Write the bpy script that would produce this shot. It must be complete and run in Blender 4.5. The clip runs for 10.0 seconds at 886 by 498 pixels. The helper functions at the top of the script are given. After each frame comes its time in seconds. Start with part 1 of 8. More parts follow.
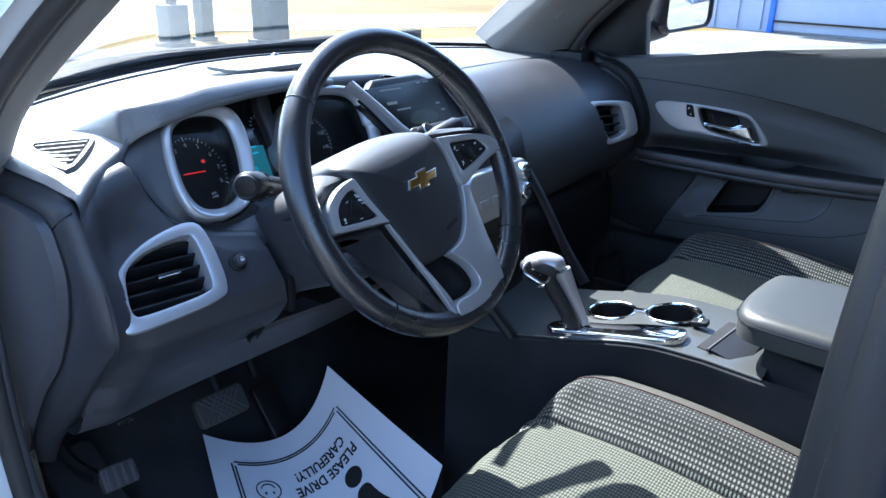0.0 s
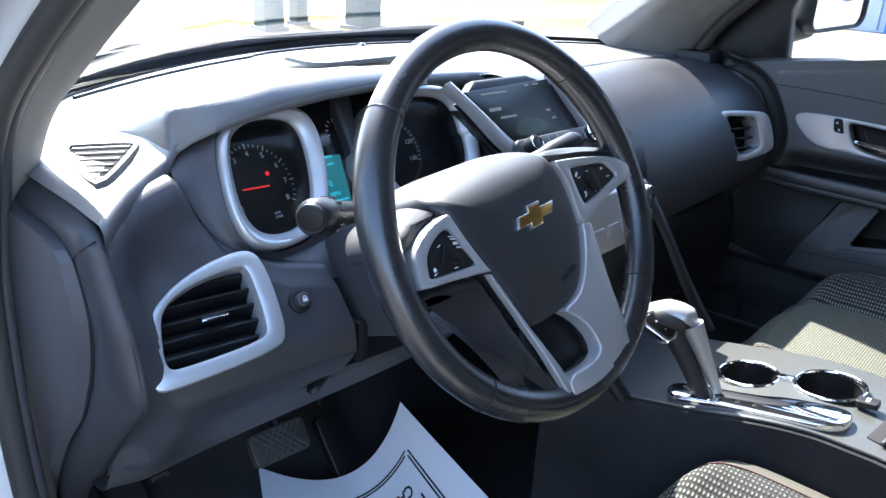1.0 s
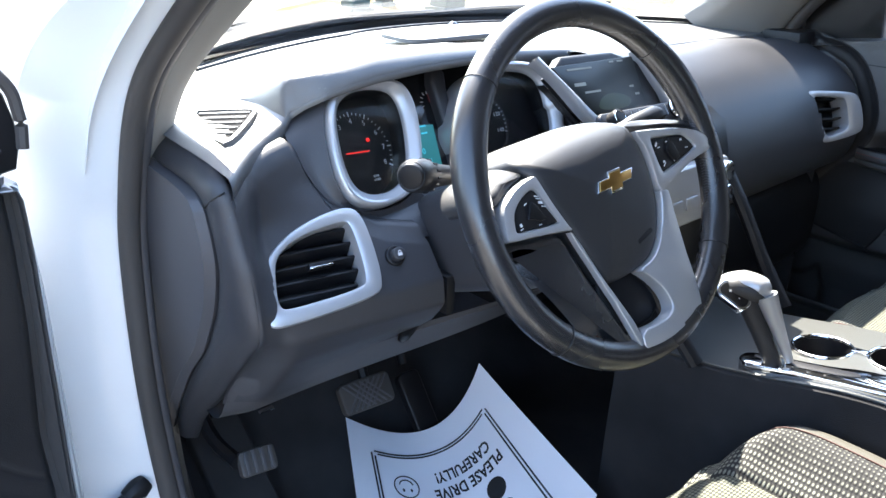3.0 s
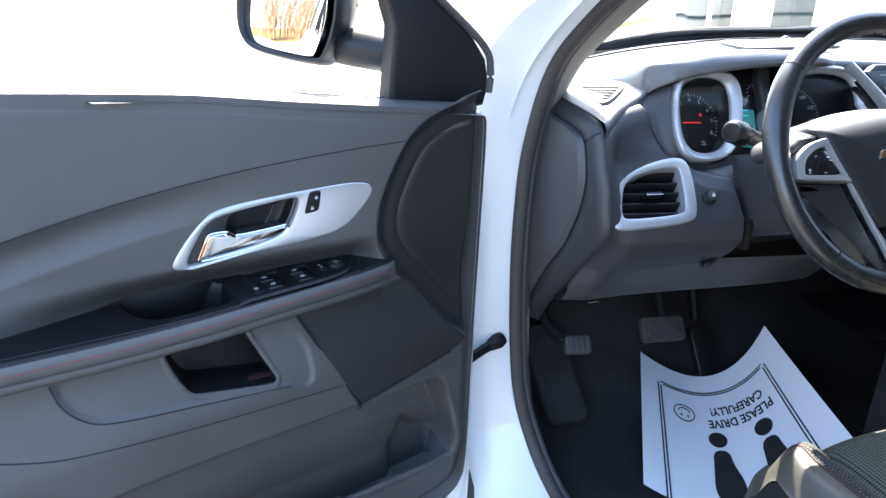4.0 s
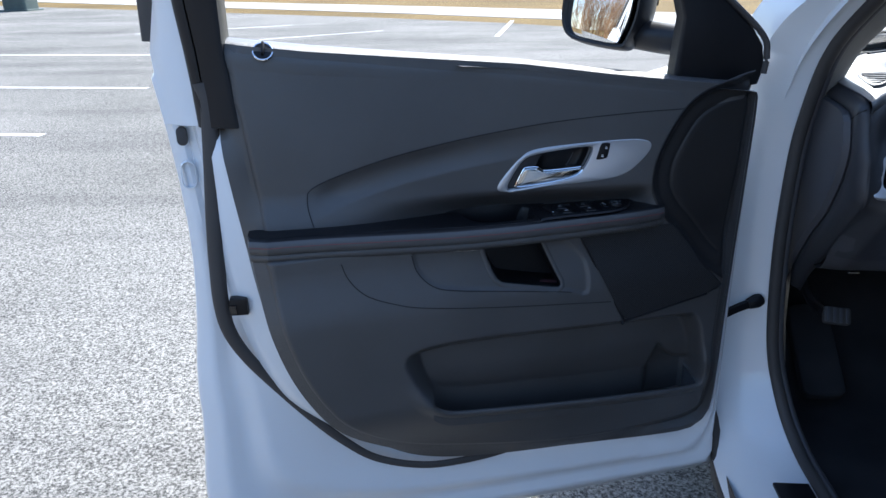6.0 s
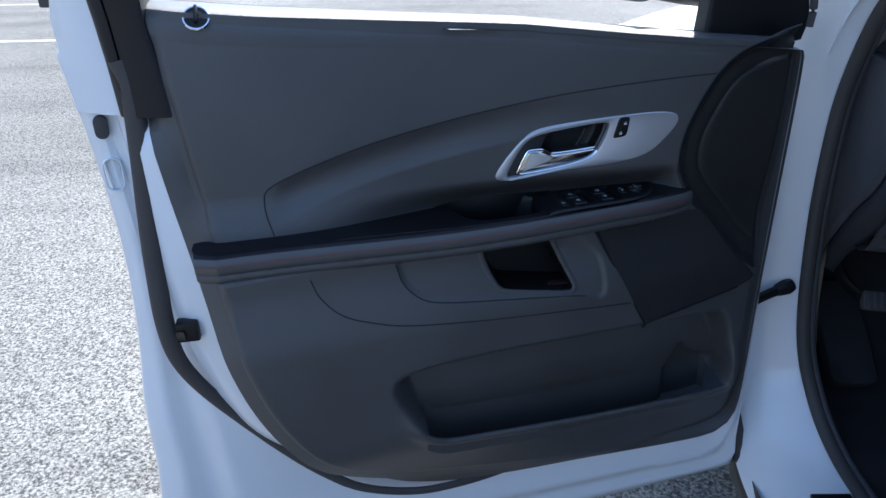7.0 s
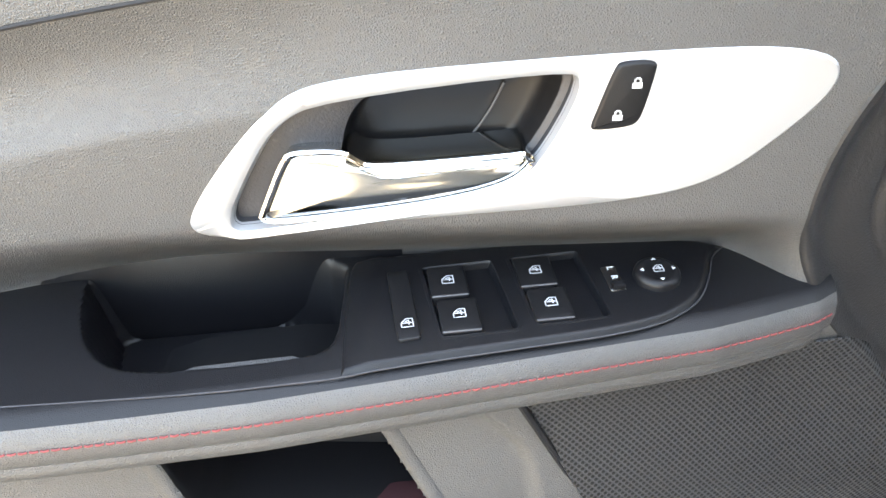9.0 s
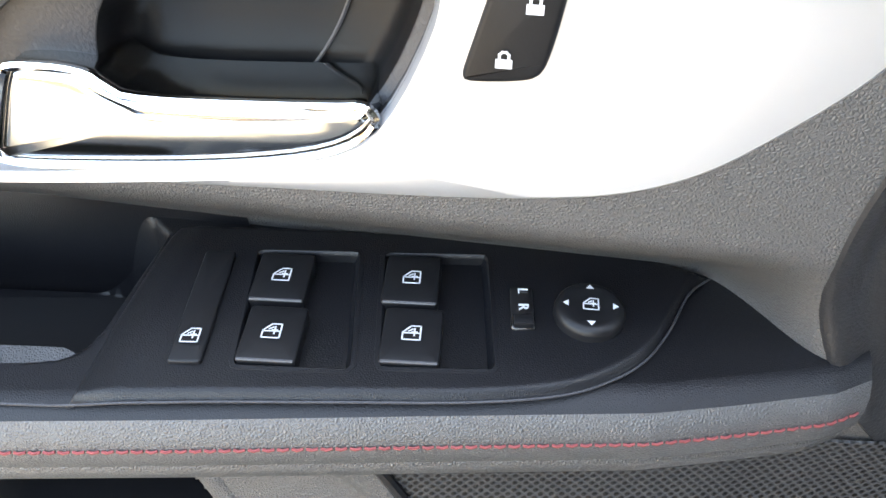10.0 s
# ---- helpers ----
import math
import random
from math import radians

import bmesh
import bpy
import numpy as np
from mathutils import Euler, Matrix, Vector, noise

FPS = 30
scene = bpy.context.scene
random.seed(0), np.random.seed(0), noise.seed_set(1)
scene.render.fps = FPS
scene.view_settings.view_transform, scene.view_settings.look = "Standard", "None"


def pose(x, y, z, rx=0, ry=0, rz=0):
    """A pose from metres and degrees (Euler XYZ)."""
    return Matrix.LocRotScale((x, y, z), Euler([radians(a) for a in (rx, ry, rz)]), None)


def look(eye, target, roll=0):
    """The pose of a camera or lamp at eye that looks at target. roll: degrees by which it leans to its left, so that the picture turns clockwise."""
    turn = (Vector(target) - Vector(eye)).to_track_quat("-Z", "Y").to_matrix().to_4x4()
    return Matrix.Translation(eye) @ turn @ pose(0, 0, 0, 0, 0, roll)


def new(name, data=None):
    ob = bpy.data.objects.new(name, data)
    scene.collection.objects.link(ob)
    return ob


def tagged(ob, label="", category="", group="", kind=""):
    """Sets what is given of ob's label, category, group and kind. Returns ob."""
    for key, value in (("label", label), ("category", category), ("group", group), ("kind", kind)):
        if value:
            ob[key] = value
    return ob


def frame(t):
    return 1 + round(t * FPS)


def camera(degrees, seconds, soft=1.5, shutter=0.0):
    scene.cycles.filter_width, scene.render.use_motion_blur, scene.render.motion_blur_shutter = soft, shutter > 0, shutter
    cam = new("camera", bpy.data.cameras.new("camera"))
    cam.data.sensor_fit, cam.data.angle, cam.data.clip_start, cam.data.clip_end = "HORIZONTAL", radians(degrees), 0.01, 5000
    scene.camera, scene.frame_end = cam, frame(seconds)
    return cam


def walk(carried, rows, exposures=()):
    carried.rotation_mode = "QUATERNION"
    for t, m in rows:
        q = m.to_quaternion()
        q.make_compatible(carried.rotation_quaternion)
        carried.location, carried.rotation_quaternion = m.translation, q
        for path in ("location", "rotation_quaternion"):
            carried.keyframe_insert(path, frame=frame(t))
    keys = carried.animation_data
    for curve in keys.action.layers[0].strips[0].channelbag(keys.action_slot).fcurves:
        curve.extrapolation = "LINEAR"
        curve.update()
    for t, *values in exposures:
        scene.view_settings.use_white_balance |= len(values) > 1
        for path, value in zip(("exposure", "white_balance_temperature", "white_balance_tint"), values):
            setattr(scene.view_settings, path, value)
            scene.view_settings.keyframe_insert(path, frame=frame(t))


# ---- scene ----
cam = camera(61.4, 10.0)
PATH = [
    (0, (-1.05, -0.506, 1.3), (0.481, 0.563, 0.583), 1.3),
    (0.5, (-0.949, -0.412, 1.305), (0.502, 0.77, 0.602), 1.8),
    (1, (-0.911, -0.364, 1.285), (0.484, 0.86, 0.538), 2.4),
    (1.5, (-0.908, -0.301, 1.277), (0.507, 0.874, 0.492), 3.6),
    (2, (-0.904, -0.274, 1.273), (0.558, 0.815, 0.451), 5.0),
    (2.2, (-0.905, -0.286, 1.273), (0.554, 0.802, 0.443), 5.3),
    (3.3, (-1.036, -0.489, 1.291), (0.047, 1.007, 0.522), 0.8),
    (3.5, (-1.097, -0.557, 1.29), (-0.131, 1.022, 0.534), 1.0),
    (4, (-1.217, -0.708, 1.301), (-0.635, 1.047, 0.538), 1.2),
    (4.5, (-1.236, -0.892, 1.301), (-1.107, 0.949, 0.531), -0.8),
    (5, (-1.228, -1.032, 1.287), (-1.351, 0.827, 0.561), -1.4),
    (5.5, (-1.226, -1.068, 1.284), (-1.418, 0.797, 0.587), -1.2),
    (7, (-1.294, -0.809, 1.286), (-1.387, 0.997, 0.433), -2.3),
    (7.5, (-1.292, -0.617, 1.252), (-1.341, 1.139, 0.296), -3.1),
    (8, (-1.19, -0.395, 1.219), (-1.315, 1.34, 0.233), -1.4),
    (8.5, (-1.138, -0.217, 1.167), (-1.358, 1.443, 0.075), -1.3),
    (9, (-1.112, -0.065, 1.115), (-1.404, 1.505, -0.089), -1.1),
    (9.5, (-1.085, 0.019, 1.079), (-1.465, 1.46, -0.255), 0.3),
    (10, (-1.052, 0.059, 1.063), (-1.553, 1.439, -0.296), 0.6),
]
EXPOSURES = [(0, 2.62, 5550, 8), (0.5, 2.85, 6100, 9), (1, 3.1, 6200, 9), (2.2, 3.45, 6500, 9), (3.5, 3.4, 6700, 9), (4.5, 2.95, 6600, 9), (5.0, 2.2, 6200, 9), (5.5, 1.52, 6000, 9), (7.0, 1.55, 5800, 9), (7.5, 2.6, 6200, 9), (8, 4.3, 8800, 10), (8.5, 4.85, 10500, 10), (9, 4.85, 10500, 10), (10, 4.55, 9600, 10)]
walk(cam, [(t, look(eye, target, roll)) for t, eye, target, roll in PATH], EXPOSURES)

# ---- light ----
SUN_AZIMUTH, SUN_HEIGHT = -20.0, 48.0  # degrees to the left of the car's nose, and above the horizon
world = bpy.data.worlds.new("sky")
scene.world = world
world.use_nodes = True
sky = world.node_tree.nodes.new("ShaderNodeTexSky")
sky.sky_type = "NISHITA"
sky.sun_disc = False
sky.sun_elevation = radians(SUN_HEIGHT)
sky.sun_rotation = radians(-SUN_AZIMUTH)
world.node_tree.links.new(sky.outputs["Color"], world.node_tree.nodes["Background"].inputs["Color"])
world.node_tree.nodes["Background"].inputs["Strength"].default_value = 0.15
sun = new("sun", bpy.data.lights.new("sun", "SUN"))
sun.data.energy, sun.data.angle, sun.data.color = 4.2, radians(0.6), (1.0, 0.95, 0.86)
to_sun = Vector((-math.sin(radians(SUN_AZIMUTH)) * math.cos(radians(SUN_HEIGHT)), math.cos(radians(SUN_AZIMUTH)) * math.cos(radians(SUN_HEIGHT)), math.sin(radians(SUN_HEIGHT))))
sun.matrix_world = Matrix.Translation((0, 0, 20)) @ to_sun.to_track_quat("Z", "Y").to_matrix().to_4x4()


# ---- materials ----
def material(name, color, rough=0.5, metal=0.0, grain=0.0, bump=0.0, vary=0.15, coat=0.0, spec=0.5, leather=False, blotch=6.0, dust=0.0):
    m = bpy.data.materials.new(name)
    m.use_nodes = True
    t, n, l = m.node_tree, m.node_tree.nodes, m.node_tree.links
    p = n["Principled BSDF"]
    p.inputs["Roughness"].default_value, p.inputs["Metallic"].default_value = rough, metal
    p.inputs["Coat Weight"].default_value, p.inputs["Coat Roughness"].default_value = coat, 0.04
    p.inputs["Specular IOR Level"].default_value = spec
    co = n.new("ShaderNodeTexCoord")
    big = n.new("ShaderNodeTexNoise")
    big.inputs["Scale"].default_value, big.inputs["Detail"].default_value = blotch, 6
    l.new(co.outputs["Object"], big.inputs["Vector"])
    ramp = n.new("ShaderNodeValToRGB")
    ramp.color_ramp.elements[0].position, ramp.color_ramp.elements[1].position = 0.3, 0.7
    ramp.color_ramp.elements[0].color = (*[c * (1 - vary) for c in color], 1)
    ramp.color_ramp.elements[1].color = (*[min(1, c * (1 + vary)) for c in color], 1)
    l.new(big.outputs["Fac"], ramp.inputs["Fac"])
    out = ramp.outputs["Color"]
    if dust:
        fine = n.new("ShaderNodeTexNoise")
        fine.inputs["Scale"].default_value, fine.inputs["Detail"].default_value = 260, 2
        l.new(co.outputs["Object"], fine.inputs["Vector"])
        r2 = n.new("ShaderNodeValToRGB")
        r2.color_ramp.elements[0].position, r2.color_ramp.elements[1].position = 0.70, 0.76
        r2.color_ramp.elements[1].color = (dust, dust, dust, 1)
        l.new(fine.outputs["Fac"], r2.inputs["Fac"])
        mix = n.new("ShaderNodeMix")
        mix.data_type = "RGBA"
        l.new(r2.outputs["Color"], mix.inputs["Factor"])
        l.new(out, mix.inputs["A"])
        mix.inputs["B"].default_value = (0.45, 0.43, 0.4, 1)
        out = mix.outputs["Result"]
    l.new(out, p.inputs["Base Color"])
    if vary and not metal:
        mr = n.new("ShaderNodeMapRange")
        mr.inputs["To Min"].default_value, mr.inputs["To Max"].default_value = max(0, rough - 0.08), min(1, rough + 0.08)
        l.new(big.outputs["Fac"], mr.inputs["Value"])
        l.new(mr.outputs["Result"], p.inputs["Roughness"])
    if grain:
        if leather:
            g = n.new("ShaderNodeTexVoronoi")
            g.feature = "DISTANCE_TO_EDGE"
            g.inputs["Scale"].default_value = grain
            height = g.outputs["Distance"]
        else:
            g = n.new("ShaderNodeTexNoise")
            g.inputs["Scale"].default_value, g.inputs["Detail"].default_value = grain, 3
            height = g.outputs["Fac"]
        l.new(co.outputs["Object"], g.inputs["Vector"])
        b = n.new("ShaderNodeBump")
        b.inputs["Strength"].default_value, b.inputs["Distance"].default_value = bump, 0.001
        l.new(height, b.inputs["Height"])
        l.new(b.outputs["Normal"], p.inputs["Normal"])
    return m


def dotted(name, dark, light, pitch, size=0.36, stretch=(1, 1, 1), rough=0.85, depth=0.6, turn=0.0):
    """Cloth or mesh of small regular dots."""
    m = bpy.data.materials.new(name)
    m.use_nodes = True
    n, l = m.node_tree.nodes, m.node_tree.links
    p = n["Principled BSDF"]
    p.inputs["Roughness"].default_value = rough
    co, mp, v = n.new("ShaderNodeTexCoord"), n.new("ShaderNodeMapping"), n.new("ShaderNodeTexVoronoi")
    mp.inputs["Scale"].default_value = stretch
    mp.inputs["Rotation"].default_value = (0, 0, turn)
    v.voronoi_dimensions = "3D"
    v.inputs["Randomness"].default_value, v.inputs["Scale"].default_value = 0.06, 1 / pitch
    l.new(co.outputs["Object"], mp.inputs["Vector"])
    l.new(mp.outputs["Vector"], v.inputs["Vector"])
    r = n.new("ShaderNodeValToRGB")
    r.color_ramp.elements[0].position, r.color_ramp.elements[1].position = size - 0.06, size + 0.08
    r.color_ramp.elements[0].color, r.color_ramp.elements[1].color = (*light, 1), (*dark, 1)
    l.new(v.outputs["Distance"], r.inputs["Fac"])
    ns = n.new("ShaderNodeTexNoise")
    ns.inputs["Scale"].default_value = 900
    l.new(co.outputs["Object"], ns.inputs["Vector"])
    mx = n.new("ShaderNodeMix")
    mx.data_type, mx.blend_type = "RGBA", "MULTIPLY"
    mx.inputs["Factor"].default_value = 0.45
    l.new(r.outputs["Color"], mx.inputs["A"])
    l.new(ns.outputs["Fac"], mx.inputs["B"])
    l.new(mx.outputs["Result"], p.inputs["Base Color"])
    b = n.new("ShaderNodeBump")
    b.inputs["Strength"].default_value, b.inputs["Distance"].default_value, b.invert = depth, 0.0015, True
    l.new(v.outputs["Distance"], b.inputs["Height"])
    l.new(b.outputs["Normal"], p.inputs["Normal"])
    return m


def glazing(name, tint=(1, 1, 1), gloss=0.02):
    m = bpy.data.materials.new(name)
    m.use_nodes = True
    n, l = m.node_tree.nodes, m.node_tree.links
    n.remove(n["Principled BSDF"])
    a, b, f, x = n.new("ShaderNodeBsdfTransparent"), n.new("ShaderNodeBsdfGlossy"), n.new("ShaderNodeFresnel"), n.new("ShaderNodeMixShader")
    a.inputs["Color"].default_value = (*tint, 1)
    b.inputs["Roughness"].default_value = gloss
    f.inputs["IOR"].default_value = 1.45
    l.new(f.outputs["Fac"], x.inputs["Fac"])
    l.new(a.outputs["BSDF"], x.inputs[1])
    l.new(b.outputs["BSDF"], x.inputs[2])
    l.new(x.outputs["Shader"], n["Material Output"].inputs["Surface"])
    return m


def glowing(name, color, strength):
    m = material(name, color, 0.4, vary=0)
    p = m.node_tree.nodes["Principled BSDF"]
    p.inputs["Emission Color"].default_value, p.inputs["Emission Strength"].default_value = (*color, 1), strength
    return m


def speckle(name, a, b, scale, rough=0.9, bump=0.6, big=0.35, low=0.42, high=0.6, streak=False):
    m = bpy.data.materials.new(name)
    m.use_nodes = True
    n, l = m.node_tree.nodes, m.node_tree.links
    p = n["Principled BSDF"]
    p.inputs["Roughness"].default_value, p.inputs["Specular IOR Level"].default_value = rough, 0.08
    co, f, g = n.new("ShaderNodeTexCoord"), n.new("ShaderNodeTexNoise"), n.new("ShaderNodeTexNoise")
    f.inputs["Scale"].default_value, f.inputs["Detail"].default_value, f.inputs["Roughness"].default_value = scale, 5, 0.75
    g.inputs["Scale"].default_value, g.inputs["Detail"].default_value = big, 5
    r, mx, r2 = n.new("ShaderNodeValToRGB"), n.new("ShaderNodeMix"), n.new("ShaderNodeValToRGB")
    r.color_ramp.elements[0].position, r.color_ramp.elements[1].position = low, high
    r.color_ramp.elements[0].color, r.color_ramp.elements[1].color = (*a, 1), (*b, 1)
    r2.color_ramp.elements[0].position, r2.color_ramp.elements[1].position = 0.35, 0.65
    r2.color_ramp.elements[0].color, r2.color_ramp.elements[1].color = (0.66, 0.66, 0.66, 1), (1, 1, 1, 1)
    mx.data_type, mx.blend_type = "RGBA", "MULTIPLY"
    mx.inputs["Factor"].default_value = 1.0
    for k in (f, g):
        l.new(co.outputs["Object"], k.inputs["Vector"])
    l.new(f.outputs["Fac"], r.inputs["Fac"])
    l.new(g.outputs["Fac"], r2.inputs["Fac"])
    l.new(r.outputs["Color"], mx.inputs["A"])
    l.new(r2.outputs["Color"], mx.inputs["B"])
    out = mx.outputs["Result"]
    if streak:
        mp, w, rs, mz = n.new("ShaderNodeMapping"), n.new("ShaderNodeTexNoise"), n.new("ShaderNodeValToRGB"), n.new("ShaderNodeMix")
        mp.inputs["Scale"].default_value, mp.inputs["Rotation"].default_value = (0.10, 1.5, 1.0), (0, 0, 0.12)
        w.inputs["Scale"].default_value, w.inputs["Detail"].default_value, w.inputs["Distortion"].default_value = 1.0, 4, 0.6
        rs.color_ramp.elements[0].position, rs.color_ramp.elements[1].position = 0.38, 0.52
        rs.color_ramp.elements[0].color, rs.color_ramp.elements[1].color = (0.84, 0.84, 0.85, 1), (1, 1, 1, 1)
        mz.data_type, mz.blend_type = "RGBA", "MULTIPLY"
        mz.inputs["Factor"].default_value = 1.0
        l.new(co.outputs["Object"], mp.inputs["Vector"])
        l.new(mp.outputs["Vector"], w.inputs["Vector"])
        l.new(w.outputs["Fac"], rs.inputs["Fac"])
        l.new(out, mz.inputs["A"])
        l.new(rs.outputs["Color"], mz.inputs["B"])
        out = mz.outputs["Result"]
    l.new(out, p.inputs["Base Color"])
    bp = n.new("ShaderNodeBump")
    bp.inputs["Strength"].default_value, bp.inputs["Distance"].default_value = bump, 0.01
    l.new(f.outputs["Fac"], bp.inputs["Height"])
    l.new(bp.outputs["Normal"], p.inputs["Normal"])
    return m


PAD = material("soft black dash skin", (0.070, 0.070, 0.071), 0.46, grain=520, bump=0.34, leather=True, dust=0.12, spec=1.0)
FACE = material("charcoal moulded plastic", (0.030, 0.030, 0.034), 0.46, grain=900, bump=0.35, dust=0.05)
KNEE = material("slate grey moulded plastic", (0.055, 0.054, 0.059), 0.50, grain=900, bump=0.25)
DOORSKIN = material("charcoal grained door skin", (0.050, 0.049, 0.0495), 0.45, grain=900, bump=0.55, leather=True, dust=0.03, spec=0.75)
DARK = material("black plastic", (0.0085, 0.0085, 0.010), 0.42, grain=1100, bump=0.2, spec=0.28)
HOUSING = material("hard black housing plastic", (0.015, 0.0148, 0.016), 0.42, grain=900, bump=0.3, spec=0.4)
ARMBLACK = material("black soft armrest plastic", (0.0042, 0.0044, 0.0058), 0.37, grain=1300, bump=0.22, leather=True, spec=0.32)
SWITCH = material("smooth black switch plastic", (0.007, 0.007, 0.008), 0.38, grain=1500, bump=0.05, spec=0.25)
GLOSSBLACK = material("glossy black plastic", (0.008, 0.008, 0.009), 0.15, coat=0.3)
LEATHER = material("black leather", (0.016, 0.016, 0.018), 0.27, grain=700, bump=0.12, leather=True, spec=0.8)
BAG = material("black grained airbag cover", (0.018, 0.018, 0.020), 0.46, grain=700, bump=0.35, leather=True, dust=0.04)
SATIN = material("satin silver paint", (0.42, 0.425, 0.44), 0.34, metal=0.55, vary=0.04)
CHROME = material("chrome", (0.85, 0.86, 0.88), 0.06, metal=1.0, vary=0.03)
WHITE = material("white car paint", (0.70, 0.72, 0.74), 0.35, vary=0.03, coat=0.8, blotch=3)
RUBBER = material("black rubber seal", (0.045, 0.041, 0.039), 0.62, grain=700, bump=0.2)
TRIM = material("grey pillar trim", (0.22, 0.21, 0.195), 0.7, grain=800, bump=0.3, vary=0.06)
CARPET = material("black carpet", (0.030, 0.030, 0.032), 0.98, grain=900, bump=1.0, vary=0.35, spec=0.1)
PAPER = material("white printed paper", (0.80, 0.82, 0.88), 0.75, vary=0.03, grain=60, bump=0.15, dust=0.05)
INK = material("black ink", (0.012, 0.012, 0.014), 0.8)
WHITEINK = material("white marking", (0.55, 0.56, 0.58), 0.6, vary=0.0)
PIPING = material("dull red piping", (0.055, 0.022, 0.017), 0.75)
STITCH = material("red thread", (0.20, 0.036, 0.036), 0.75)
SOFTSEAL = material("smooth dark rubber", (0.015, 0.0135, 0.0135), 0.55, vary=0.25, blotch=4, spec=0.3)
TINT = glazing("tinted rear glass", (0.13, 0.14, 0.14))
GOLD = material("brushed gold", (0.62, 0.38, 0.13), 0.28, metal=1.0, vary=0.1, grain=900, bump=0.1)
SEATCLOTH = dotted("black seat cloth with pale dots", (0.006, 0.006, 0.007), (0.20, 0.205, 0.17), 0.0064, 0.34, (1, 1.3, 0.02), depth=1.0)
SEATMID = dotted("khaki dotted seat cloth", (0.016, 0.017, 0.013), (0.135, 0.140, 0.102), 0.0048, 0.38, (0.8, 1.25, 0.0), depth=0.8)
SEATMID.node_tree.nodes["Mapping"].inputs["Location"].default_value = (0, 0, 0)
SEATSIDE = material("taupe grey seat vinyl", (0.050, 0.047, 0.039), 0.5, grain=500, bump=0.3, leather=True)
MESH = dotted("black speaker mesh", (0.042, 0.042, 0.044), (0.001, 0.001, 0.001), 0.0027, 0.34, (1, 0.0, 1), rough=0.5, depth=0.3, turn=0.0)
MESH.node_tree.nodes["Mapping"].inputs["Location"].default_value = (0, 0, 0)
MESH.node_tree.nodes["Mapping"].inputs["Rotation"].default_value = (0, radians(45), 0)
MESH.node_tree.nodes["Principled BSDF"].inputs["Specular IOR Level"].default_value = 0.3
GLASS = glazing("clear glass", (0.93, 0.96, 0.95))
LENS = glazing("gauge lens", (0.9, 0.9, 0.9), 0.03)
LENS.node_tree.nodes["Fresnel"].inputs["IOR"].default_value = 1.22
CONSOLETOP = material("dark satin grey console paint", (0.050, 0.052, 0.050), 0.36, metal=0.1, vary=0.05, grain=900, bump=0.08)
LIDSKIN = material("black padded vinyl", (0.030, 0.031, 0.029), 0.48, grain=500, bump=0.3, leather=True)
LEVERSKIN = material("satin chrome", (0.46, 0.47, 0.47), 0.12, metal=1.0, vary=0.05)
MIRROR = material("mirror glass", (0.85, 0.87, 0.88), 0.01, metal=1.0, vary=0.0)
TEAL = glowing("teal display", (0.02, 0.15, 0.16), 0.07)
CYAN = glowing("cyan display marks", (0.05, 0.42, 0.55), 0.10)
REDLIGHT = glowing("red needle", (0.7, 0.02, 0.015), 0.12)
SCREEN = material("dark display glass", (0.006, 0.009, 0.009), 0.36, vary=0.1, spec=0.3)
DIM = glowing("pale display text", (0.2, 0.21, 0.19), 0.02)
DIMGREEN = glowing("dull green display patch", (0.018, 0.027, 0.014), 0.02)
MAROON = material("maroon felt liner", (0.035, 0.005, 0.008), 0.9)
ASPHALT = speckle("worn grey asphalt", (0.060, 0.058, 0.054), (0.380, 0.366, 0.338), 120, streak=True)
GRASS = speckle("dry winter grass", (0.105, 0.068, 0.024), (0.235, 0.165, 0.066), 14, big=0.2)
CONCRETE = speckle("pale concrete", (0.34, 0.33, 0.31), (0.48, 0.46, 0.43), 40, big=0.5, bump=0.2)
LINEPAINT = speckle("worn white road paint", (0.55, 0.55, 0.53), (0.8, 0.8, 0.78), 40, bump=0.2)
POSTGREEN = material("grey green painted steel", (0.045, 0.070, 0.066), 0.5, grain=60, bump=0.1)
SIDING = material("pale blue metal siding", (0.30, 0.34, 0.44), 0.6, vary=0.05)
BLUE = material("blue painted steel", (0.03, 0.12, 0.50), 0.5)
BARK = material("weathered brown wood", (0.30, 0.17, 0.09), 0.9, grain=40, bump=0.6, vary=0.4)
FENCEWOOD = material("weathered brown fence boards", (0.12, 0.065, 0.035), 0.9, grain=40, bump=0.6, vary=0.35)
BRUSH = material("dry brown twigs", (0.26, 0.15, 0.08), 0.9, vary=0.4)


# ---- shape helpers ----
FLIP = [False]


def ss(a, b, x):
    t = np.clip((np.asarray(x, float) - a) / (b - a), 0, 1)
    return t * t * (3 - 2 * t)


def chaikin(pts, n=2, closed=True):
    p = [np.array(q, float) for q in pts]
    for _ in range(n):
        q = [] if closed else [p[0]]
        for i in range(len(p) if closed else len(p) - 1):
            a, b = p[i], p[(i + 1) % len(p)]
            q += [a * 0.75 + b * 0.25, a * 0.25 + b * 0.75]
        p = q if closed else q + [p[-1]]
    return np.array(p)


def resample(pts, n, closed=True):
    p = np.array(pts, float)
    if closed:
        p = np.vstack([p, p[:1]])
    s = np.r_[0, np.cumsum(np.linalg.norm(np.diff(p, axis=0), axis=1))]
    at = np.linspace(0, s[-1], n + 1)[:-1] if closed else np.linspace(0, s[-1], n)
    return np.stack([np.interp(at, s, p[:, k]) for k in range(p.shape[1])], 1)


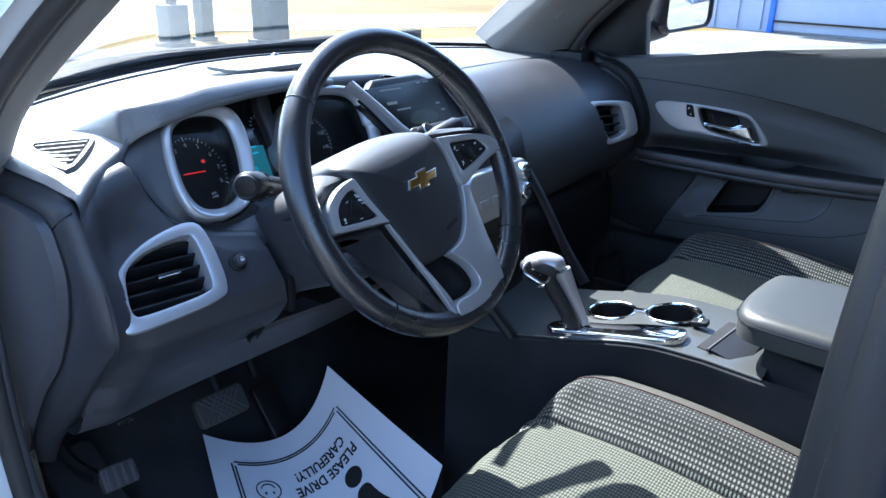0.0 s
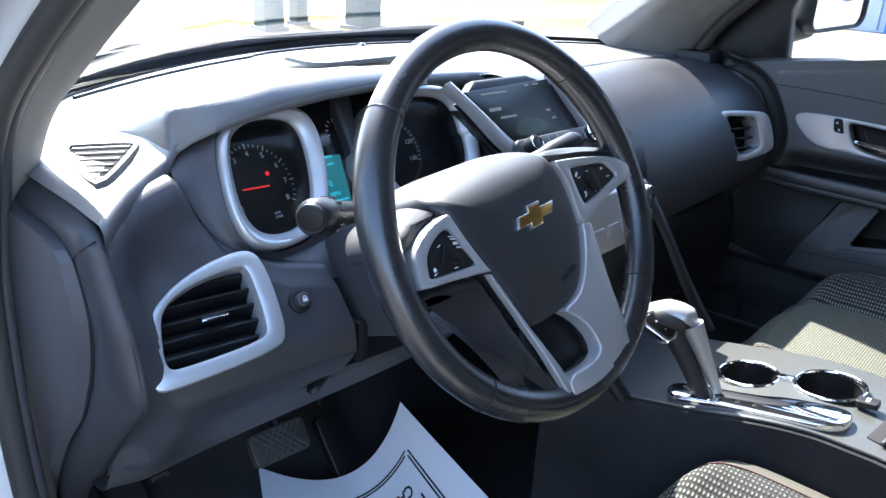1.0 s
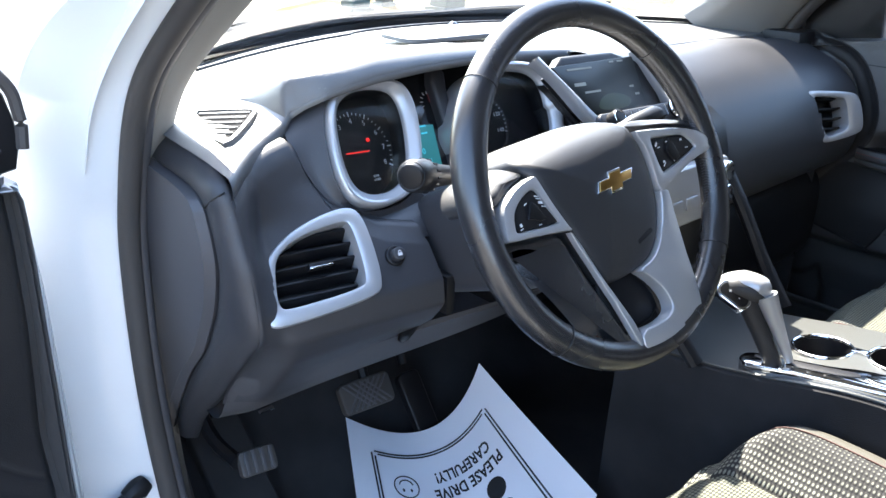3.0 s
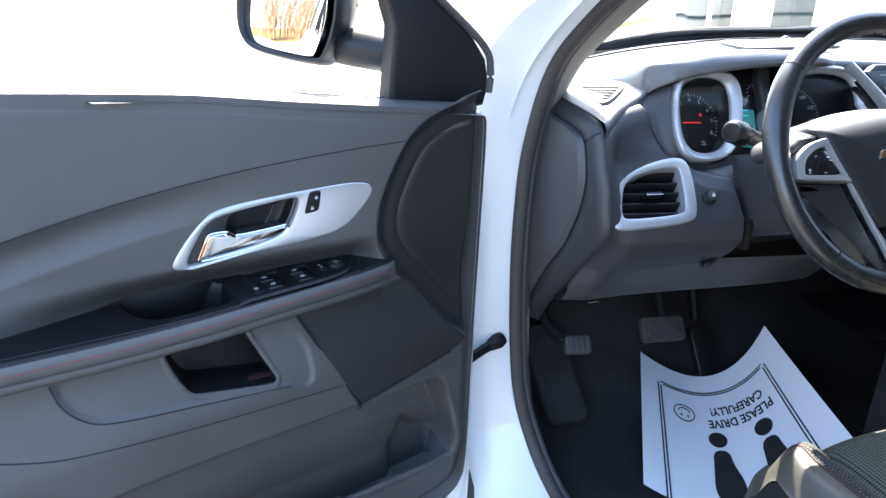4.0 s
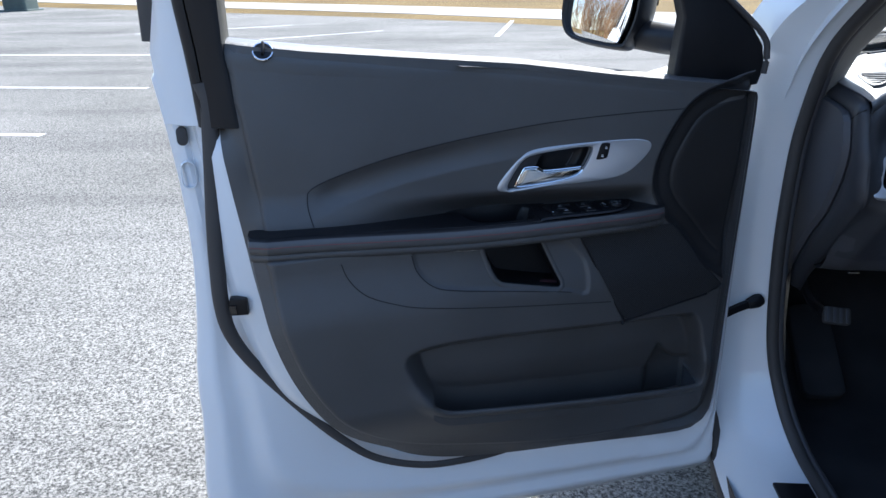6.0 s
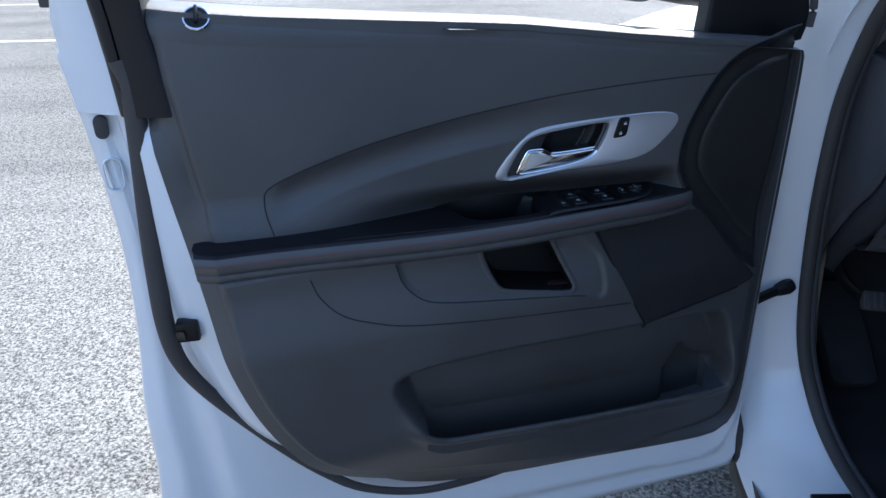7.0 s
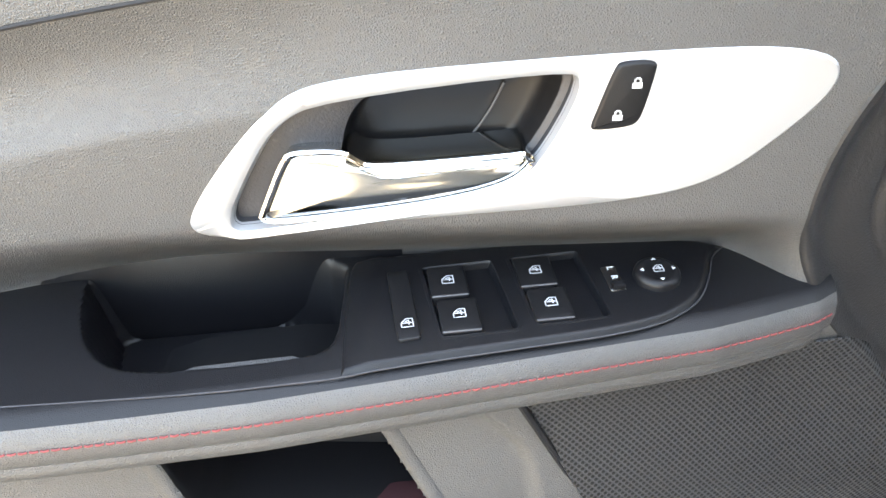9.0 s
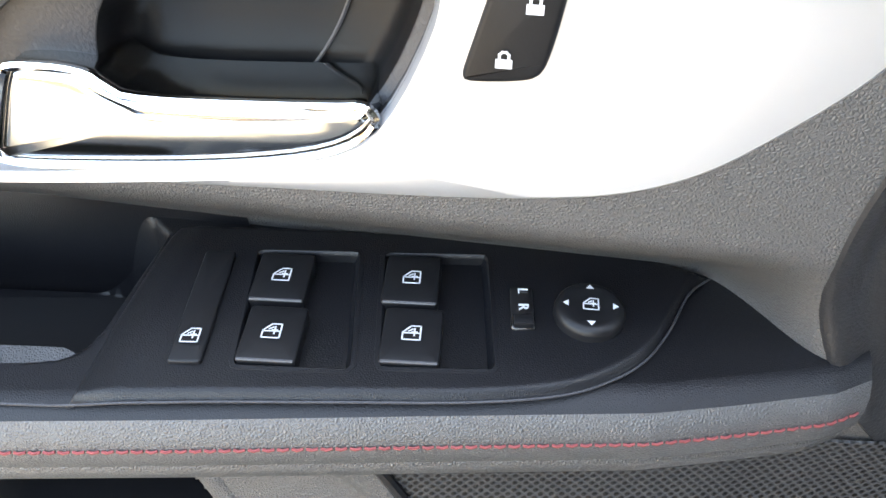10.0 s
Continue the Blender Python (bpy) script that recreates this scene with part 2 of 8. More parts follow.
def polar(outline, centre, n):
    """The outline as n points at even angles round a centre inside it."""
    p = resample(outline, 1500) - np.array(centre)
    a = np.unwrap(np.arctan2(p[:, 1], p[:, 0]))
    if a[-1] < a[0]:
        a, p = a[::-1], p[::-1]
    r = np.hypot(p[:, 0], p[:, 1])
    aa, rr = np.r_[a - 2 * np.pi, a, a + 2 * np.pi], np.r_[r, r, r]
    order = np.argsort(aa)
    th = np.linspace(0, 2 * np.pi, n, endpoint=False)
    rad = np.interp(th, aa[order], rr[order])
    return np.stack([np.cos(th) * rad, np.sin(th) * rad], 1) + np.array(centre)


def inset(p, d):
    """A closed outline moved inwards by d (outwards if negative)."""
    p = np.array(p, float)
    t = np.roll(p, -1, 0) - np.roll(p, 1, 0)
    t /= np.maximum(np.linalg.norm(t, axis=1), 1e-9)[:, None]
    area = np.sum(p[:, 0] * np.roll(p[:, 1], -1) - np.roll(p[:, 0], -1) * p[:, 1])
    nrm = np.stack([-t[:, 1], t[:, 0]], 1) * (1 if area > 0 else -1)
    return p + nrm * d


def sdf(px, pz, poly):
    """Signed distance to a closed outline, negative inside."""
    px, pz = np.asarray(px, float), np.asarray(pz, float)
    best, inside = np.full(px.shape, 1e9), np.zeros(px.shape, bool)
    q = np.array(poly, float)
    for (ax, az), (bx, bz) in zip(q, np.roll(q, -1, 0)):
        ex, ez = bx - ax, bz - az
        t = np.clip(((px - ax) * ex + (pz - az) * ez) / max(ex * ex + ez * ez, 1e-12), 0, 1)
        best = np.minimum(best, np.hypot(px - ax - t * ex, pz - az - t * ez))
        if abs(ez) > 1e-12:
            inside ^= ((az > pz) != (bz > pz)) & (px < ex * (pz - az) / ez + ax)
    return np.where(inside, -best, best)


def dist_line(px, pz, line):
    best = np.full(np.shape(px), 1e9)
    q = np.array(line, float)
    for (ax, az), (bx, bz) in zip(q[:-1], q[1:]):
        ex, ez = bx - ax, bz - az
        t = np.clip(((px - ax) * ex + (pz - az) * ez) / max(ex * ex + ez * ez, 1e-12), 0, 1)
        best = np.minimum(best, np.hypot(px - ax - t * ex, pz - az - t * ez))
    return best


def put(name, verts, faces, mat, parent=None, label="", m=None, smooth=35):
    """One mesh object of its own under its thing."""
    v = np.array(verts, float)
    if m is not None:
        v = v @ np.array(m.to_3x3()).T + np.array(m.translation)
    faces = [tuple(int(i) for i in f) for f in faces]
    if FLIP[0]:
        v[:, 1] *= -1
        faces = [f[::-1] for f in faces]
    me = bpy.data.meshes.new(name)
    me.from_pydata([tuple(p) for p in v], [], faces)
    me.materials.append(mat)
    me.update()
    if smooth:
        me.shade_smooth()
        me.set_sharp_from_angle(angle=radians(smooth))
    ob = new(name, me)
    ob.parent = parent
    if label:
        ob["label"] = label
    return ob


def thing(name, label, category, m=None, group="", kind=""):
    ob = new(name)
    ob.empty_display_size = 0.05
    if m is not None:
        ob.matrix_world = m
    return tagged(ob, label, category, group, kind)


def loft(loops, closed=True, cap0=False, cap1=False):
    """Faces between rows of equally many points."""
    L = [np.array(a, float) for a in loops]
    n = len(L[0])
    verts = np.vstack(L)
    faces = []
    for i in range(len(L) - 1):
        for j in range(n if closed else n - 1):
            k = (j + 1) % n
            faces.append((i * n + j, i * n + k, (i + 1) * n + k, (i + 1) * n + j))
    if cap0:
        faces.append(tuple(range(n))[::-1])
    if cap1:
        faces.append(tuple((len(L) - 1) * n + j for j in range(n)))
    return verts, faces


def flat(outline, depth):
    p = np.array(outline, float)
    return np.c_[p, np.full(len(p), depth)]


def plate_mesh(outline, d0, d1, bev=0.002, dome=0.0):
    """A plate with rounded front edges, from depth d0 to its face at d1 (xy outline, z depth)."""
    loops = [flat(outline, d0), flat(outline, d1 - bev)]
    for a in (30, 60, 90):
        loops.append(flat(inset(outline, bev * (1 - math.cos(radians(a)))), d1 - bev + bev * math.sin(radians(a))))
    if dome:
        c = np.mean(outline, 0)
        base = inset(outline, bev)
        for f, h in ((0.75, 0.5), (0.4, 0.9), (0.1, 1.0)):
            loops.append(flat(c + (base - c) * f, d1 + dome * h))
    return loft(loops, True, True, True)


def ring_mesh(outer, inner, d0, d1, deep=None, bev=0.002):
    """A frame between two outlines of equally many points; deep: the depth to which its inside goes."""
    deep = d0 if deep is None else deep
    loops = [flat(outer, d0), flat(outer, d1 - bev), flat(inset(outer, bev * 0.3), d1 - bev * 0.3), flat(inset(outer, bev), d1),
             flat(inset(inner, -bev), d1), flat(inset(inner, -bev * 0.3), d1 - bev * 0.3), flat(inner, d1 - bev), flat(inner, deep)]
    return loft(loops)


def box_mesh(sx, sy, sz, bev=0.003, at=(0, 0, 0)):
    bm = bmesh.new()
    bmesh.ops.create_cube(bm, size=1, matrix=Matrix.Translation(at) @ Matrix.Diagonal((sx, sy, sz, 1)))
    if bev:
        bmesh.ops.bevel(bm, geom=bm.edges[:], offset=bev, segments=2, affect="EDGES", profile=0.6)
    bm.verts.index_update()
    out = [tuple(v.co) for v in bm.verts], [tuple(v.index for v in f.verts) for f in bm.faces]
    bm.free()
    return out


def tube_mesh(path, radius, n=12, closed=False, flatten=1.0, up=(0, 0, 1)):
    """A tube along a path; radius may be one number or one a point."""
    p = np.array(path, float)
    r = np.broadcast_to(np.asarray(radius, float), (len(p),))
    t = (np.roll(p, -1, 0) - np.roll(p, 1, 0)) if closed else np.gradient(p, axis=0)
    t /= np.linalg.norm(t, axis=1)[:, None]
    loops = []
    for i in range(len(p)):
        a = np.cross(t[i], np.array(up, float))
        if np.linalg.norm(a) < 1e-4:
            a = np.cross(t[i], (1, 0, 0))
        a /= np.linalg.norm(a)
        b = np.cross(t[i], a)
        th = np.linspace(0, 2 * np.pi, n, endpoint=False)
        loops.append(p[i] + r[i] * (np.cos(th)[:, None] * a + flatten * np.sin(th)[:, None] * b))
    if closed:
        loops.append(loops[0])
    return loft(loops, True, not closed, not closed)


def disc_mesh(rad, d0, d1, n=32, bev=0.001, dome=0.0):
    th = np.linspace(0, 2 * np.pi, n, endpoint=False)
    return plate_mesh(np.stack([np.cos(th) * rad, np.sin(th) * rad], 1), d0, d1, bev, dome)


def rounded(sx, sy, r, n=6):
    pts = []
    for cx, cy, a0 in ((1, 1, 0), (-1, 1, 90), (-1, -1, 180), (1, -1, 270)):
        for k in range(n + 1):
            a = radians(a0 + 90 * k / n)
            pts.append((cx * (sx / 2 - r) + r * math.cos(a), cy * (sy / 2 - r) + r * math.sin(a)))
    return np.array(pts)


def axes(o, x, y):
    """A pose from an origin, its x way and roughly its y way."""
    x = Vector(x).normalized()
    z = x.cross(Vector(y)).normalized()
    y = z.cross(x)
    return Matrix(((x.x, y.x, z.x, o[0]), (x.y, y.y, z.y, o[1]), (x.z, y.z, z.z, o[2]), (0, 0, 0, 1)))


def spline(pts, n):
    """A smooth open curve through points."""
    p = np.array(pts, float)
    q = np.vstack([2 * p[0] - p[1], p, 2 * p[-1] - p[-2]])
    out = []
    for i in range(1, len(q) - 2):
        for t in np.linspace(0, 1, n, endpoint=False):
            a, b, c, d = q[i - 1], q[i], q[i + 1], q[i + 2]
            out.append(0.5 * (2 * b + (c - a) * t + (2 * a - 5 * b + 4 * c - d) * t * t + (3 * b - a - 3 * c + d) * t ** 3))
    return np.array(out + [p[-1]])


def words(text, size, m, mat, parent, name="lettering", label="", thick=0.0002, spacing=1.0):
    c = bpy.data.curves.new("lettering", "FONT")
    c.body, c.size, c.align_x, c.align_y, c.extrude, c.resolution_u, c.space_character = text, size, "CENTER", "CENTER", thick, 3, spacing
    tmp = new("lettering", c)
    bpy.context.view_layer.update()
    me = bpy.data.meshes.new_from_object(tmp)
    v, f = [tuple(q.co) for q in me.vertices], [tuple(q.vertices) for q in me.polygons]
    bpy.data.objects.remove(tmp)
    bpy.data.meshes.remove(me)
    return put(name, v, f, mat, parent, label, m, smooth=0)


# ---- doors: x runs from the hinge to the latch, y towards the cabin, z up ----
def onwall(mesh):
    v, f = mesh
    return np.array(v)[:, [0, 2, 1]], [tuple(q)[::-1] for q in f]


BELT_U = (-0.03, 0.0, 0.147, 0.25, 0.39, 0.56, 0.73, 0.86, 1.0)
BELT_Z = (1.078, 1.084, 1.101, 1.114, 1.134, 1.150, 1.167, 1.183, 1.195)
TRIM_OUT = chaikin([(0.855, 1.20), (0.848, 1.08), (0.835, 0.96), (0.824, 0.88), (0.815, 0.80), (0.800, 0.72), (0.776, 0.645), (0.738, 0.575), (0.685, 0.512),
                    (0.62, 0.456), (0.55, 0.430), (0.42, 0.420), (0.25, 0.424), (0.07, 0.430), (0.020, 0.444), (0.008, 0.49), (0.004, 0.70), (-0.004, 0.90),
                    (-0.010, 1.080), (0.0, 1.098), (0.12, 1.125), (0.40, 1.150), (0.70, 1.183)], 2)
SHELL_OUT = chaikin([(0.994, 1.19), (0.968, 1.00), (0.960, 0.84), (0.970, 0.70), (0.988, 0.575), (0.988, 0.46), (1.006, 0.31), (0.995, 0.205), (0.80, 0.186), (0.34, 0.238), (0.1, 0.266), (-0.038, 0.282), (-0.048, 0.296),
                     (-0.030, 0.385), (-0.026, 0.60), (-0.030, 1.09), (0.0, 1.115), (0.4, 1.15)], 1)
SEAM = spline([(0.737, 0.885), (0.748, 0.935), (0.732, 0.960), (0.64, 0.990), (0.548, 1.009), (0.44, 1.026), (0.33, 1.040), (0.2, 1.049), (0.105, 1.052)], 6)
TRIMLOW = spline([(0.700, 0.845), (0.690, 0.818), (0.664, 0.790), (0.620, 0.771), (0.565, 0.757), (0.43, 0.740), (0.235, 0.722)], 6)
PULLPLATE = spline([(0.587, 0.845), (0.578, 0.815), (0.553, 0.790), (0.515, 0.779), (0.42, 0.766), (0.32, 0.752), (0.290, 0.742), (0.276, 0.752), (0.283, 0.803), (0.318, 0.842)], 6)
GRAB = chaikin([(0.468, 0.856), (0.462, 0.835), (0.453, 0.806), (0.440, 0.784), (0.425, 0.779), (0.38, 0.770), (0.336, 0.761), (0.329, 0.764), (0.332, 0.772), (0.346, 0.80), (0.362, 0.835), (0.372, 0.856)], 1)
BOTTLE = chaikin([(0.112, 0.602), (0.094, 0.575), (0.066, 0.556), (0.036, 0.552), (0.030, 0.50), (0.150, 0.49), (0.140, 0.530), (0.122, 0.560)], 2)
POCKET = chaikin([(0.615, 0.668), (0.590, 0.610), (0.545, 0.556), (0.50, 0.548), (0.37, 0.537), (0.20, 0.528), (0.05, 0.520), (0.032, 0.535), (0.045, 0.675), (0.10, 0.680), (0.26, 0.684), (0.45, 0.692), (0.57, 0.690)], 2)
GRILLE = np.array([(0.294, 0.846), (0.213, 0.692), (0.200, 0.683), (0.045, 0.712), (0.012, 0.724), (0.060, 0.775), (0.104, 0.839), (0.122, 0.85)])
RINGEDGE = spline([(-0.010, 1.106), (0.008, 1.102), (0.069, 1.084), (0.108, 1.058), (0.137, 1.013), (0.157, 0.962), (0.158, 0.913), (0.139, 0.872), (0.101, 0.828), (0.057, 0.775), (0.010, 0.738), (-0.05, 0.70)], 6)
BEZEL = chaikin([(0.4370, 0.9365), (0.4155, 0.9650), (0.3925, 0.9890), (0.3625, 0.9980), (0.2886, 1.0050), (0.2134, 1.0080), (0.1860, 1.0065), (0.1710, 1.0020), (0.1660, 0.9930), (0.1690, 0.9820), (0.1810, 0.9670), (0.2062, 0.9430), (0.2433, 0.9330), (0.3504, 0.9270), (0.4100, 0.9215), (0.4280, 0.9215), (0.4370, 0.9260)], 3)
RECESS = chaikin([(0.4200, 0.9270), (0.4040, 0.9570), (0.3900, 0.9770), (0.3710, 0.9860), (0.2780, 0.9960), (0.2690, 0.9920), (0.2860, 0.9540), (0.3010, 0.9440), (0.3290, 0.9380), (0.4030, 0.9280)], 2)


def panel_depth(u, z):
    """How far the door's trim stands into the cabin."""
    up = 0.037 + 0.036 * ss(0.42, 0.80, u) * (1 - 0.25 * ss(1.0, 1.19, z))
    up = up - 0.034 * (1 - ss(0.884, 0.928, z)) * (1 - ss(0.42, 0.72, u)) * ss(0.146, 0.190, u) + 0.02 * ss(0.45, 0.82, u) * (1 - ss(0.89, 0.95, z))
    low = 0.035 + 0.155 * np.clip(u, 0, 0.80) - 0.020 * ss(0.74, 0.84, z)
    low = low - 0.055 * (1 - ss(0.42, 0.58, z)) * ss(0.2, 0.6, u) - 0.012 * (1 - ss(0.42, 0.55, z))
    k = ss(0.13, 0.17, u)
    w = low + (up - low) * (k * ss(0.856, 0.880, z) + (1 - k) * ss(0.74, 0.98, z))
    # the shaped insert below the upper seam, and its line
    zs = np.interp(u, SEAM[::-1, 0], SEAM[::-1, 1]) if SEAM[0, 0] < SEAM[-1, 0] else np.interp(u, np.sort(SEAM[8:, 0]), SEAM[8:, 1][np.argsort(SEAM[8:, 0])])
    under = np.clip((zs - z) / 0.05, 0, 1)
    w = w - 0.008 * np.sin(np.pi * under) * ss(0.25, 0.55, u) * (1 - ss(0.70, 0.75, u)) * ss(0.88, 0.9, z)
    inside = sdf(u, z, np.vstack([PULLPLATE, [(0.32, 0.86), (0.59, 0.86)]]))
    w = w - 0.004 * (1 - ss(-0.007, 0.001, inside))
    # map pocket, with a floor that stands out at its lip
    d = sdf(u, z, POCKET)
    soft = np.interp(z, (0.53, 0.56, 0.60, 0.69), (0.005, 0.006, 0.016, 0.042))
    w = w - (0.045 + 0.012 * (1 - ss(0.53, 0.62, z))) * (1 - ss(-soft, 0.001, d))
    w = w - 0.016 * (1 - ss(-0.012, 0.003, sdf(u, z, BOTTLE))) * (1 - ss(-0.012, -0.004, d))
    lip = (1 - ss(0.0, 0.03, d)) * ss(-0.004, 0.004, d) * (1 - ss(0.56, 0.62, z))
    w = w + 0.011 * lip
    # the speaker end towards the hinge lies deeper
    ring = sdf(u, z, np.vstack([RINGEDGE, [(-0.2, 0.70), (-0.2, 1.11)]]))
    w = w - 0.010 * (1 - ss(-0.012, 0.003, ring)) - 0.005 * np.exp(-((ring + 0.032) / 0.0025) ** 2) * ss(0.76, 0.8, z) * 0.4
    # rounded rim
    e = -sdf(u, z, TRIM_OUT)
    w = w - 0.022 * (1 - ss(-0.004, 0.020, e)) ** 2 * (0.4 + 0.6 * (1 - ss(1.06, 1.1, z)))
    return w


def door_grid(nu, nz):
    s, t = np.meshgrid(np.linspace(0, 1, nu), np.linspace(0, 1, nz))
    keep = TRIM_OUT
    rows_z = np.linspace(0.4185, 1.06, 200)
    hi = np.array([max([a[0] + (b[0] - a[0]) * (zz - a[1]) / (b[1] - a[1]) for a, b in zip(keep, np.roll(keep, -1, 0)) if (a[1] - zz) * (b[1] - zz) < 0] or [0.2]) for zz in rows_z])
    lo = np.array([min([a[0] + (b[0] - a[0]) * (zz - a[1]) / (b[1] - a[1]) for a, b in zip(keep, np.roll(keep, -1, 0)) if (a[1] - zz) * (b[1] - zz) < 0] or [0.1]) for zz in rows_z])
    u = s * 0.85
    for _ in range(6):
        top = np.interp(u, BELT_U, BELT_Z)
        z = 0.4185 + (t ** 0.93) * (top - 0.4185)
        u = np.interp(z, rows_z, lo) + s * (np.interp(z, rows_z, hi) - np.interp(z, rows_z, lo))
        u = np.where(z > 1.06, u + s * (z - 1.06) * 0.08, u)
    return u, z


def grid_faces(nr, nc, keep=None):
    out = []
    for i in range(nr - 1):
        for j in range(nc - 1):
            if keep is None or keep[i, j]:
                a = i * nc + j
                out.append((a, a + 1, a + nc + 1, a + nc))
    return out


def icon(kind, at, size, m, parent):
    """A small white sign made of thin strokes: a window, a padlock, a bar."""
    strokes = {"window": (((-0.5, -0.5), (0.5, -0.5), (0.5, 0.5), (-0.05, 0.5), (-0.5, 0.02), (-0.5, -0.5)), ((-0.5, -0.02), (0.5, -0.02)), ((-0.16, 0.12), (0.04, 0.26)), ((0.16, -0.2), (0.16, 0.3)), ((0.02, 0.06), (0.3, 0.06))),
               "lock": (((-0.36, -0.36), (0.36, -0.36)), ((-0.36, -0.22), (0.36, -0.22)), ((-0.36, -0.08), (0.36, -0.08)), ((-0.36, 0.02), (0.36, 0.02)), ((-0.24, 0.02), (-0.24, 0.34), (-0.1, 0.48), (0.1, 0.48), (0.24, 0.34), (0.24, 0.14))),
               "bar": (((-0.5, 0), (0.5, 0)),)}[kind]
    wide = {"window": 0.045, "lock": 0.072, "bar": 0.12}[kind]
    v, f = [], []
    for line in strokes:
        for (ax, ay), (bx, by) in zip(line[:-1], line[1:]):
            ln = math.hypot(bx - ax, by - ay)
            tx, ty = (bx - ax) / ln * wide, (by - ay) / ln * wide
            k = len(v)
            v += [(at[0] + size * (x + ox), at[1] + size * (y + oy), at[2] + 0.0003) for x, y, ox, oy in ((ax, ay, -tx - ty, -ty + tx), (ax, ay, -tx + ty, -ty - tx), (bx, by, tx + ty, ty - tx), (bx, by, tx - ty, ty + tx))]
            f.append((k, k + 1, k + 2, k + 3))
    put("sign_mark", v, f, WHITEINK, parent, "small white printed sign", m, smooth=0)


def build_door(door, driver):
    nu, nz = (330, 300) if driver else (150, 140)
    u, z = door_grid(nu, nz)
    w = panel_depth(u, z)
    hole = np.minimum(sdf(u, z, GRAB) + 0.0005, sdf(u, z, RECESS) - 0.0025)
    hole = np.minimum(hole, sdf(u, z, np.array([(0.352, 0.842), (0.514, 0.842), (0.514, 0.8815), (0.352, 0.8815)])))
    lip_u = np.linspace(0.044, 0.560, 90)
    lip_z = np.array([min(a[1] + (b[1] - a[1]) * (k - a[0]) / (b[0] - a[0]) for a, b in zip(POCKET, np.roll(POCKET, -1, 0)) if (a[0] - k) * (b[0] - k) < 0) for k in lip_u])
    above = z - np.interp(u, lip_u, lip_z)
    hole = np.minimum(hole, np.where((u > 0.047) & (u < 0.556) & (above > -0.010) & (above < 0.018), -1.0, 1.0))
    hole = np.minimum(np.minimum(hole[:-1, :-1], hole[1:, 1:]), np.minimum(hole[1:, :-1], hole[:-1, 1:]))
    put("trim_panel", np.c_[u.ravel(), w.ravel(), z.ravel()], [f[::-1] for f in grid_faces(nz, nu, hole > 0)], DOORSKIN, door, "charcoal grained door trim with pocket and seams", smooth=60)
    # inside of the map pocket, going down behind its lip
    fall = np.linspace(0.032, -0.05, 24)
    bu, bz = np.meshgrid(lip_u, fall)
    bz = bz + lip_z[None, :]
    bw = panel_depth(bu, np.maximum(bz, lip_z[None, :] + 0.0175)) - 0.0006
    put("pocket_liner", np.c_[bu.ravel(), bw.ravel(), bz.ravel()], grid_faces(24, 90), DOORSKIN, door, "charcoal inside of the map pocket", smooth=60)
    rows = []
    for dz, at, dw in ((-0.018, -0.018, 0.0004), (-0.012, -0.012, 0.0012), (-0.006, -0.008, 0.0016), (-0.002, -0.007, 0.0012), (0.0, -0.007, -0.0010), (0.0006, -0.007, -0.0040), (-0.0015, -0.007, -0.0065), (-0.010, -0.007, -0.0085), (-0.034, -0.007, -0.0100)):
        rows.append(np.c_[lip_u, panel_depth(lip_u, lip_z + at) + dw, lip_z + dz])
    put("pocket_lip", *loft(rows, closed=False), DOORSKIN, door, "rounded lip of the map pocket", smooth=60)
    for line in (SEAM, TRIMLOW, PULLPLATE[:32]):
        q = resample(line, 90, closed=False)
        put("seam_line", *tube_mesh(np.c_[q[:, 0], panel_depth(q[:, 0], q[:, 1]) - 0.0002, q[:, 1]], 0.0010, 6), INK, door, "fine dark seam in the trim")
    # hard black speaker housing towards the hinge
    re_ = resample(RINGEDGE[:-4], 120, closed=False)
    tn = np.gradient(re_, axis=0)
    tn /= np.linalg.norm(tn, axis=1)[:, None]
    nrm = np.stack([-tn[:, 1], tn[:, 0]], 1)
    rows = []
    for k, d in enumerate((0.0045, 0.003, 0.001, -0.001, -0.003, -0.006, -0.009, -0.012, -0.016, -0.022, -0.028, -0.030, -0.032, -0.034, -0.037)):
        q = re_ + nrm * d
        q[:, 0] = np.maximum(q[:, 0], 0.0 if d < 0 else -0.004)
        rows.append(np.c_[q[:, 0], panel_depth(q[:, 0], q[:, 1]) + (0.0012 if k else -0.001), q[:, 1]])
    last = rows[-1]
    for f in np.linspace(0.08, 1, 24):
        hu = last[:, 0] + (-0.004 - last[:, 0]) * f
        rows.append(np.c_[hu, panel_depth(hu, last[:, 2]) + 0.0012, last[:, 2]])
    put("speaker_housing", *loft(rows, closed=False), HOUSING, door, "hard black speaker housing", smooth=60)
    # speaker cloth
    go = polar(GRILLE, (0.165, 0.775), 140)
    loops = []
    for f in (1.0, 0.994, 0.95, 0.9, 0.8, 0.65, 0.5, 0.3, 0.12):
        g = np.array((0.165, 0.775)) + (go - np.array((0.165, 0.775))) * f
        loops.append(np.c_[g[:, 0], np.maximum(panel_depth(g[:, 0], g[:, 1]), 0.033 + 0.155 * g[:, 0] - 0.020 * ss(0.74, 0.84, g[:, 1])) + (0.0024 if f < 1 else 0.0016), g[:, 1]])
    put("speaker_grille", *loft(loops[::-1], cap0=True), MESH, door, "black perforated speaker grille", smooth=60)
    edge = GRILLE[:4]
    path = spline(np.c_[edge[:, 0], 0.0368 + 0.155 * edge[:, 0] - 0.020 * ss(0.74, 0.84, edge[:, 1]), edge[:, 1]], 8)
    put("grille_edge", *tube_mesh(path, 0.0022, 8), DARK, door)
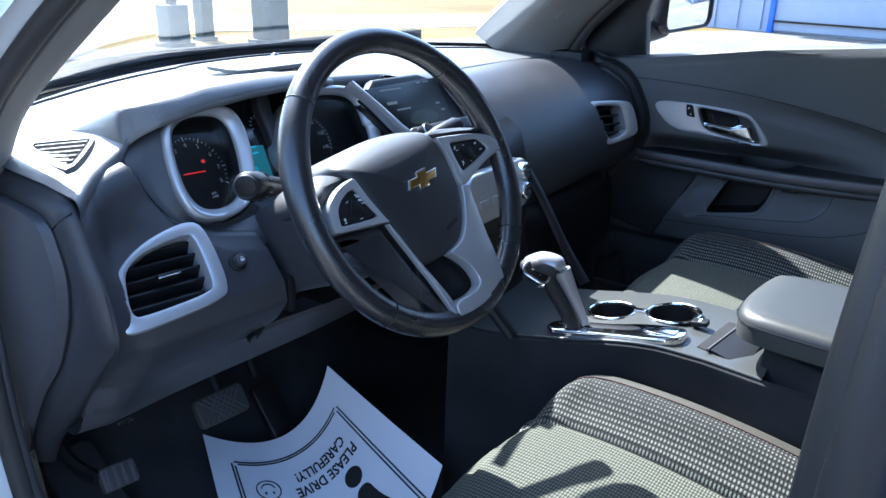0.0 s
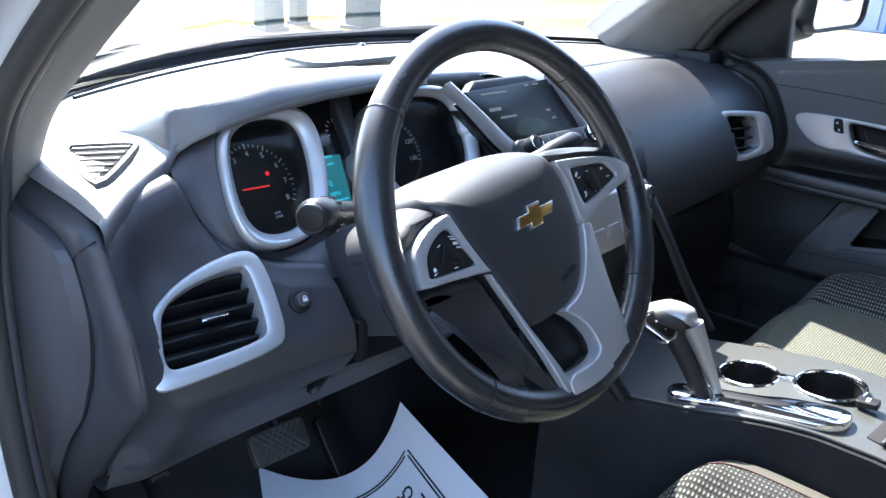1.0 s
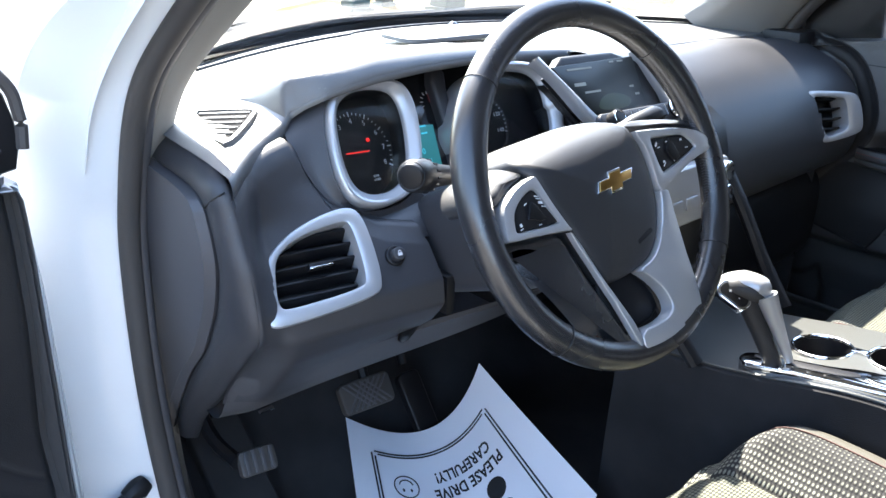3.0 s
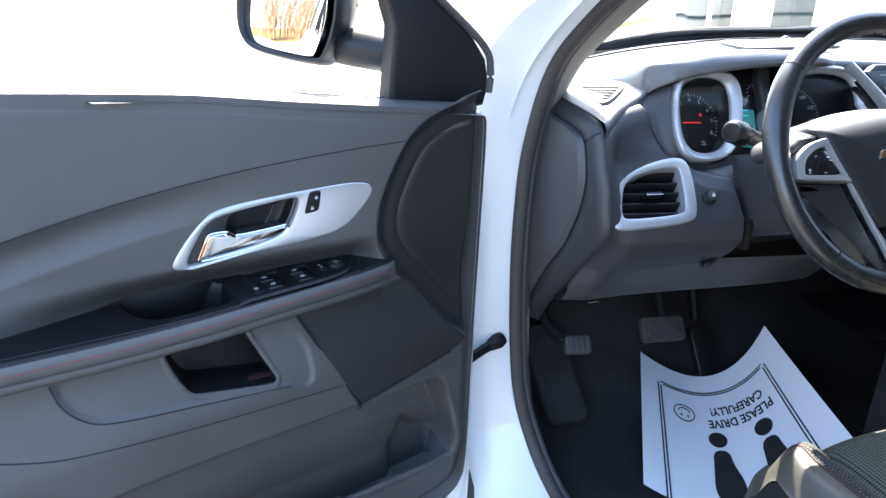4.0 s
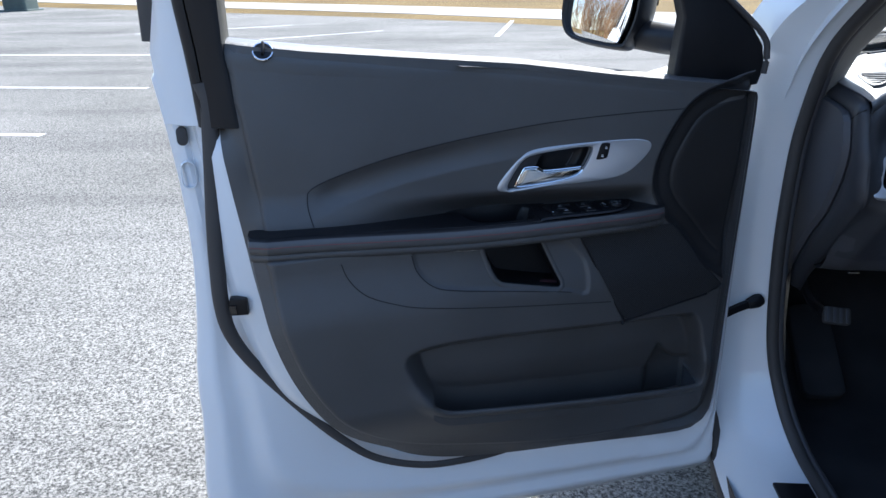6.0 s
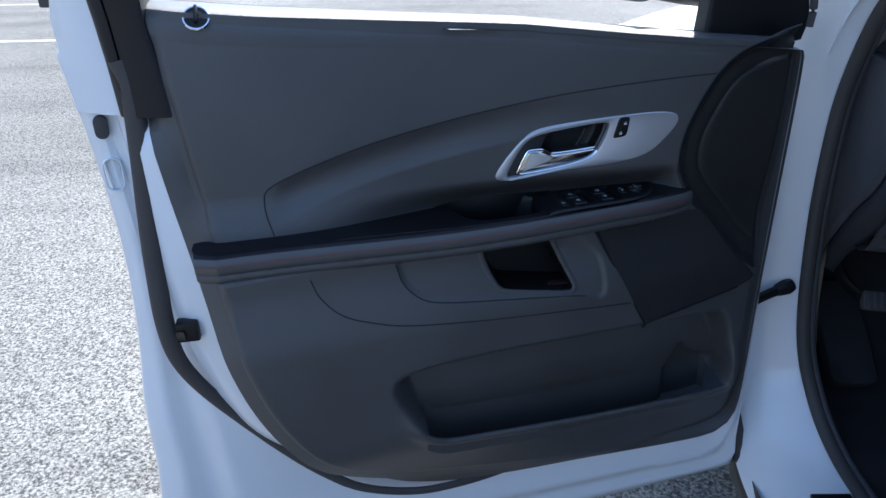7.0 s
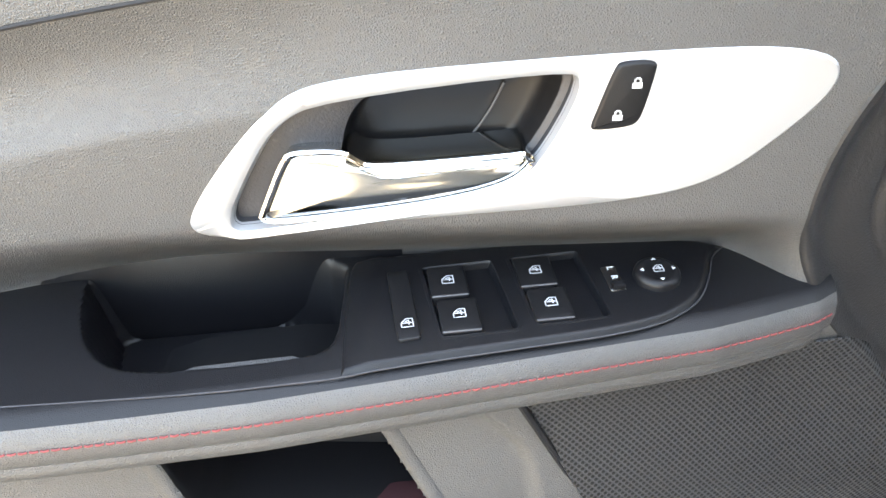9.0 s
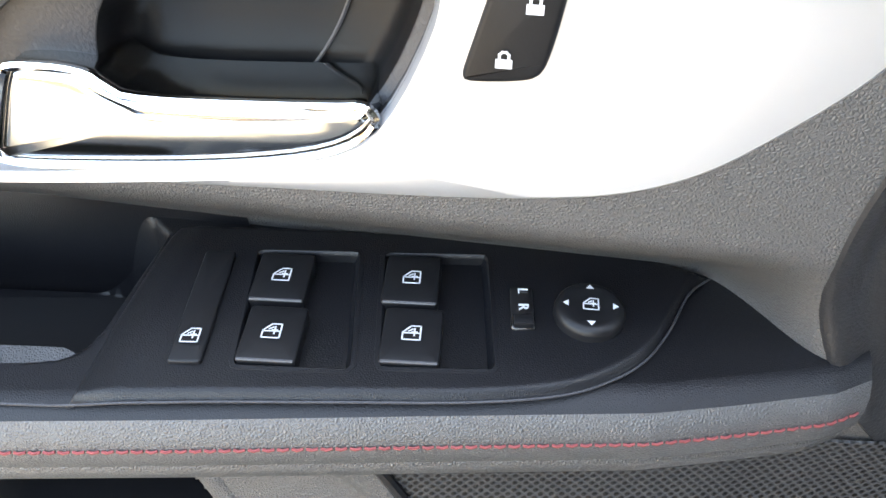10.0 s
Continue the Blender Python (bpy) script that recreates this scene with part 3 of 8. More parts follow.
    # maroon floor inside the grab recess
    tub = []
    for d, dep in ((-0.0004, -0.0005), (0.0, -0.001), (0.001, -0.004), (0.003, -0.055)):
        o = inset(resample(GRAB, 120), d)
        if dep > -0.002:
            tub.append(np.c_[o[:, 0], panel_depth(o[:, 0], o[:, 1]) + dep, o[:, 1]])
        else:
            tub.append(np.c_[o[:, 0], 0.031 + 0.155 * o[:, 0] - 0.020 * ss(0.74, 0.84, o[:, 1]) + dep, o[:, 1]])
    rim = [inset(resample(GRAB, 120), d) for d in (-0.0090, -0.0075, -0.0035, -0.0010, 0.0)]
    put("recess_rim", *loft([np.c_[o[:, 0], panel_depth(o[:, 0], o[:, 1]) + dep, o[:, 1]] for o, dep in zip(rim, (-0.0008, 0.0007, 0.0008, 0.0003, -0.0012))]), DOORSKIN, door, "smooth rim of the grab recess", smooth=60)
    put("grab_recess", *loft(tub, cap1=True), SWITCH, door, "black inside of the grab recess", smooth=40)
    if driver:
        put("recess_liner", *box_mesh(0.100, 0.014, 0.003, 0.001), MAROON, door, "maroon felt liner of the grab recess", m=Matrix.Translation((0.378, 0.064, 0.7685)) @ pose(0, 0, 0, 0, -7, 9))
    # armrest: a shelf that widens towards the latch
    na, nw = 520, 84
    au = np.linspace(0.138, 0.838, na)
    back = np.interp(au, (0.12, 0.19, 0.37, 0.51, 0.61, 0.68, 0.84), (0.030, 0.000, 0.004, 0.018, 0.032, 0.052, 0.085))
    nose = np.interp(au, (0.138, 0.15, 0.18, 0.204, 0.273, 0.341, 0.407, 0.521, 0.664, 0.81, 0.84), (0.0385, 0.0455, 0.0545, 0.061, 0.073, 0.085, 0.096, 0.109, 0.124, 0.137, 0.126))
    rows = []
    well = chaikin([(0.500, 0.005), (0.494, 0.040), (0.482, 0.066), (0.462, 0.080), (0.4257, 0.0783), (0.3859, 0.0733), (0.3765, 0.069), (0.3735, 0.058), (0.3730, 0.034), (0.3725, 0.0)], 2)
    f = np.linspace(0, 1, nw)
    for i, a in enumerate(au):
        ww = back[i] + (nose[i] - 0.008 - back[i]) * f
        h = 0.011 * float(ss(0.45, 0.8, a))
        zz = 0.8855 - 0.042 * (1 - ss(-0.0065, 0.001, sdf(np.full(nw, a), ww, well))) + h
        tail = [(nose[i] + p, q + h) for p, q in ((-0.004, 0.8845), (0.0, 0.882), (0.0035, 0.878), (0.005, 0.872), (0.0045, 0.865), (0.002, 0.8612), (-0.001, 0.8598), (0.001, 0.8570), (0.0, 0.851), (-0.008, 0.845), (-0.030, 0.841))]
        rows.append(np.vstack([np.c_[np.full(nw, a), ww, zz], [(a, p, q) for p, q in tail]]))
    end = rows[-1].copy()
    end[:, 0] += 0.004
    end[:, 1] = back[-1] + (end[:, 1] - back[-1]) * 0.6
    full = rows + [end]
    rest = put("armrest", *loft([r[nw + 1:] for r in full], closed=False), DOORSKIN, door, "padded charcoal armrest with red stitching", smooth=50)
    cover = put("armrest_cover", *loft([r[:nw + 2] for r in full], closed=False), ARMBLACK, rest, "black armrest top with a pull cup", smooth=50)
    # back wall of the cup: shaded door skin, the shade put in as black colour
    wall = [(a, np.interp(a, au, back) - 0.0005) for a in np.linspace(0.345, 0.520, 24)]
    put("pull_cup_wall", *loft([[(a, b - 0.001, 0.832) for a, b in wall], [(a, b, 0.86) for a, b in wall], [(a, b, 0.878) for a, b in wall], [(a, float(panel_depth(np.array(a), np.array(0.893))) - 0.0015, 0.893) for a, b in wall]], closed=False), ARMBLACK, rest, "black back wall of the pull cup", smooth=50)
    # stitching: short threads one after another
    line = resample(np.c_[au[2:], nose[2:] + 0.0048, 0.8735 + 0.011 * ss(0.45, 0.8, au[2:])], 170, closed=False)
    v, fc = [], []
    for i in range(len(line) - 1):
        a, b = line[i], line[i] + (line[i + 1] - line[i]) * 0.78
        mesh_v, mesh_f = tube_mesh([a, (a + b) / 2 + np.array((0, 0.0005, 0)), b], 0.0005, 5)
        fc += [tuple(k + len(v) for k in q) for q in mesh_f]
        v += [tuple(q) for q in mesh_v]
    tagged(put("stitching", v, fc, STITCH, rest, "row of red stitches"), kind="stuff")
    # bright trim round the inner handle
    c = (0.331, 0.959)
    outer, inner = polar(BEZEL, c, 360), polar(RECESS, c, 360)
    loops = []
    for ring, dep in ((outer, 0.022), (outer, 0.032), (inset(outer, 0.0012), 0.0355), (inset(outer, 0.004), 0.038), (inset(inner, -0.004), 0.0385), (inset(inner, -0.001), 0.037), (inner, 0.034), (inset(inner, 0.0006), 0.032)):
        loops.append(np.c_[ring[:, 0], np.full(360, dep), ring[:, 1]])
    bez = put("handle_bezel", *loft(loops), SATIN, door, "satin silver handle surround", smooth=40)
    bez.data.flip_normals()
    scoop = polar(chaikin([(0.3430, 0.9890), (0.3520, 0.9862), (0.3595, 0.9800), (0.3640, 0.9720), (0.3668, 0.9600), (0.3670, 0.9440), (0.3600, 0.9365), (0.3300, 0.9405), (0.3050, 0.9450), (0.2890, 0.9560), (0.2735, 0.9905), (0.2810, 0.9938), (0.3020, 0.9918)], 2), c, 360)

    def level(ring, dep):
        return np.c_[ring[:, 0], np.full(360, dep), ring[:, 1]]

    put("handle_cup", *loft([level(inset(inner, 0.0002), 0.0335), level(inset(inner, 0.0008), 0.0285), level(inset(scoop, -0.0010), 0.0278), level(scoop, 0.0272)]), FACE, bez, "charcoal plate behind the handle", smooth=40).data.flip_normals()
    put("finger_scoop", *loft([level(inset(scoop, -0.0002), 0.0274), level(c + (scoop - c) * 0.985, 0.0255), level(c + (scoop - c) * 0.955, 0.0190), level(c + (scoop - c) * 0.90, 0.0130), level(c + (scoop - c) * 0.80, 0.0105), level(c + (scoop - c) * 0.4, 0.0100)], cap1=True), SWITCH, bez, "black finger scoop behind the lever", smooth=60).data.flip_normals()
    put("scoop_line", *tube_mesh([(a, 0.0112, b) for a, b in spline([(0.2975, 0.9810), (0.3030, 0.9690), (0.3110, 0.9570), (0.3200, 0.9500)], 5)], 0.0006, 6), KNEE, bez)
    lever = chaikin([(0.4045, 0.9300), (0.4010, 0.9380), (0.3895, 0.9620), (0.3850, 0.9645), (0.3650, 0.9645), (0.3600, 0.9600), (0.3540, 0.9565), (0.2990, 0.9600), (0.2890, 0.9615), (0.2865, 0.9550), (0.2990, 0.9450), (0.3290, 0.9380), (0.3690, 0.9330)], 2)
    put("door_lever", *onwall(plate_mesh(lever, 0.014, 0.037, 0.0045, 0.0014)), LEVERSKIN, bez, "chrome inner door lever")
    rim = np.c_[lever[:, 0], np.full(len(lever), 0.0365), lever[:, 1]]
    put("lever_rim", *tube_mesh(np.vstack([rim, rim[:1]]), 0.0014, 6), CHROME, bez)
    lock = chaikin([(0.2655, 0.9735), (0.2640, 0.9790), (0.2585, 0.9985), (0.2560, 1.0010), (0.2425, 1.0010), (0.2425, 0.9960), (0.2450, 0.9800), (0.2468, 0.9750), (0.2510, 0.9732), (0.2640, 0.9720)], 2)
    put("lock_switch", *onwall(plate_mesh(lock, 0.032, 0.0402, 0.0015)), SWITCH, bez, "black rocker lock switch with two white padlocks")
    tomatrix = Matrix(((-1, 0, 0, 0), (0, 0, 1, 0), (0, 1, 0, 0), (0, 0, 0, 1)))
    for px, pz in ((0.2495, 0.9925), (0.2555, 0.979)):
        icon("lock", (-px, pz, 0.0404), 0.0045, tomatrix, bez)
    if driver:
        switches(rest)
    # paint, seals, latch: bands round the trim
    cc, n = (0.42, 0.78), 160
    t0, sh = polar(TRIM_OUT, cc, n), polar(SHELL_OUT, cc, n)
    rear = ss(0.40, 0.62, t0[:, 1]) * ss(0.4, 0.6, t0[:, 0])
    front = 1 - ss(-0.01, 0.06, t0[:, 0])

    def band(out, dep):
        lid = np.interp(out[:, 0], BELT_U, np.array(BELT_Z) - 0.008)
        return np.c_[out[:, 0], dep, np.minimum(out[:, 1], lid)]

    edge, d1 = 0.055 + 0.030 * rear - 0.040 * ss(1.03, 1.06, t0[:, 1]) * (t0[:, 0] > 0.5), (0.020 + 0.010 * ss(0.25, 0.60, t0[:, 0])) * (1 - 0.9 * front)
    d2 = d1 + 0.008 - 0.006 * front + 0.042 * rear - 0.024 * rear * ss(0.85, 1.1, t0[:, 1])
    d3 = d2 + 0.020 - 0.012 * front

    def off(d):
        t = inset(t0, 1.0) - t0
        return t0 - t * np.asarray(d)[:, None]

    rim_p = off(-0.010 + 0 * d1)
    rim_w = panel_depth(rim_p[:, 0], rim_p[:, 1])
    side = put("trim_edge", *loft([band(off(-0.010 + 0 * d1), rim_w - 0.002), band(off(0.0 * d1), rim_w - 0.006), band(off(d1 * 0.5), np.maximum(rim_w - 0.013, edge - 0.017)), band(off(d1), edge - 0.018)]), DOORSKIN, door, "charcoal edge of the door trim")
    shell = put("painted_shell", *loft([band(off(d1 - 0.004), edge - 0.019), band(off((d1 + d2) / 2), edge - 0.030), band(off(d2), edge - 0.042), band(off(d2 + 0.004), edge - 0.055), band(t0 + (sh - t0) * 0.46, edge * 0.15 + 0.010), band(t0 + (sh - t0) * 0.54, edge * 0.1 + 0.012),
                                       band(t0 + (sh - t0) * 0.60, 0.0 * edge + 0.004), band(t0 + (sh - t0) * 0.70, 0.0 * edge + 0.001), band(t0 + (sh - t0) * 0.76, 0.0 * edge + 0.008), band(t0 + (sh - t0) * 0.84, 0.0 * edge + 0.006), band(t0 + (sh - t0) * 0.90, 0 * edge - 0.008), band(t0 + (sh - t0) * 0.96, 0 * edge - 0.012),
                                       band(sh, 0 * edge - 0.03), band(inset(sh, -0.003), 0 * edge - 0.045), band(inset(sh, 0.01), 0 * edge - 0.075), band(inset(sh, 0.05), 0 * edge - 0.11), band(inset(sh, 0.2), 0 * edge - 0.125)], cap1=True),
                WHITE, door, "white painted door shell", smooth=50)
    path = spline([(0.893, 0.046, 1.125), (0.887, 0.046, 1.09), (0.8935, 0.044, 1.0), (0.9025, 0.044, 0.90), (0.9075, 0.044, 0.82), (0.909, 0.044, 0.76), (0.903, 0.043, 0.705), (0.880, 0.041, 0.652), (0.840, 0.039, 0.594), (0.778, 0.037, 0.515),
                   (0.722, 0.036, 0.455), (0.662, 0.035, 0.409), (0.577, 0.034, 0.384), (0.50, 0.030, 0.383), (0.42, 0.020, 0.390), (0.36, 0.004, 0.398)], 6)
    wide = np.interp(path[:, 2], (0.39, 0.45, 0.62, 0.75), (0.0075, 0.0085, 0.011, 0.0135))
    put("weatherstrip", *tube_mesh(path, wide, 12, flatten=0.6, up=(0, 1, 0)), RUBBER, door, "black rubber weatherstrip", smooth=60)
    if driver:
        v, f2 = box_mesh(0.030, 0.020, 0.030, 0.003, (0.877, 0.055, 0.755))
        lt = put("latch", v, f2, DARK, door, "black latch block")
        put("latch_slot", *box_mesh(0.012, 0.006, 0.016, 0.001, (0.886, 0.066, 0.752)), GLOSSBLACK, lt)
        oval = rounded(0.017, 0.030, 0.0084)
        put("plug", *onwall(plate_mesh(oval, -0.010, 0.003, 0.001)), RUBBER, door, "dark rubber plug in the door edge", m=Matrix.Translation((0.941, 0.011, 1.037)) @ pose(0, 0, 0, 0, 0, 12))
        put("pressed_ring", *onwall(ring_mesh(rounded(0.024, 0.046, 0.0118), rounded(0.020, 0.042, 0.0098), -0.008, 0.002, -0.004, 0.0008)), WHITE, door, "round pressed mark in the paint", m=Matrix.Translation((0.939, 0.011, 0.973)) @ pose(0, 0, 0, 0, 0, 12))
    # belt: padded sill under the window, and rubber
    bu = np.linspace(-0.006, 0.862, 60)
    bz = np.interp(bu, BELT_U, BELT_Z)
    p0 = panel_depth(bu, bz - 0.045) + 0.001
    prof = [(panel_depth(bu, bz - 0.042) - 0.0012, bz - 0.042), (p0, bz - 0.022), (p0 - 0.003, bz - 0.010), (p0 - 0.009, bz - 0.002), (p0 - 0.018, bz + 0.002), (p0 * 0.25, bz + 0.004), (-0.014 + 0 * bu, bz + 0.003), (-0.022 + 0 * bu, bz + 0.001), (-0.024 + 0 * bu, bz - 0.02)]
    put("window_sill_pad", *loft([np.c_[bu, a, b] for a, b in prof], closed=False), DOORSKIN, door, "padded sill below the window", smooth=60)
    put("belt_strip", *tube_mesh(np.c_[bu, np.full(60, -0.029), bz - 0.004], 0.006, 8, flatten=1.0), RUBBER, door, "black window belt rubber")
    bo = np.c_[bu, np.full(60, -0.075), bz - 0.012]
    put("outer_belt", *loft([bo + np.array((0, 0.034, -0.008)), bo + np.array((0, 0.012, 0.004)), bo + np.array((0, -0.002, 0.006)), bo + np.array((0, -0.010, -0.01)), bo + np.array((0, -0.012, -0.04))], closed=False), WHITE, door, "white outer edge below the window")
    # lock pin on the sill
    pin = axes((0.795, 0.0605, 1.1675), (-1, 0, -0.09), (0, -0.62, 0.78))
    put("lock_pin", *disc_mesh(0.0135, -0.004, 0.004, 24, 0.002), DARK, door, "black lock knob in a chrome ring", m=pin)
    ringv = [(0.0145 * math.cos(k * math.pi / 12), 0.0145 * math.sin(k * math.pi / 12), 0.003) for k in range(24)]
    put("pin_ring", *tube_mesh(ringv, 0.0016, 6, closed=True), CHROME, door, "chrome ring", m=pin)
    put("pin_blade", *box_mesh(0.004, 0.020, 0.012, 0.0015, (0, 0.002, 0.007)), DARK, door, m=pin)
    # window frame: rear upright, header, front sail
    tall = ((1.056, 0.838, 0.888, 0.908, 0.938, 0.968, 0), (1.12, 0.844, 0.891, 0.911, 0.944, 0.971, 0), (1.17, 0.850, 0.894, 0.915, 0.947, 0.973, 0), (1.24, 0.849, 0.900, 0.921, 0.941, 0.957, 0.006), (1.38, 0.842, 0.900, 0.920, 0.938, 0.952, 0.022), (1.52, 0.832, 0.893, 0.913, 0.931, 0.945, 0.042))
    posts = {"rear_frame": [], "frame_rubber": [], "frame_paint": [], "frame_gasket": []}
    for zz, tu, cl, rl, wh, wo, ln in tall:
        posts["rear_frame"].append([(tu + 0.006, ln - 0.03, zz), (tu, ln + 0.052, zz), (tu + 0.003, ln + 0.063, zz), (tu + 0.010, ln + 0.066, zz), (cl - 0.008, ln + 0.056, zz), (cl - 0.001, ln + 0.052, zz), (cl, ln + 0.03, zz)])
        posts["frame_rubber"].append([(cl, ln + 0.040, zz), (cl + 0.002, ln + 0.050, zz), (cl + 0.008, ln + 0.051, zz), (rl - 0.004, ln + 0.044, zz), (rl, ln + 0.036, zz), (rl, ln + 0.02, zz)])
        posts["frame_paint"].append([(rl - 0.001, ln + 0.034, zz), (rl + 0.010, ln + 0.030, zz), (wh, ln + 0.020, zz), (wh + 0.006, ln + 0.014, zz), (wo, ln, zz), (wo + 0.003, ln - 0.035, zz)])
        if zz > 1.15:
            zg = max(zz, 1.182)
            posts["frame_gasket"].append([(wo + 0.001, ln - 0.014, zg), (wo + 0.012, ln - 0.018, zg), (0.990 - 0.5 * ln, ln - 0.028, zg), (0.992 - 0.5 * ln, ln - 0.055, zg)])
    for (kind_, rows_), mat_, lab in zip(posts.items(), (DARK, SOFTSEAL, WHITE, RUBBER), ("black upright of the window frame", "soft rubber beside the upright", "white painted outer frame", "dark outer gasket of the window frame")):
        put(kind_, *loft(rows_, closed=False), mat_, door, lab, smooth=50)
    sail = np.array([(0.1255, 1.106), (0.126, 1.092), (0.116, 1.088), (-0.022, 1.072), (-0.034, 1.11), (-0.024, 1.16), (0.048, 1.225), (0.16, 1.32), (0.19, 1.32), (0.114, 1.225)])
    put("mirror_sail", *onwall(plate_mesh(chaikin(sail, 1), -0.03, 0.004, 0.006)), DARK, door, "black corner cover by the mirror", smooth=30)
    put("sail_edge", *tube_mesh(spline([(-0.032, 0.004, 1.10), (-0.034, 0.004, 1.13), (-0.022, 0.004, 1.165), (0.048, 0.004, 1.228), (0.155, 0.004, 1.318)], 6), 0.0055, 8), RUBBER, door, "rubber edge of the corner cover")
    mirror(door, driver)


def mirror(door, driver):
    """Outside mirror on the front of the door."""
    shape = rounded(0.21, 0.150, 0.032)
    shape[:, 1] -= 0.06 * shape[:, 0]
    if driver:
        shape = chaikin([(-0.090, 0.040), (-0.080, 0.086), (-0.05, 0.095), (0.07, 0.095), (0.092, 0.080), (0.092, 0.020), (0.086, -0.014), (0.070, -0.050), (0.058, -0.058), (0.0, -0.055), (-0.058, -0.048), (-0.080, -0.036), (-0.092, -0.008)], 2)
    m = axes((0.203, -0.1745, 1.191), (-0.56, 0.83, 0.0), (0, 0, 1)) if driver else axes((0.165, -0.225, 1.222), (-0.36, 0.93, 0.0), (0, 0, 1))
    house_out = shape
    mm = m @ pose(0, 0, 0, -5.3 if driver else 0, 0, 0)
    loops = [flat(inset(house_out, 0.0), 0.0), flat(inset(house_out, 0.003), 0.006), flat(inset(house_out, 0.0075), 0.005), flat(inset(house_out, 0.0085), 0.0), flat(inset(house_out, 0.009), -0.018)]
    body = [flat(inset(house_out, 0.0), 0.0), flat(inset(house_out, -0.004), -0.02), flat(inset(house_out, 0.012), -0.06), flat(inset(house_out, 0.045), -0.095), flat(inset(house_out, 0.07), -0.10)]
    house = put("mirror_housing", *loft(body[::-1] + loops[1:], cap0=True), DARK, door, "black door mirror housing", m=mm)
    pane = inset(house_out, 0.009)
    mg = mm @ pose(0, 0, -0.001, -2.4, -2.6, 0) if driver else mm
    if driver:
        pane[:, 0] -= 0.012 * ss(0.0, 0.07, pane[:, 0])
    put("mirror_glass", *plate_mesh(pane, -0.006, 0.001, 0.001), MIRROR, house, "outside mirror glass", m=mg)
    if driver:
        put("spot_mirror", *plate_mesh(chaikin([(-0.081, 0.066), (-0.036, 0.066), (-0.040, 0.052), (-0.055, 0.040), (-0.081, 0.034)], 2), 0.0, 0.0024, 0.0006, 0.001), MIRROR, house, "small wide-angle mirror in the corner", m=mg)
    arm = [(0.085, -0.030, 1.152), (0.100, -0.055, 1.154), (0.122, -0.100, 1.156), (0.140, -0.150, 1.158)] if driver else [(0.050, -0.030, 1.132), (0.055, -0.09, 1.136), (0.078, -0.15, 1.146), (0.112, -0.185, 1.160)]
    put("mirror_foot", *tube_mesh(spline(arm, 5), 0.027 if driver else 0.031, 14, flatten=1.0), DARK, house, "black mirror foot")


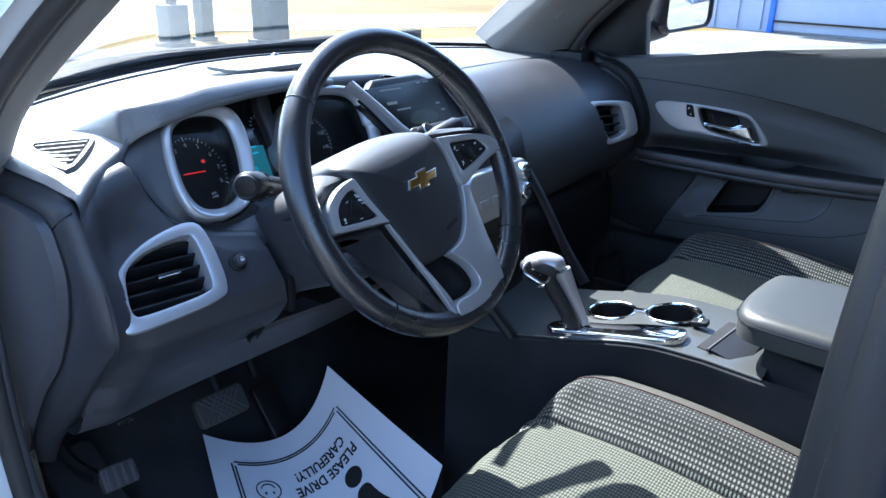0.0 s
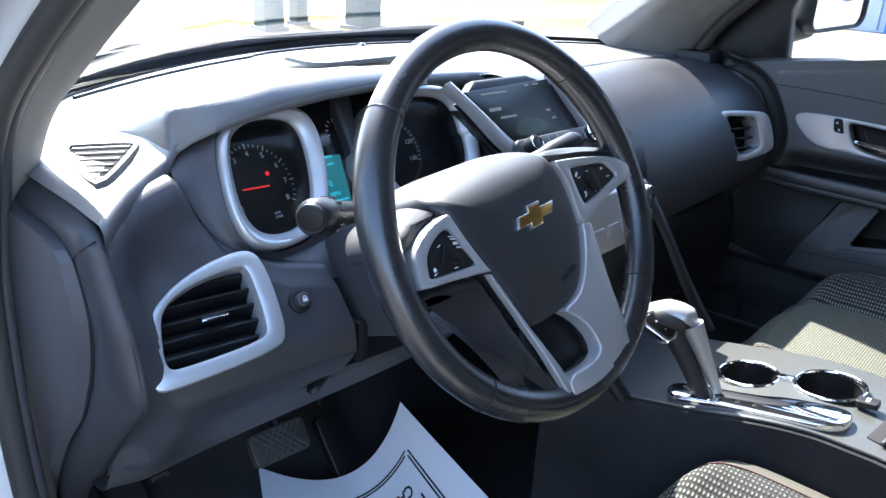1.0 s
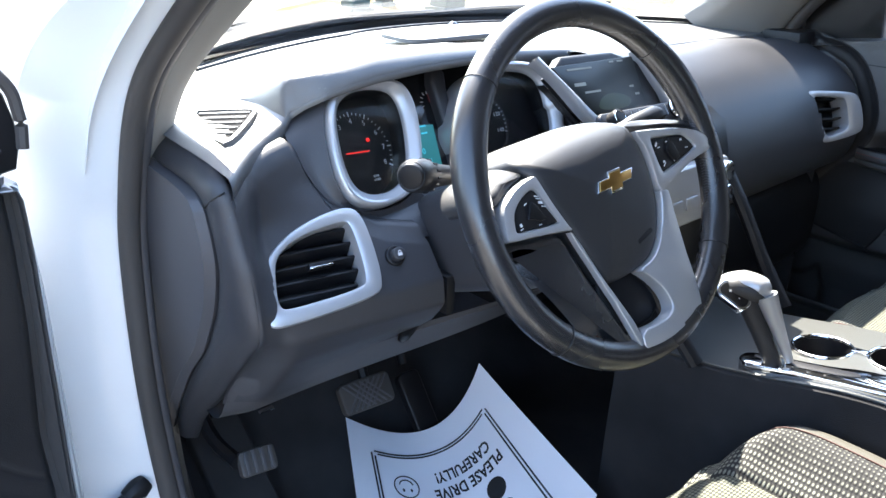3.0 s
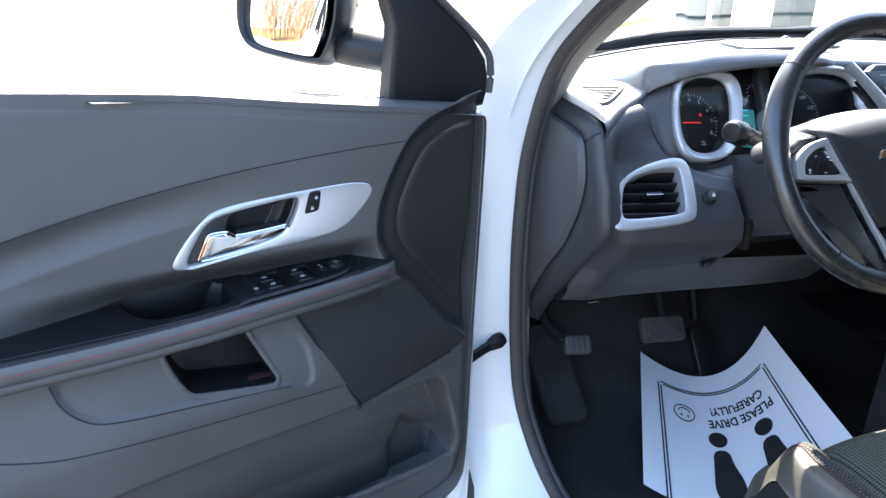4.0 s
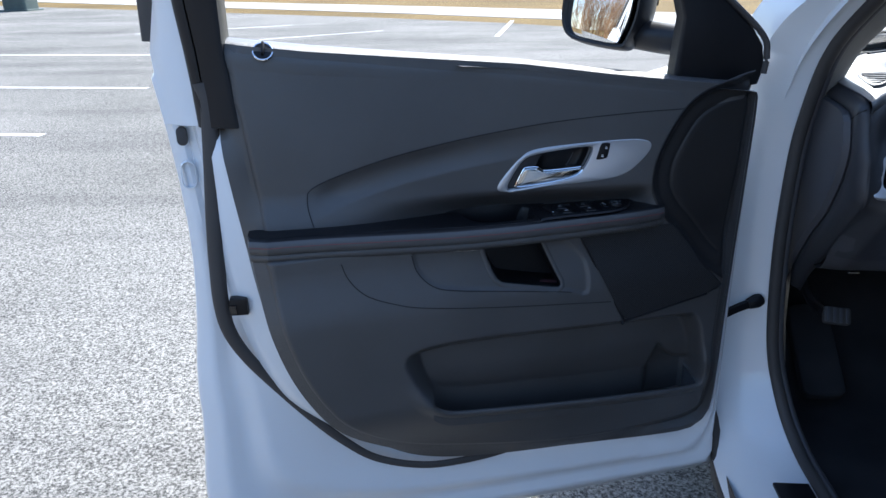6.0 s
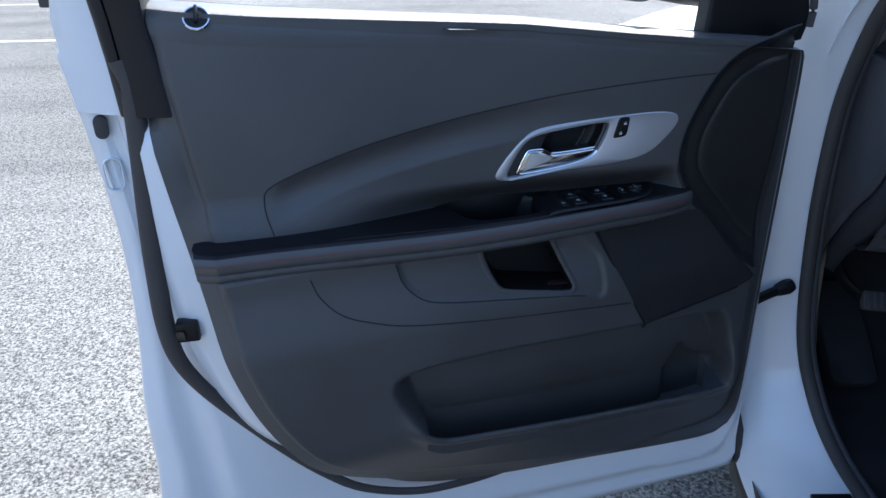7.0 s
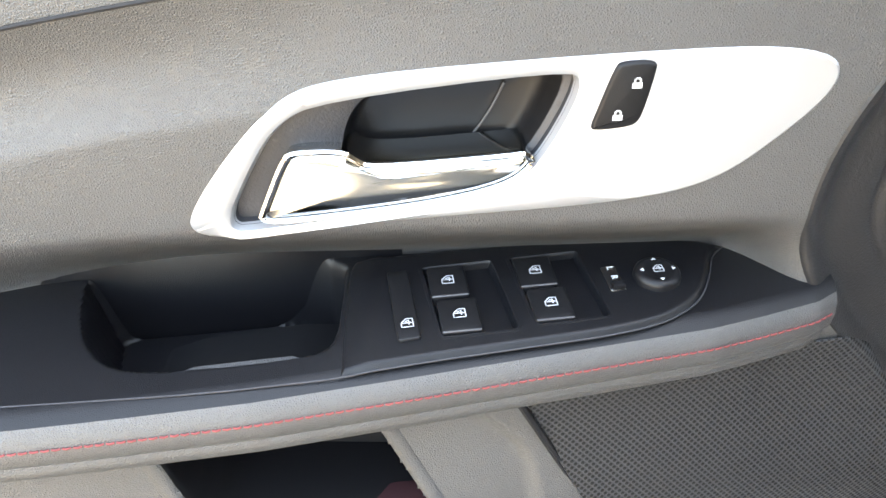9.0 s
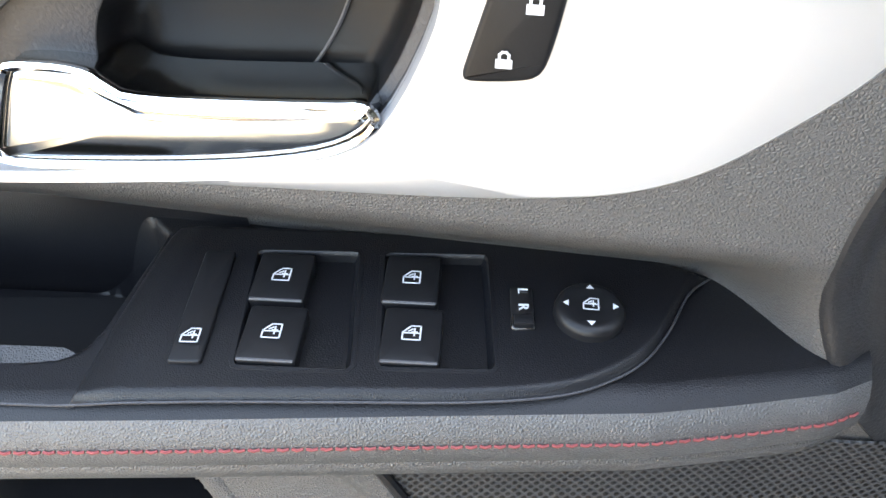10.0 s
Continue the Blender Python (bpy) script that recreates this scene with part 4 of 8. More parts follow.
def switches(thing_):
    """Window switches, mirror knob and child lock in the armrest's panel."""
    rest = thing_
    plate = spline([(0.1838, 0.0075), (0.1911, 0.0156), (0.1989, 0.0334), (0.2066, 0.0461), (0.2167, 0.0552), (0.2305, 0.0626), (0.2552, 0.0690), (0.2921, 0.0748), (0.3281, 0.0803), (0.3600, 0.0855), (0.3710, 0.0872)], 6)
    plate = np.vstack([plate, [(0.3722, 0.055), (0.3720, 0.022)], spline([(0.3718, 0.016), (0.3695, 0.0098), (0.3640, 0.0085), (0.3488, 0.0074), (0.3091, 0.0034), (0.2624, 0.0), (0.2173, -0.0006), (0.1950, 0.003)], 4)])
    holes = [np.array([(0.3351, 0.0205), (0.3015, 0.0162), (0.2930, 0.0645), (0.3264, 0.0682)]), np.array([(0.2921, 0.0151), (0.2586, 0.0108), (0.2512, 0.0580), (0.2840, 0.0622)])]
    n1, n2 = 210, 100
    gu, gw = np.meshgrid(np.linspace(0.179, 0.373, n1), np.linspace(-0.002, 0.093, n2))
    d = sdf(gu, gw, plate)
    zz = 0.8895 - 0.003 * (1 - ss(0.0, 0.003, -d)) - 0.0026 * ss(0.357, 0.3725, gu)
    ok = d < 0.0005
    for hole in holes:
        ok &= sdf(gu, gw, hole) > 0.0002
    cells = ok[:-1, :-1] & ok[1:, :-1] & ok[:-1, 1:] & ok[1:, 1:]
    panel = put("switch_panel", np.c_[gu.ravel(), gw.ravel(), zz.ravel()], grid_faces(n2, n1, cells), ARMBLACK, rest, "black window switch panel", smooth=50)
    edge = spline([(0.1838, 0.0075), (0.1911, 0.0156), (0.1989, 0.0334), (0.2066, 0.0461), (0.2167, 0.0552), (0.2305, 0.0626), (0.2552, 0.0690), (0.2921, 0.0748), (0.3281, 0.0803), (0.3630, 0.0862), (0.3976, 0.0903), (0.4319, 0.0934), (0.52, 0.0985), (0.66, 0.111)], 8)
    put("panel_edge", *tube_mesh(np.c_[edge, np.interp(edge[:, 0], (0.18, 0.355, 0.373), (0.8872, 0.8872, 0.8856)) + 0.011 * ss(0.45, 0.8, edge[:, 0])], 0.0004, 5), FACE, rest, "fine raised edge of the switch panel")
    for hole in holes:
        o = resample(chaikin([hole[k] + (hole[(k + j) % 4] - hole[k]) * q for k in range(4) for j, q in ((-1, 0.07), (0, 0.0), (1, 0.07))], 1), 96)
        dirn = (hole[1] - hole[0]) / np.linalg.norm(hole[1] - hole[0])
        far = (o - hole[0]) @ dirn
        ringz = [np.c_[inset(o, k), np.full(96, z)] for k, z in ((-0.0022, 0.8890), (-0.0020, 0.88965), (-0.0005, 0.88975), (0.0, 0.8893), (0.0003, 0.888))]
        low = inset(o, 0.0012)
        slope = np.c_[low + dirn * (-0.0045 * ss(0.024, 0.034, far))[:, None], np.full(96, 0.8755)]
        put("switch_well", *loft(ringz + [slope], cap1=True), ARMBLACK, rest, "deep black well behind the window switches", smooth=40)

    def tile(c, du, dw, lx, ly, h, name, label, mat=DARK, tilt=0.0, bev=0.0015):
        m = axes((c[0], c[1], 0.8885), (-du[0], -du[1], 0), (-dw[0], -dw[1], 0)) @ pose(0, 0, 0, tilt, 0, 0)
        put(name, *plate_mesh(rounded(lx, ly, 0.0014, 3), -0.012, h, bev, 0.0004), mat, rest, label, m)
        return m

    du, dw = (0.034, 0.003), (-0.009, 0.047)
    for c in ((0.3232, 0.0320), (0.3188, 0.0558), (0.2812, 0.0266), (0.2770, 0.0500)):
        m = tile(c, du, dw, 0.0182, 0.0220, 0.0022, "window_switch", "black window switch with a white window sign", SWITCH, bev=0.0007)
        icon("window", (0.0, 0.0, 0.0028), 0.0054, m, rest)
        put("switch_lip", *tube_mesh([(-0.0084, -0.0104, 0.0020), (0.0084, -0.0104, 0.0020)], 0.0005, 6), KNEE, rest, m=m)
    m = tile((0.344, 0.0472), (0.03, 0.004), (-0.0105, 0.047), 0.0104, 0.0475, 0.0026, "child_lock_switch", "long black rear window lock switch", SWITCH, bev=0.0008)
    icon("window", (0.0, -0.0145, 0.0032), 0.0052, m, rest)
    m = tile((0.2448, 0.033), (0.034, 0.004), (-0.0055, 0.047), 0.0082, 0.0183, 0.0022, "mirror_selector", "black left and right mirror selector", GLOSSBLACK)
    words("L", 0.0046, m @ Matrix.Translation((0.0002, 0.0062, 0.0028)) @ pose(0, 0, 0, 0, 0, -90), WHITEINK, rest)
    words("R", 0.0046, m @ Matrix.Translation((0.0002, -0.0008, 0.0028)) @ pose(0, 0, 0, 0, 0, -90), WHITEINK, rest)
    put("selector_grip", *box_mesh(0.0062, 0.004, 0.0026, 0.0006, (0, -0.0070, 0.0030)), SWITCH, rest, m=m)
    m = axes((0.2240, 0.0325, 0.8885), (-0.999, -0.04, 0), (0, -1, 0))
    put("mirror_knob", *disc_mesh(0.0112, -0.004, 0.0058, 40, 0.003, -0.001), SWITCH, rest, "round black mirror knob with white arrows", m)
    icon("window", (0, 0, 0.0060), 0.0046, m, rest)
    for a in range(4):
        t = m @ pose(0, 0, 0.0060, 0, 0, 90 * a) @ Matrix.Translation((0.0072, 0, 0))
        put("arrow_mark", [(-0.0004, -0.0013, 0), (0.0014, 0, 0), (-0.0004, 0.0013, 0)], [(0, 1, 2)], WHITEINK, rest, m=t, smooth=0)


HINGE = (-0.85, 0.30)
OPENING = radians(11.7)
driver_door = thing("driver_door", "open white car door with charcoal inner trim and silver handle surround", "car door",
                    Matrix(((-math.cos(OPENING), math.sin(OPENING), 0, HINGE[0]), (-math.sin(OPENING), -math.cos(OPENING), 0, HINGE[1]), (0, 0, 1, 0), (0, 0, 0, 1))), group="front doors")
build_door(driver_door, True)
FLIP[0] = True
SHUT = radians(6)
passenger_door = thing("passenger_door", "closed white car door with charcoal inner trim, seen across the cabin", "car door",
                       Matrix(((math.sin(SHUT), math.cos(SHUT), 0, 0.735), (-math.cos(SHUT), math.sin(SHUT), 0, 0.287), (0, 0, 1, 0), (0, 0, 0, 1))), group="front doors")
build_door(passenger_door, False)
FLIP[0] = False


# ---- car body ----
car = thing("car_body", "white car body shell with open doorway, pillars, windscreen and bonnet", "car", kind="structure")


def strip(name, rows, mat, parent, label="", smooth=40, flip=False, m=None):
    ob = put(name, *loft(rows, closed=False), mat, parent, label, m, smooth)
    if flip:
        ob.data.flip_normals()
    return ob


# doorway edge on the driver's side, from the sill up the hinge pillar and along the roof rail
DOORWAY = spline([(-0.665, -0.50, 0.385), (-0.668, -0.10, 0.375), (-0.672, 0.12, 0.372), (-0.680, 0.24, 0.388), (-0.696, 0.315, 0.45), (-0.715, 0.355, 0.56), (-0.723, 0.372, 0.75), (-0.719, 0.378, 0.92),
                  (-0.713, 0.366, 1.02), (-0.706, 0.322, 1.125), (-0.690, 0.255, 1.200), (-0.660, 0.13, 1.30), (-0.630, -0.01, 1.39), (-0.605, -0.18, 1.46), (-0.595, -0.40, 1.48)], 8)
put("door_seal", *tube_mesh(DOORWAY, 0.0100, 12, flatten=1.2, up=(1, 0, 0)), RUBBER, car, "black rubber door seal", smooth=60)
put("seal_lip", *tube_mesh(DOORWAY + np.array((0.014, 0.006, 0.0)), 0.0085, 10, up=(1, 0, 0)), KNEE, car, "soft grey lip of the door seal", smooth=60)
# painted jamb outside the seal: hinge pillar face, then the pillar's outside
out1, out2, out3, out4 = [], [], [], []
for p in DOORWAY:
    k = float(ss(0.30, 0.50, p[2]) * (1 - ss(1.0, 1.3, p[2])))
    s = float(1 - ss(0.34, 0.5, p[2]))
    h = float(ss(1.02, 1.2, p[2]))
    out1.append(p + np.array((0.004, 0.004 * (1 - s), -0.006 * s)))
    out2.append(p + np.array((-0.030, 0.012 * k + 0.01 * h, -0.010 * s + 0.012 * h)))
    out3.append(p + np.array((-0.105 * k - 0.07 * s - 0.045 * h, 0.045 * k + 0.02 * h, -0.050 * s + 0.025 * h)))
    out4.append(p + np.array((-0.135 * k - 0.098 * s - 0.05 * h, 0.10 * k + 0.07 * h, -0.13 * s + 0.06 * h)))
strip("doorway_jamb", [out1, out2, out3, out4], WHITE, car, "white painted doorway jamb and sill", 50)
clad = spline([(-0.772, -0.50, 0.212), (-0.777, -0.10, 0.208), (-0.782, 0.12, 0.210), (-0.788, 0.24, 0.235), (-0.800, 0.312, 0.300), (-0.814, 0.340, 0.360), (-0.826, 0.352, 0.415)], 6)
put("rocker_cladding", *tube_mesh(clad, np.interp(clad[:, 2], (0.21, 0.30, 0.36, 0.415), (0.020, 0.018, 0.020, 0.008)), 12, up=(1, 0, 0)), RUBBER, car, "dark rubber edge below the painted sill", smooth=60)
# windscreen pillars inside, in grey trim
for side in (-1, 1):
    a = spline([(side * 0.702, 0.372, 1.045), (side * 0.696, 0.330, 1.122), (side * 0.680, 0.262, 1.198), (side * 0.650, 0.137, 1.30), (side * 0.62, -0.003, 1.39), (side * 0.595, -0.18, 1.46)], 8)
    b = spline([(side * 0.646, 0.400, 1.072), (side * 0.642, 0.355, 1.128), (side * 0.632, 0.305, 1.172), (side * 0.618, 0.20, 1.246), (side * 0.592, 0.06, 1.345), (side * 0.560, -0.14, 1.43)], 8)
    if side > 0:
        b = spline([(0.585, 0.500, 1.104), (0.572, 0.430, 1.160), (0.555, 0.360, 1.212), (0.535, 0.260, 1.268), (0.515, 0.080, 1.350), (0.500, -0.140, 1.430)], 8)
    c = b + np.array((side * 0.010, 0.06, 0.03))
    strip("pillar_trim", [a + np.array((side * 0.004, 0.004, 0)), a * 0.85 + b * 0.15 + np.array((side * -0.004, -0.008, 0)), (a + b) / 2 + np.array((side * -0.004, -0.012, 0)), a * 0.12 + b * 0.88 + np.array((side * -0.002, -0.005, 0)), b, c], TRIM, car, "grey moulded windscreen pillar trim", 60, flip=side > 0)
    d = c + np.array((side * 0.07, 0.03, 0.02))
    strip("pillar_paint", [c + np.array((side * 0.002, 0.002, 0.002)), d, a + np.array((side * 0.04, 0.03, 0.03)), a + np.array((side * 0.05, 0, 0))], WHITE, car, "white painted windscreen pillar", 60)
# airbag cover mark on the passenger pillar
put("pillar_cover", *plate_mesh(rounded(0.062, 0.050, 0.010), -0.004, 0.0012, 0.0008), TRIM, car, "flush airbag cover in the pillar trim", m=axes((0.622, 0.312, 1.196), (0.16, 0.60, -0.60), (-0.72, 0.32, 0.30)))
# passenger doorway seal and sill
mirrored = DOORWAY * np.array((-1, 1, 1))
put("door_seal", *tube_mesh(mirrored, 0.0135, 10, flatten=1.25, up=(1, 0, 0)), RUBBER, car, "black rubber door seal", smooth=60)
strip("doorway_jamb", [np.array(q) * np.array((-1, 1, 1)) for q in (out1, out2, out3, out4)], WHITE, car, "white painted doorway jamb and sill", 50, flip=True)
# centre pillar beside the driver's seat
bp = [(-0.80, -0.530), (-0.745, -0.512), (-0.70, -0.510), (-0.665, -0.53), (-0.66, -0.64), (-0.80, -0.66)]
rows = []
for zz, dx, dy in ((0.36, -0.03, 0.0), (0.7, -0.03, 0), (1.1, 0.0, 0.0), (1.3, 0.06, -0.012), (1.48, 0.12, -0.03)):
    rows.append([(x + dx, y + dy, zz) for x, y in chaikin(bp, 2)])
put("centre_pillar", *loft(rows, cap1=True), WHITE, car, "white centre pillar", smooth=50)
seal = spline([(-0.755, -0.501, 0.40), (-0.755, -0.499, 0.8), (-0.725, -0.497, 1.1), (-0.66, -0.509, 1.3), (-0.60, -0.53, 1.47)], 8)
put("pillar_seal", *tube_mesh(seal, 0.019, 16, up=(1, 0, 0)), SOFTSEAL, car, "dark rubber seal on the centre pillar", smooth=60)
seal2 = seal + np.array((-0.030, -0.004, 0))
put("pillar_seal", *tube_mesh(seal2, 0.012, 16, up=(1, 0, 0)), SOFTSEAL, car, "dark rubber seal on the centre pillar", smooth=60)
pglass = strip("passenger_window", [[(0.742, 0.22, 1.10), (0.745, -0.55, 1.16)], [(0.70, 0.10, 1.28), (0.70, -0.55, 1.30)], [(0.63, -0.10, 1.43), (0.63, -0.55, 1.44)]], GLASS, car, "clear passenger window", 60)
put("centre_pillar", *box_mesh(0.10, 0.16, 1.10, 0.02, (0.73, -0.60, 0.92)), TRIM, car, "grey passenger side pillar")
# sill plate, floor, toe board, tunnel side, kick panel
put("sill_plate", *box_mesh(0.065, 0.62, 0.008, 0.003, (-0.722, -0.16, 0.372)), DARK, car, "black ribbed sill plate", m=pose(0, 0, 0, 0, 0, 0))
for k in range(8):
    put("sill_rib", *box_mesh(0.05, 0.006, 0.004, 0.0015, (-0.722, 0.10 - k * 0.05, 0.378)), DARK, car)
fl = np.linspace(-0.66, 0.66, 40)
yy = np.linspace(-1.3, 0.78, 60)
gx, gy = np.meshgrid(fl, yy)
gz = 0.350 + 0.30 * ss(0.42, 0.80, gy)
put("floor", np.c_[gx.ravel(), gy.ravel(), gz.ravel()], grid_faces(60, 40), CARPET, car, "black carpeted floor and toe board", smooth=60)
put("firewall", *box_mesh(1.34, 0.03, 0.65, 0.0, (0, 0.80, 0.80)), CARPET, car, "black bulkhead")
strip("kick_panel", [[(-0.665, 0.36, 0.38), (-0.655, 0.45, 0.40), (-0.645, 0.55, 0.45), (-0.64, 0.78, 0.6)], [(-0.69, 0.37, 0.60), (-0.66, 0.47, 0.60), (-0.645, 0.6, 0.6), (-0.64, 0.78, 0.7)],
                     [(-0.695, 0.38, 0.80), (-0.665, 0.48, 0.80), (-0.65, 0.6, 0.8), (-0.64, 0.78, 0.9)], [(-0.69, 0.38, 1.03), (-0.67, 0.48, 1.03), (-0.65, 0.6, 1.03), (-0.64, 0.78, 1.03)]], FACE, car, "charcoal kick panel", 60)
strip("kick_panel", [[(0.655, 0.2, 0.38), (0.64, 0.78, 0.6)], [(0.66, 0.2, 1.0), (0.64, 0.78, 1.0)]], FACE, car, "charcoal kick panel", 60)
# roof, rear closure and tail of the cabin
rx = np.linspace(-0.60, 0.60, 24)
ry = np.linspace(-2.0, 0.0, 20)
gx, gy = np.meshgrid(rx, ry)
gz = 1.52 - 0.10 * (gx / 0.6) ** 2 - 0.07 * ss(-0.35, 0.05, gy)
put("headliner", np.c_[gx.ravel(), gy.ravel(), gz.ravel()], grid_faces(20, 24), TRIM, car, "pale grey headliner", smooth=60)
put("roof", np.c_[(gx * 1.06).ravel(), gy.ravel(), gz.ravel() + 0.045], grid_faces(20, 24), WHITE, car, "white roof", smooth=60)
for side in (-1, 1):
    put("rear_side", *box_mesh(0.06, 1.4, 0.72, 0.02, (side * 0.80, -1.36, 0.72)), WHITE, car, "white body side")
    pane = put("rear_side_glass", *box_mesh(0.006, 1.38, 0.38, 0.0, (side * 0.72, -1.36, 1.25)), TINT, car, "dark tinted rear side glass")
    pane.visible_shadow = True
    put("rear_frame", *box_mesh(0.05, 1.4, 0.06, 0.01, (side * 0.66, -1.36, 1.45)), WHITE, car)
put("tail", *box_mesh(1.6, 0.06, 1.15, 0.02, (0, -2.06, 0.90)), WHITE, car, "white tail")
# windscreen, its black lower band, cowl, wiper, bonnet and wings
ws = []
for t in np.linspace(0, 1, 16):
    row = []
    for x in np.linspace(-1, 1, 24):
        half = 0.66 - 0.09 * t
        bow = 1 - x * x
        row.append((x * half, 0.50 + 0.28 * bow - t * (0.62 + 0.14 * bow), 1.095 + 0.015 * bow + 0.40 * t + 0.015 * bow * t))
    ws.append(row)
glass = put("windscreen", *loft(ws, closed=False), GLASS, car, "clear windscreen", smooth=60)
glass.visible_shadow = False
edge = np.array(ws[0])
strip("screen_band", [edge + np.array((0, 0.012, 0.004)), edge + np.array((0, -0.012, 0.014))], DARK, car, "black border of the windscreen", 60)
cowl = np.array([(x * 0.72, 0.52 + 0.29 * (1 - x * x), 1.085 + 0.012 * (1 - x * x)) for x in np.linspace(-1, 1, 30)])
strip("cowl", [cowl, cowl + np.array((0, 0.05, -0.008)), cowl + np.array((0, 0.10, -0.004))], DARK, car, "black cowl below the windscreen", 60)
for k in range(2):
    wp = spline([(-0.55 + 0.5 * k, 0.70 + 0.10 * k, 1.112), (-0.25 + 0.5 * k, 0.80 - 0.0 * k, 1.122), (0.10 + 0.45 * k, 0.815 - 0.06 * k, 1.12)], 8)
    put("wiper", *tube_mesh(wp, 0.0075, 8), DARK, car, "black wiper arm")
hood = []
for t in np.linspace(0, 1, 12):
    hood.append([(x * (0.80 - 0.06 * t), 0.62 + 0.29 * (1 - x * x) + t * 1.05, 1.075 + 0.02 * (1 - x * x) - 0.02 * x * x - 0.20 * t * t - 0.02 * t) for x in np.linspace(-1, 1, 24)])
put("bonnet", *loft(hood, closed=False), WHITE, car, "white bonnet", smooth=60)
for side in (-1, 1):
    rows = []
    for t in np.linspace(0, 1, 10):
        y = 0.42 + t * 1.35
        rows.append([(side * 0.74, y, 1.075 - 0.18 * t * t), (side * 0.83, y, 1.05 - 0.18 * t * t), (side * 0.89, y, 0.96 - 0.14 * t * t), (side * 0.91, y, 0.80), (side * 0.90, y, 0.55), (side * 0.86, y, 0.36)])
    strip("front_wing", rows, WHITE, car, "white front wing", 60, flip=side < 0)
put("nose", *box_mesh(1.62, 0.10, 0.60, 0.03, (0, 1.80, 0.58)), WHITE, car, "white nose")
put("arch_liner", *box_mesh(0.14, 0.40, 0.40, 0.03, (-0.80, 0.62, 0.45)), DARK, car, "black wheel arch liner")
strip("sill_skirt", [[(-0.80, -0.9, 0.30), (-0.80, 0.36, 0.30), (-0.78, 0.46, 0.33)], [(-0.80, -0.9, 0.22), (-0.80, 0.36, 0.22), (-0.78, 0.46, 0.25)], [(-0.70, -0.9, 0.20), (-0.70, 0.36, 0.20), (-0.70, 0.46, 0.22)]], RUBBER, car, "black lower sill", 40)
# door check strap and its hinge bits
strap = thing("door_check_strap", "black door check strap bolted to the white hinge pillar", "strap")
put("arm", *tube_mesh(spline([(-0.755, 0.372, 0.640), (-0.79, 0.366, 0.628), (-0.83, 0.355, 0.612), (-0.87, 0.34, 0.60)], 6), 0.0065, 8, flatten=1.6), DARK, strap, "black check arm")
put("bracket", *tube_mesh([(-0.742, 0.376, 0.645), (-0.752, 0.372, 0.642), (-0.768, 0.370, 0.636)], (0.012, 0.0145, 0.011), 10), DARK, strap, "black rubber bracket")
for zz in (1.0, 0.86):
    hinge = thing("hinge_fitting", "white painted door hinge on the pillar", "hinge", group="driver door hinges")
    put("leaf", *box_mesh(0.010, 0.022, 0.030, 0.003, (-0.822, 0.352, zz)), WHITE, hinge)
    put("hinge_pin", *tube_mesh([(-0.828, 0.343, zz - 0.018), (-0.828, 0.343, zz + 0.018)], 0.004, 10), CHROME, hinge, "bare steel hinge pin")


# ---- dashboard ----
dash = thing("dashboard", "black moulded dashboard with silver vents and gauge rings", "dashboard")


def face_y(x, z):
    """The driver's lower fascia, as a depth over x and height."""
    zz = (0.735, 0.78, 0.83, 0.86, 0.89, 0.92, 0.953, 0.98, 1.00, 1.03, 1.06, 1.08)
    yy = (0.300, 0.258, 0.215, 0.190, 0.176, 0.180, 0.205, 0.225, 0.238, 0.249, 0.256, 0.260)
    plain = np.interp(z, zz, yy) - 0.16 * (x + 0.60) * ss(0.8, 0.9, z) * (1 - ss(0.99, 1.04, z)) + 0.30 * (x + 0.60) * ss(0.99, 1.05, z)
    edge = np.interp(z, (0.735, 0.80, 0.84, 0.878, 0.90, 0.926, 0.955, 0.983, 1.009, 1.029, 1.05), (0.310, 0.275, 0.240, 0.205, 0.187, 0.183, 0.188, 0.194, 0.203, 0.210, 0.218))
    return edge + (plain - edge) * ss(-0.670, -0.625, x)


# front edge of the upper pad: along the crease over the fascia, then along the gauge hood's lip
EDGE = np.array([(-0.672, 0.216, 1.066), (-0.656, 0.229, 1.073), (-0.625, 0.260, 1.077), (-0.593, 0.285, 1.081), (-0.563, 0.303, 1.087), (-0.552, 0.306, 1.098), (-0.540, 0.296, 1.108), (-0.520, 0.285, 1.118), (-0.490, 0.278, 1.126), (-0.450, 0.277, 1.132),
                 (-0.380, 0.279, 1.137), (-0.300, 0.285, 1.138), (-0.230, 0.292, 1.134), (-0.200, 0.302, 1.129), (-0.188, 0.360, 1.124), (-0.150, 0.400, 1.117), (0.0, 0.400, 1.108), (0.12, 0.350, 1.104), (0.30, 0.345, 1.104), (0.685, 0.375, 1.092)])


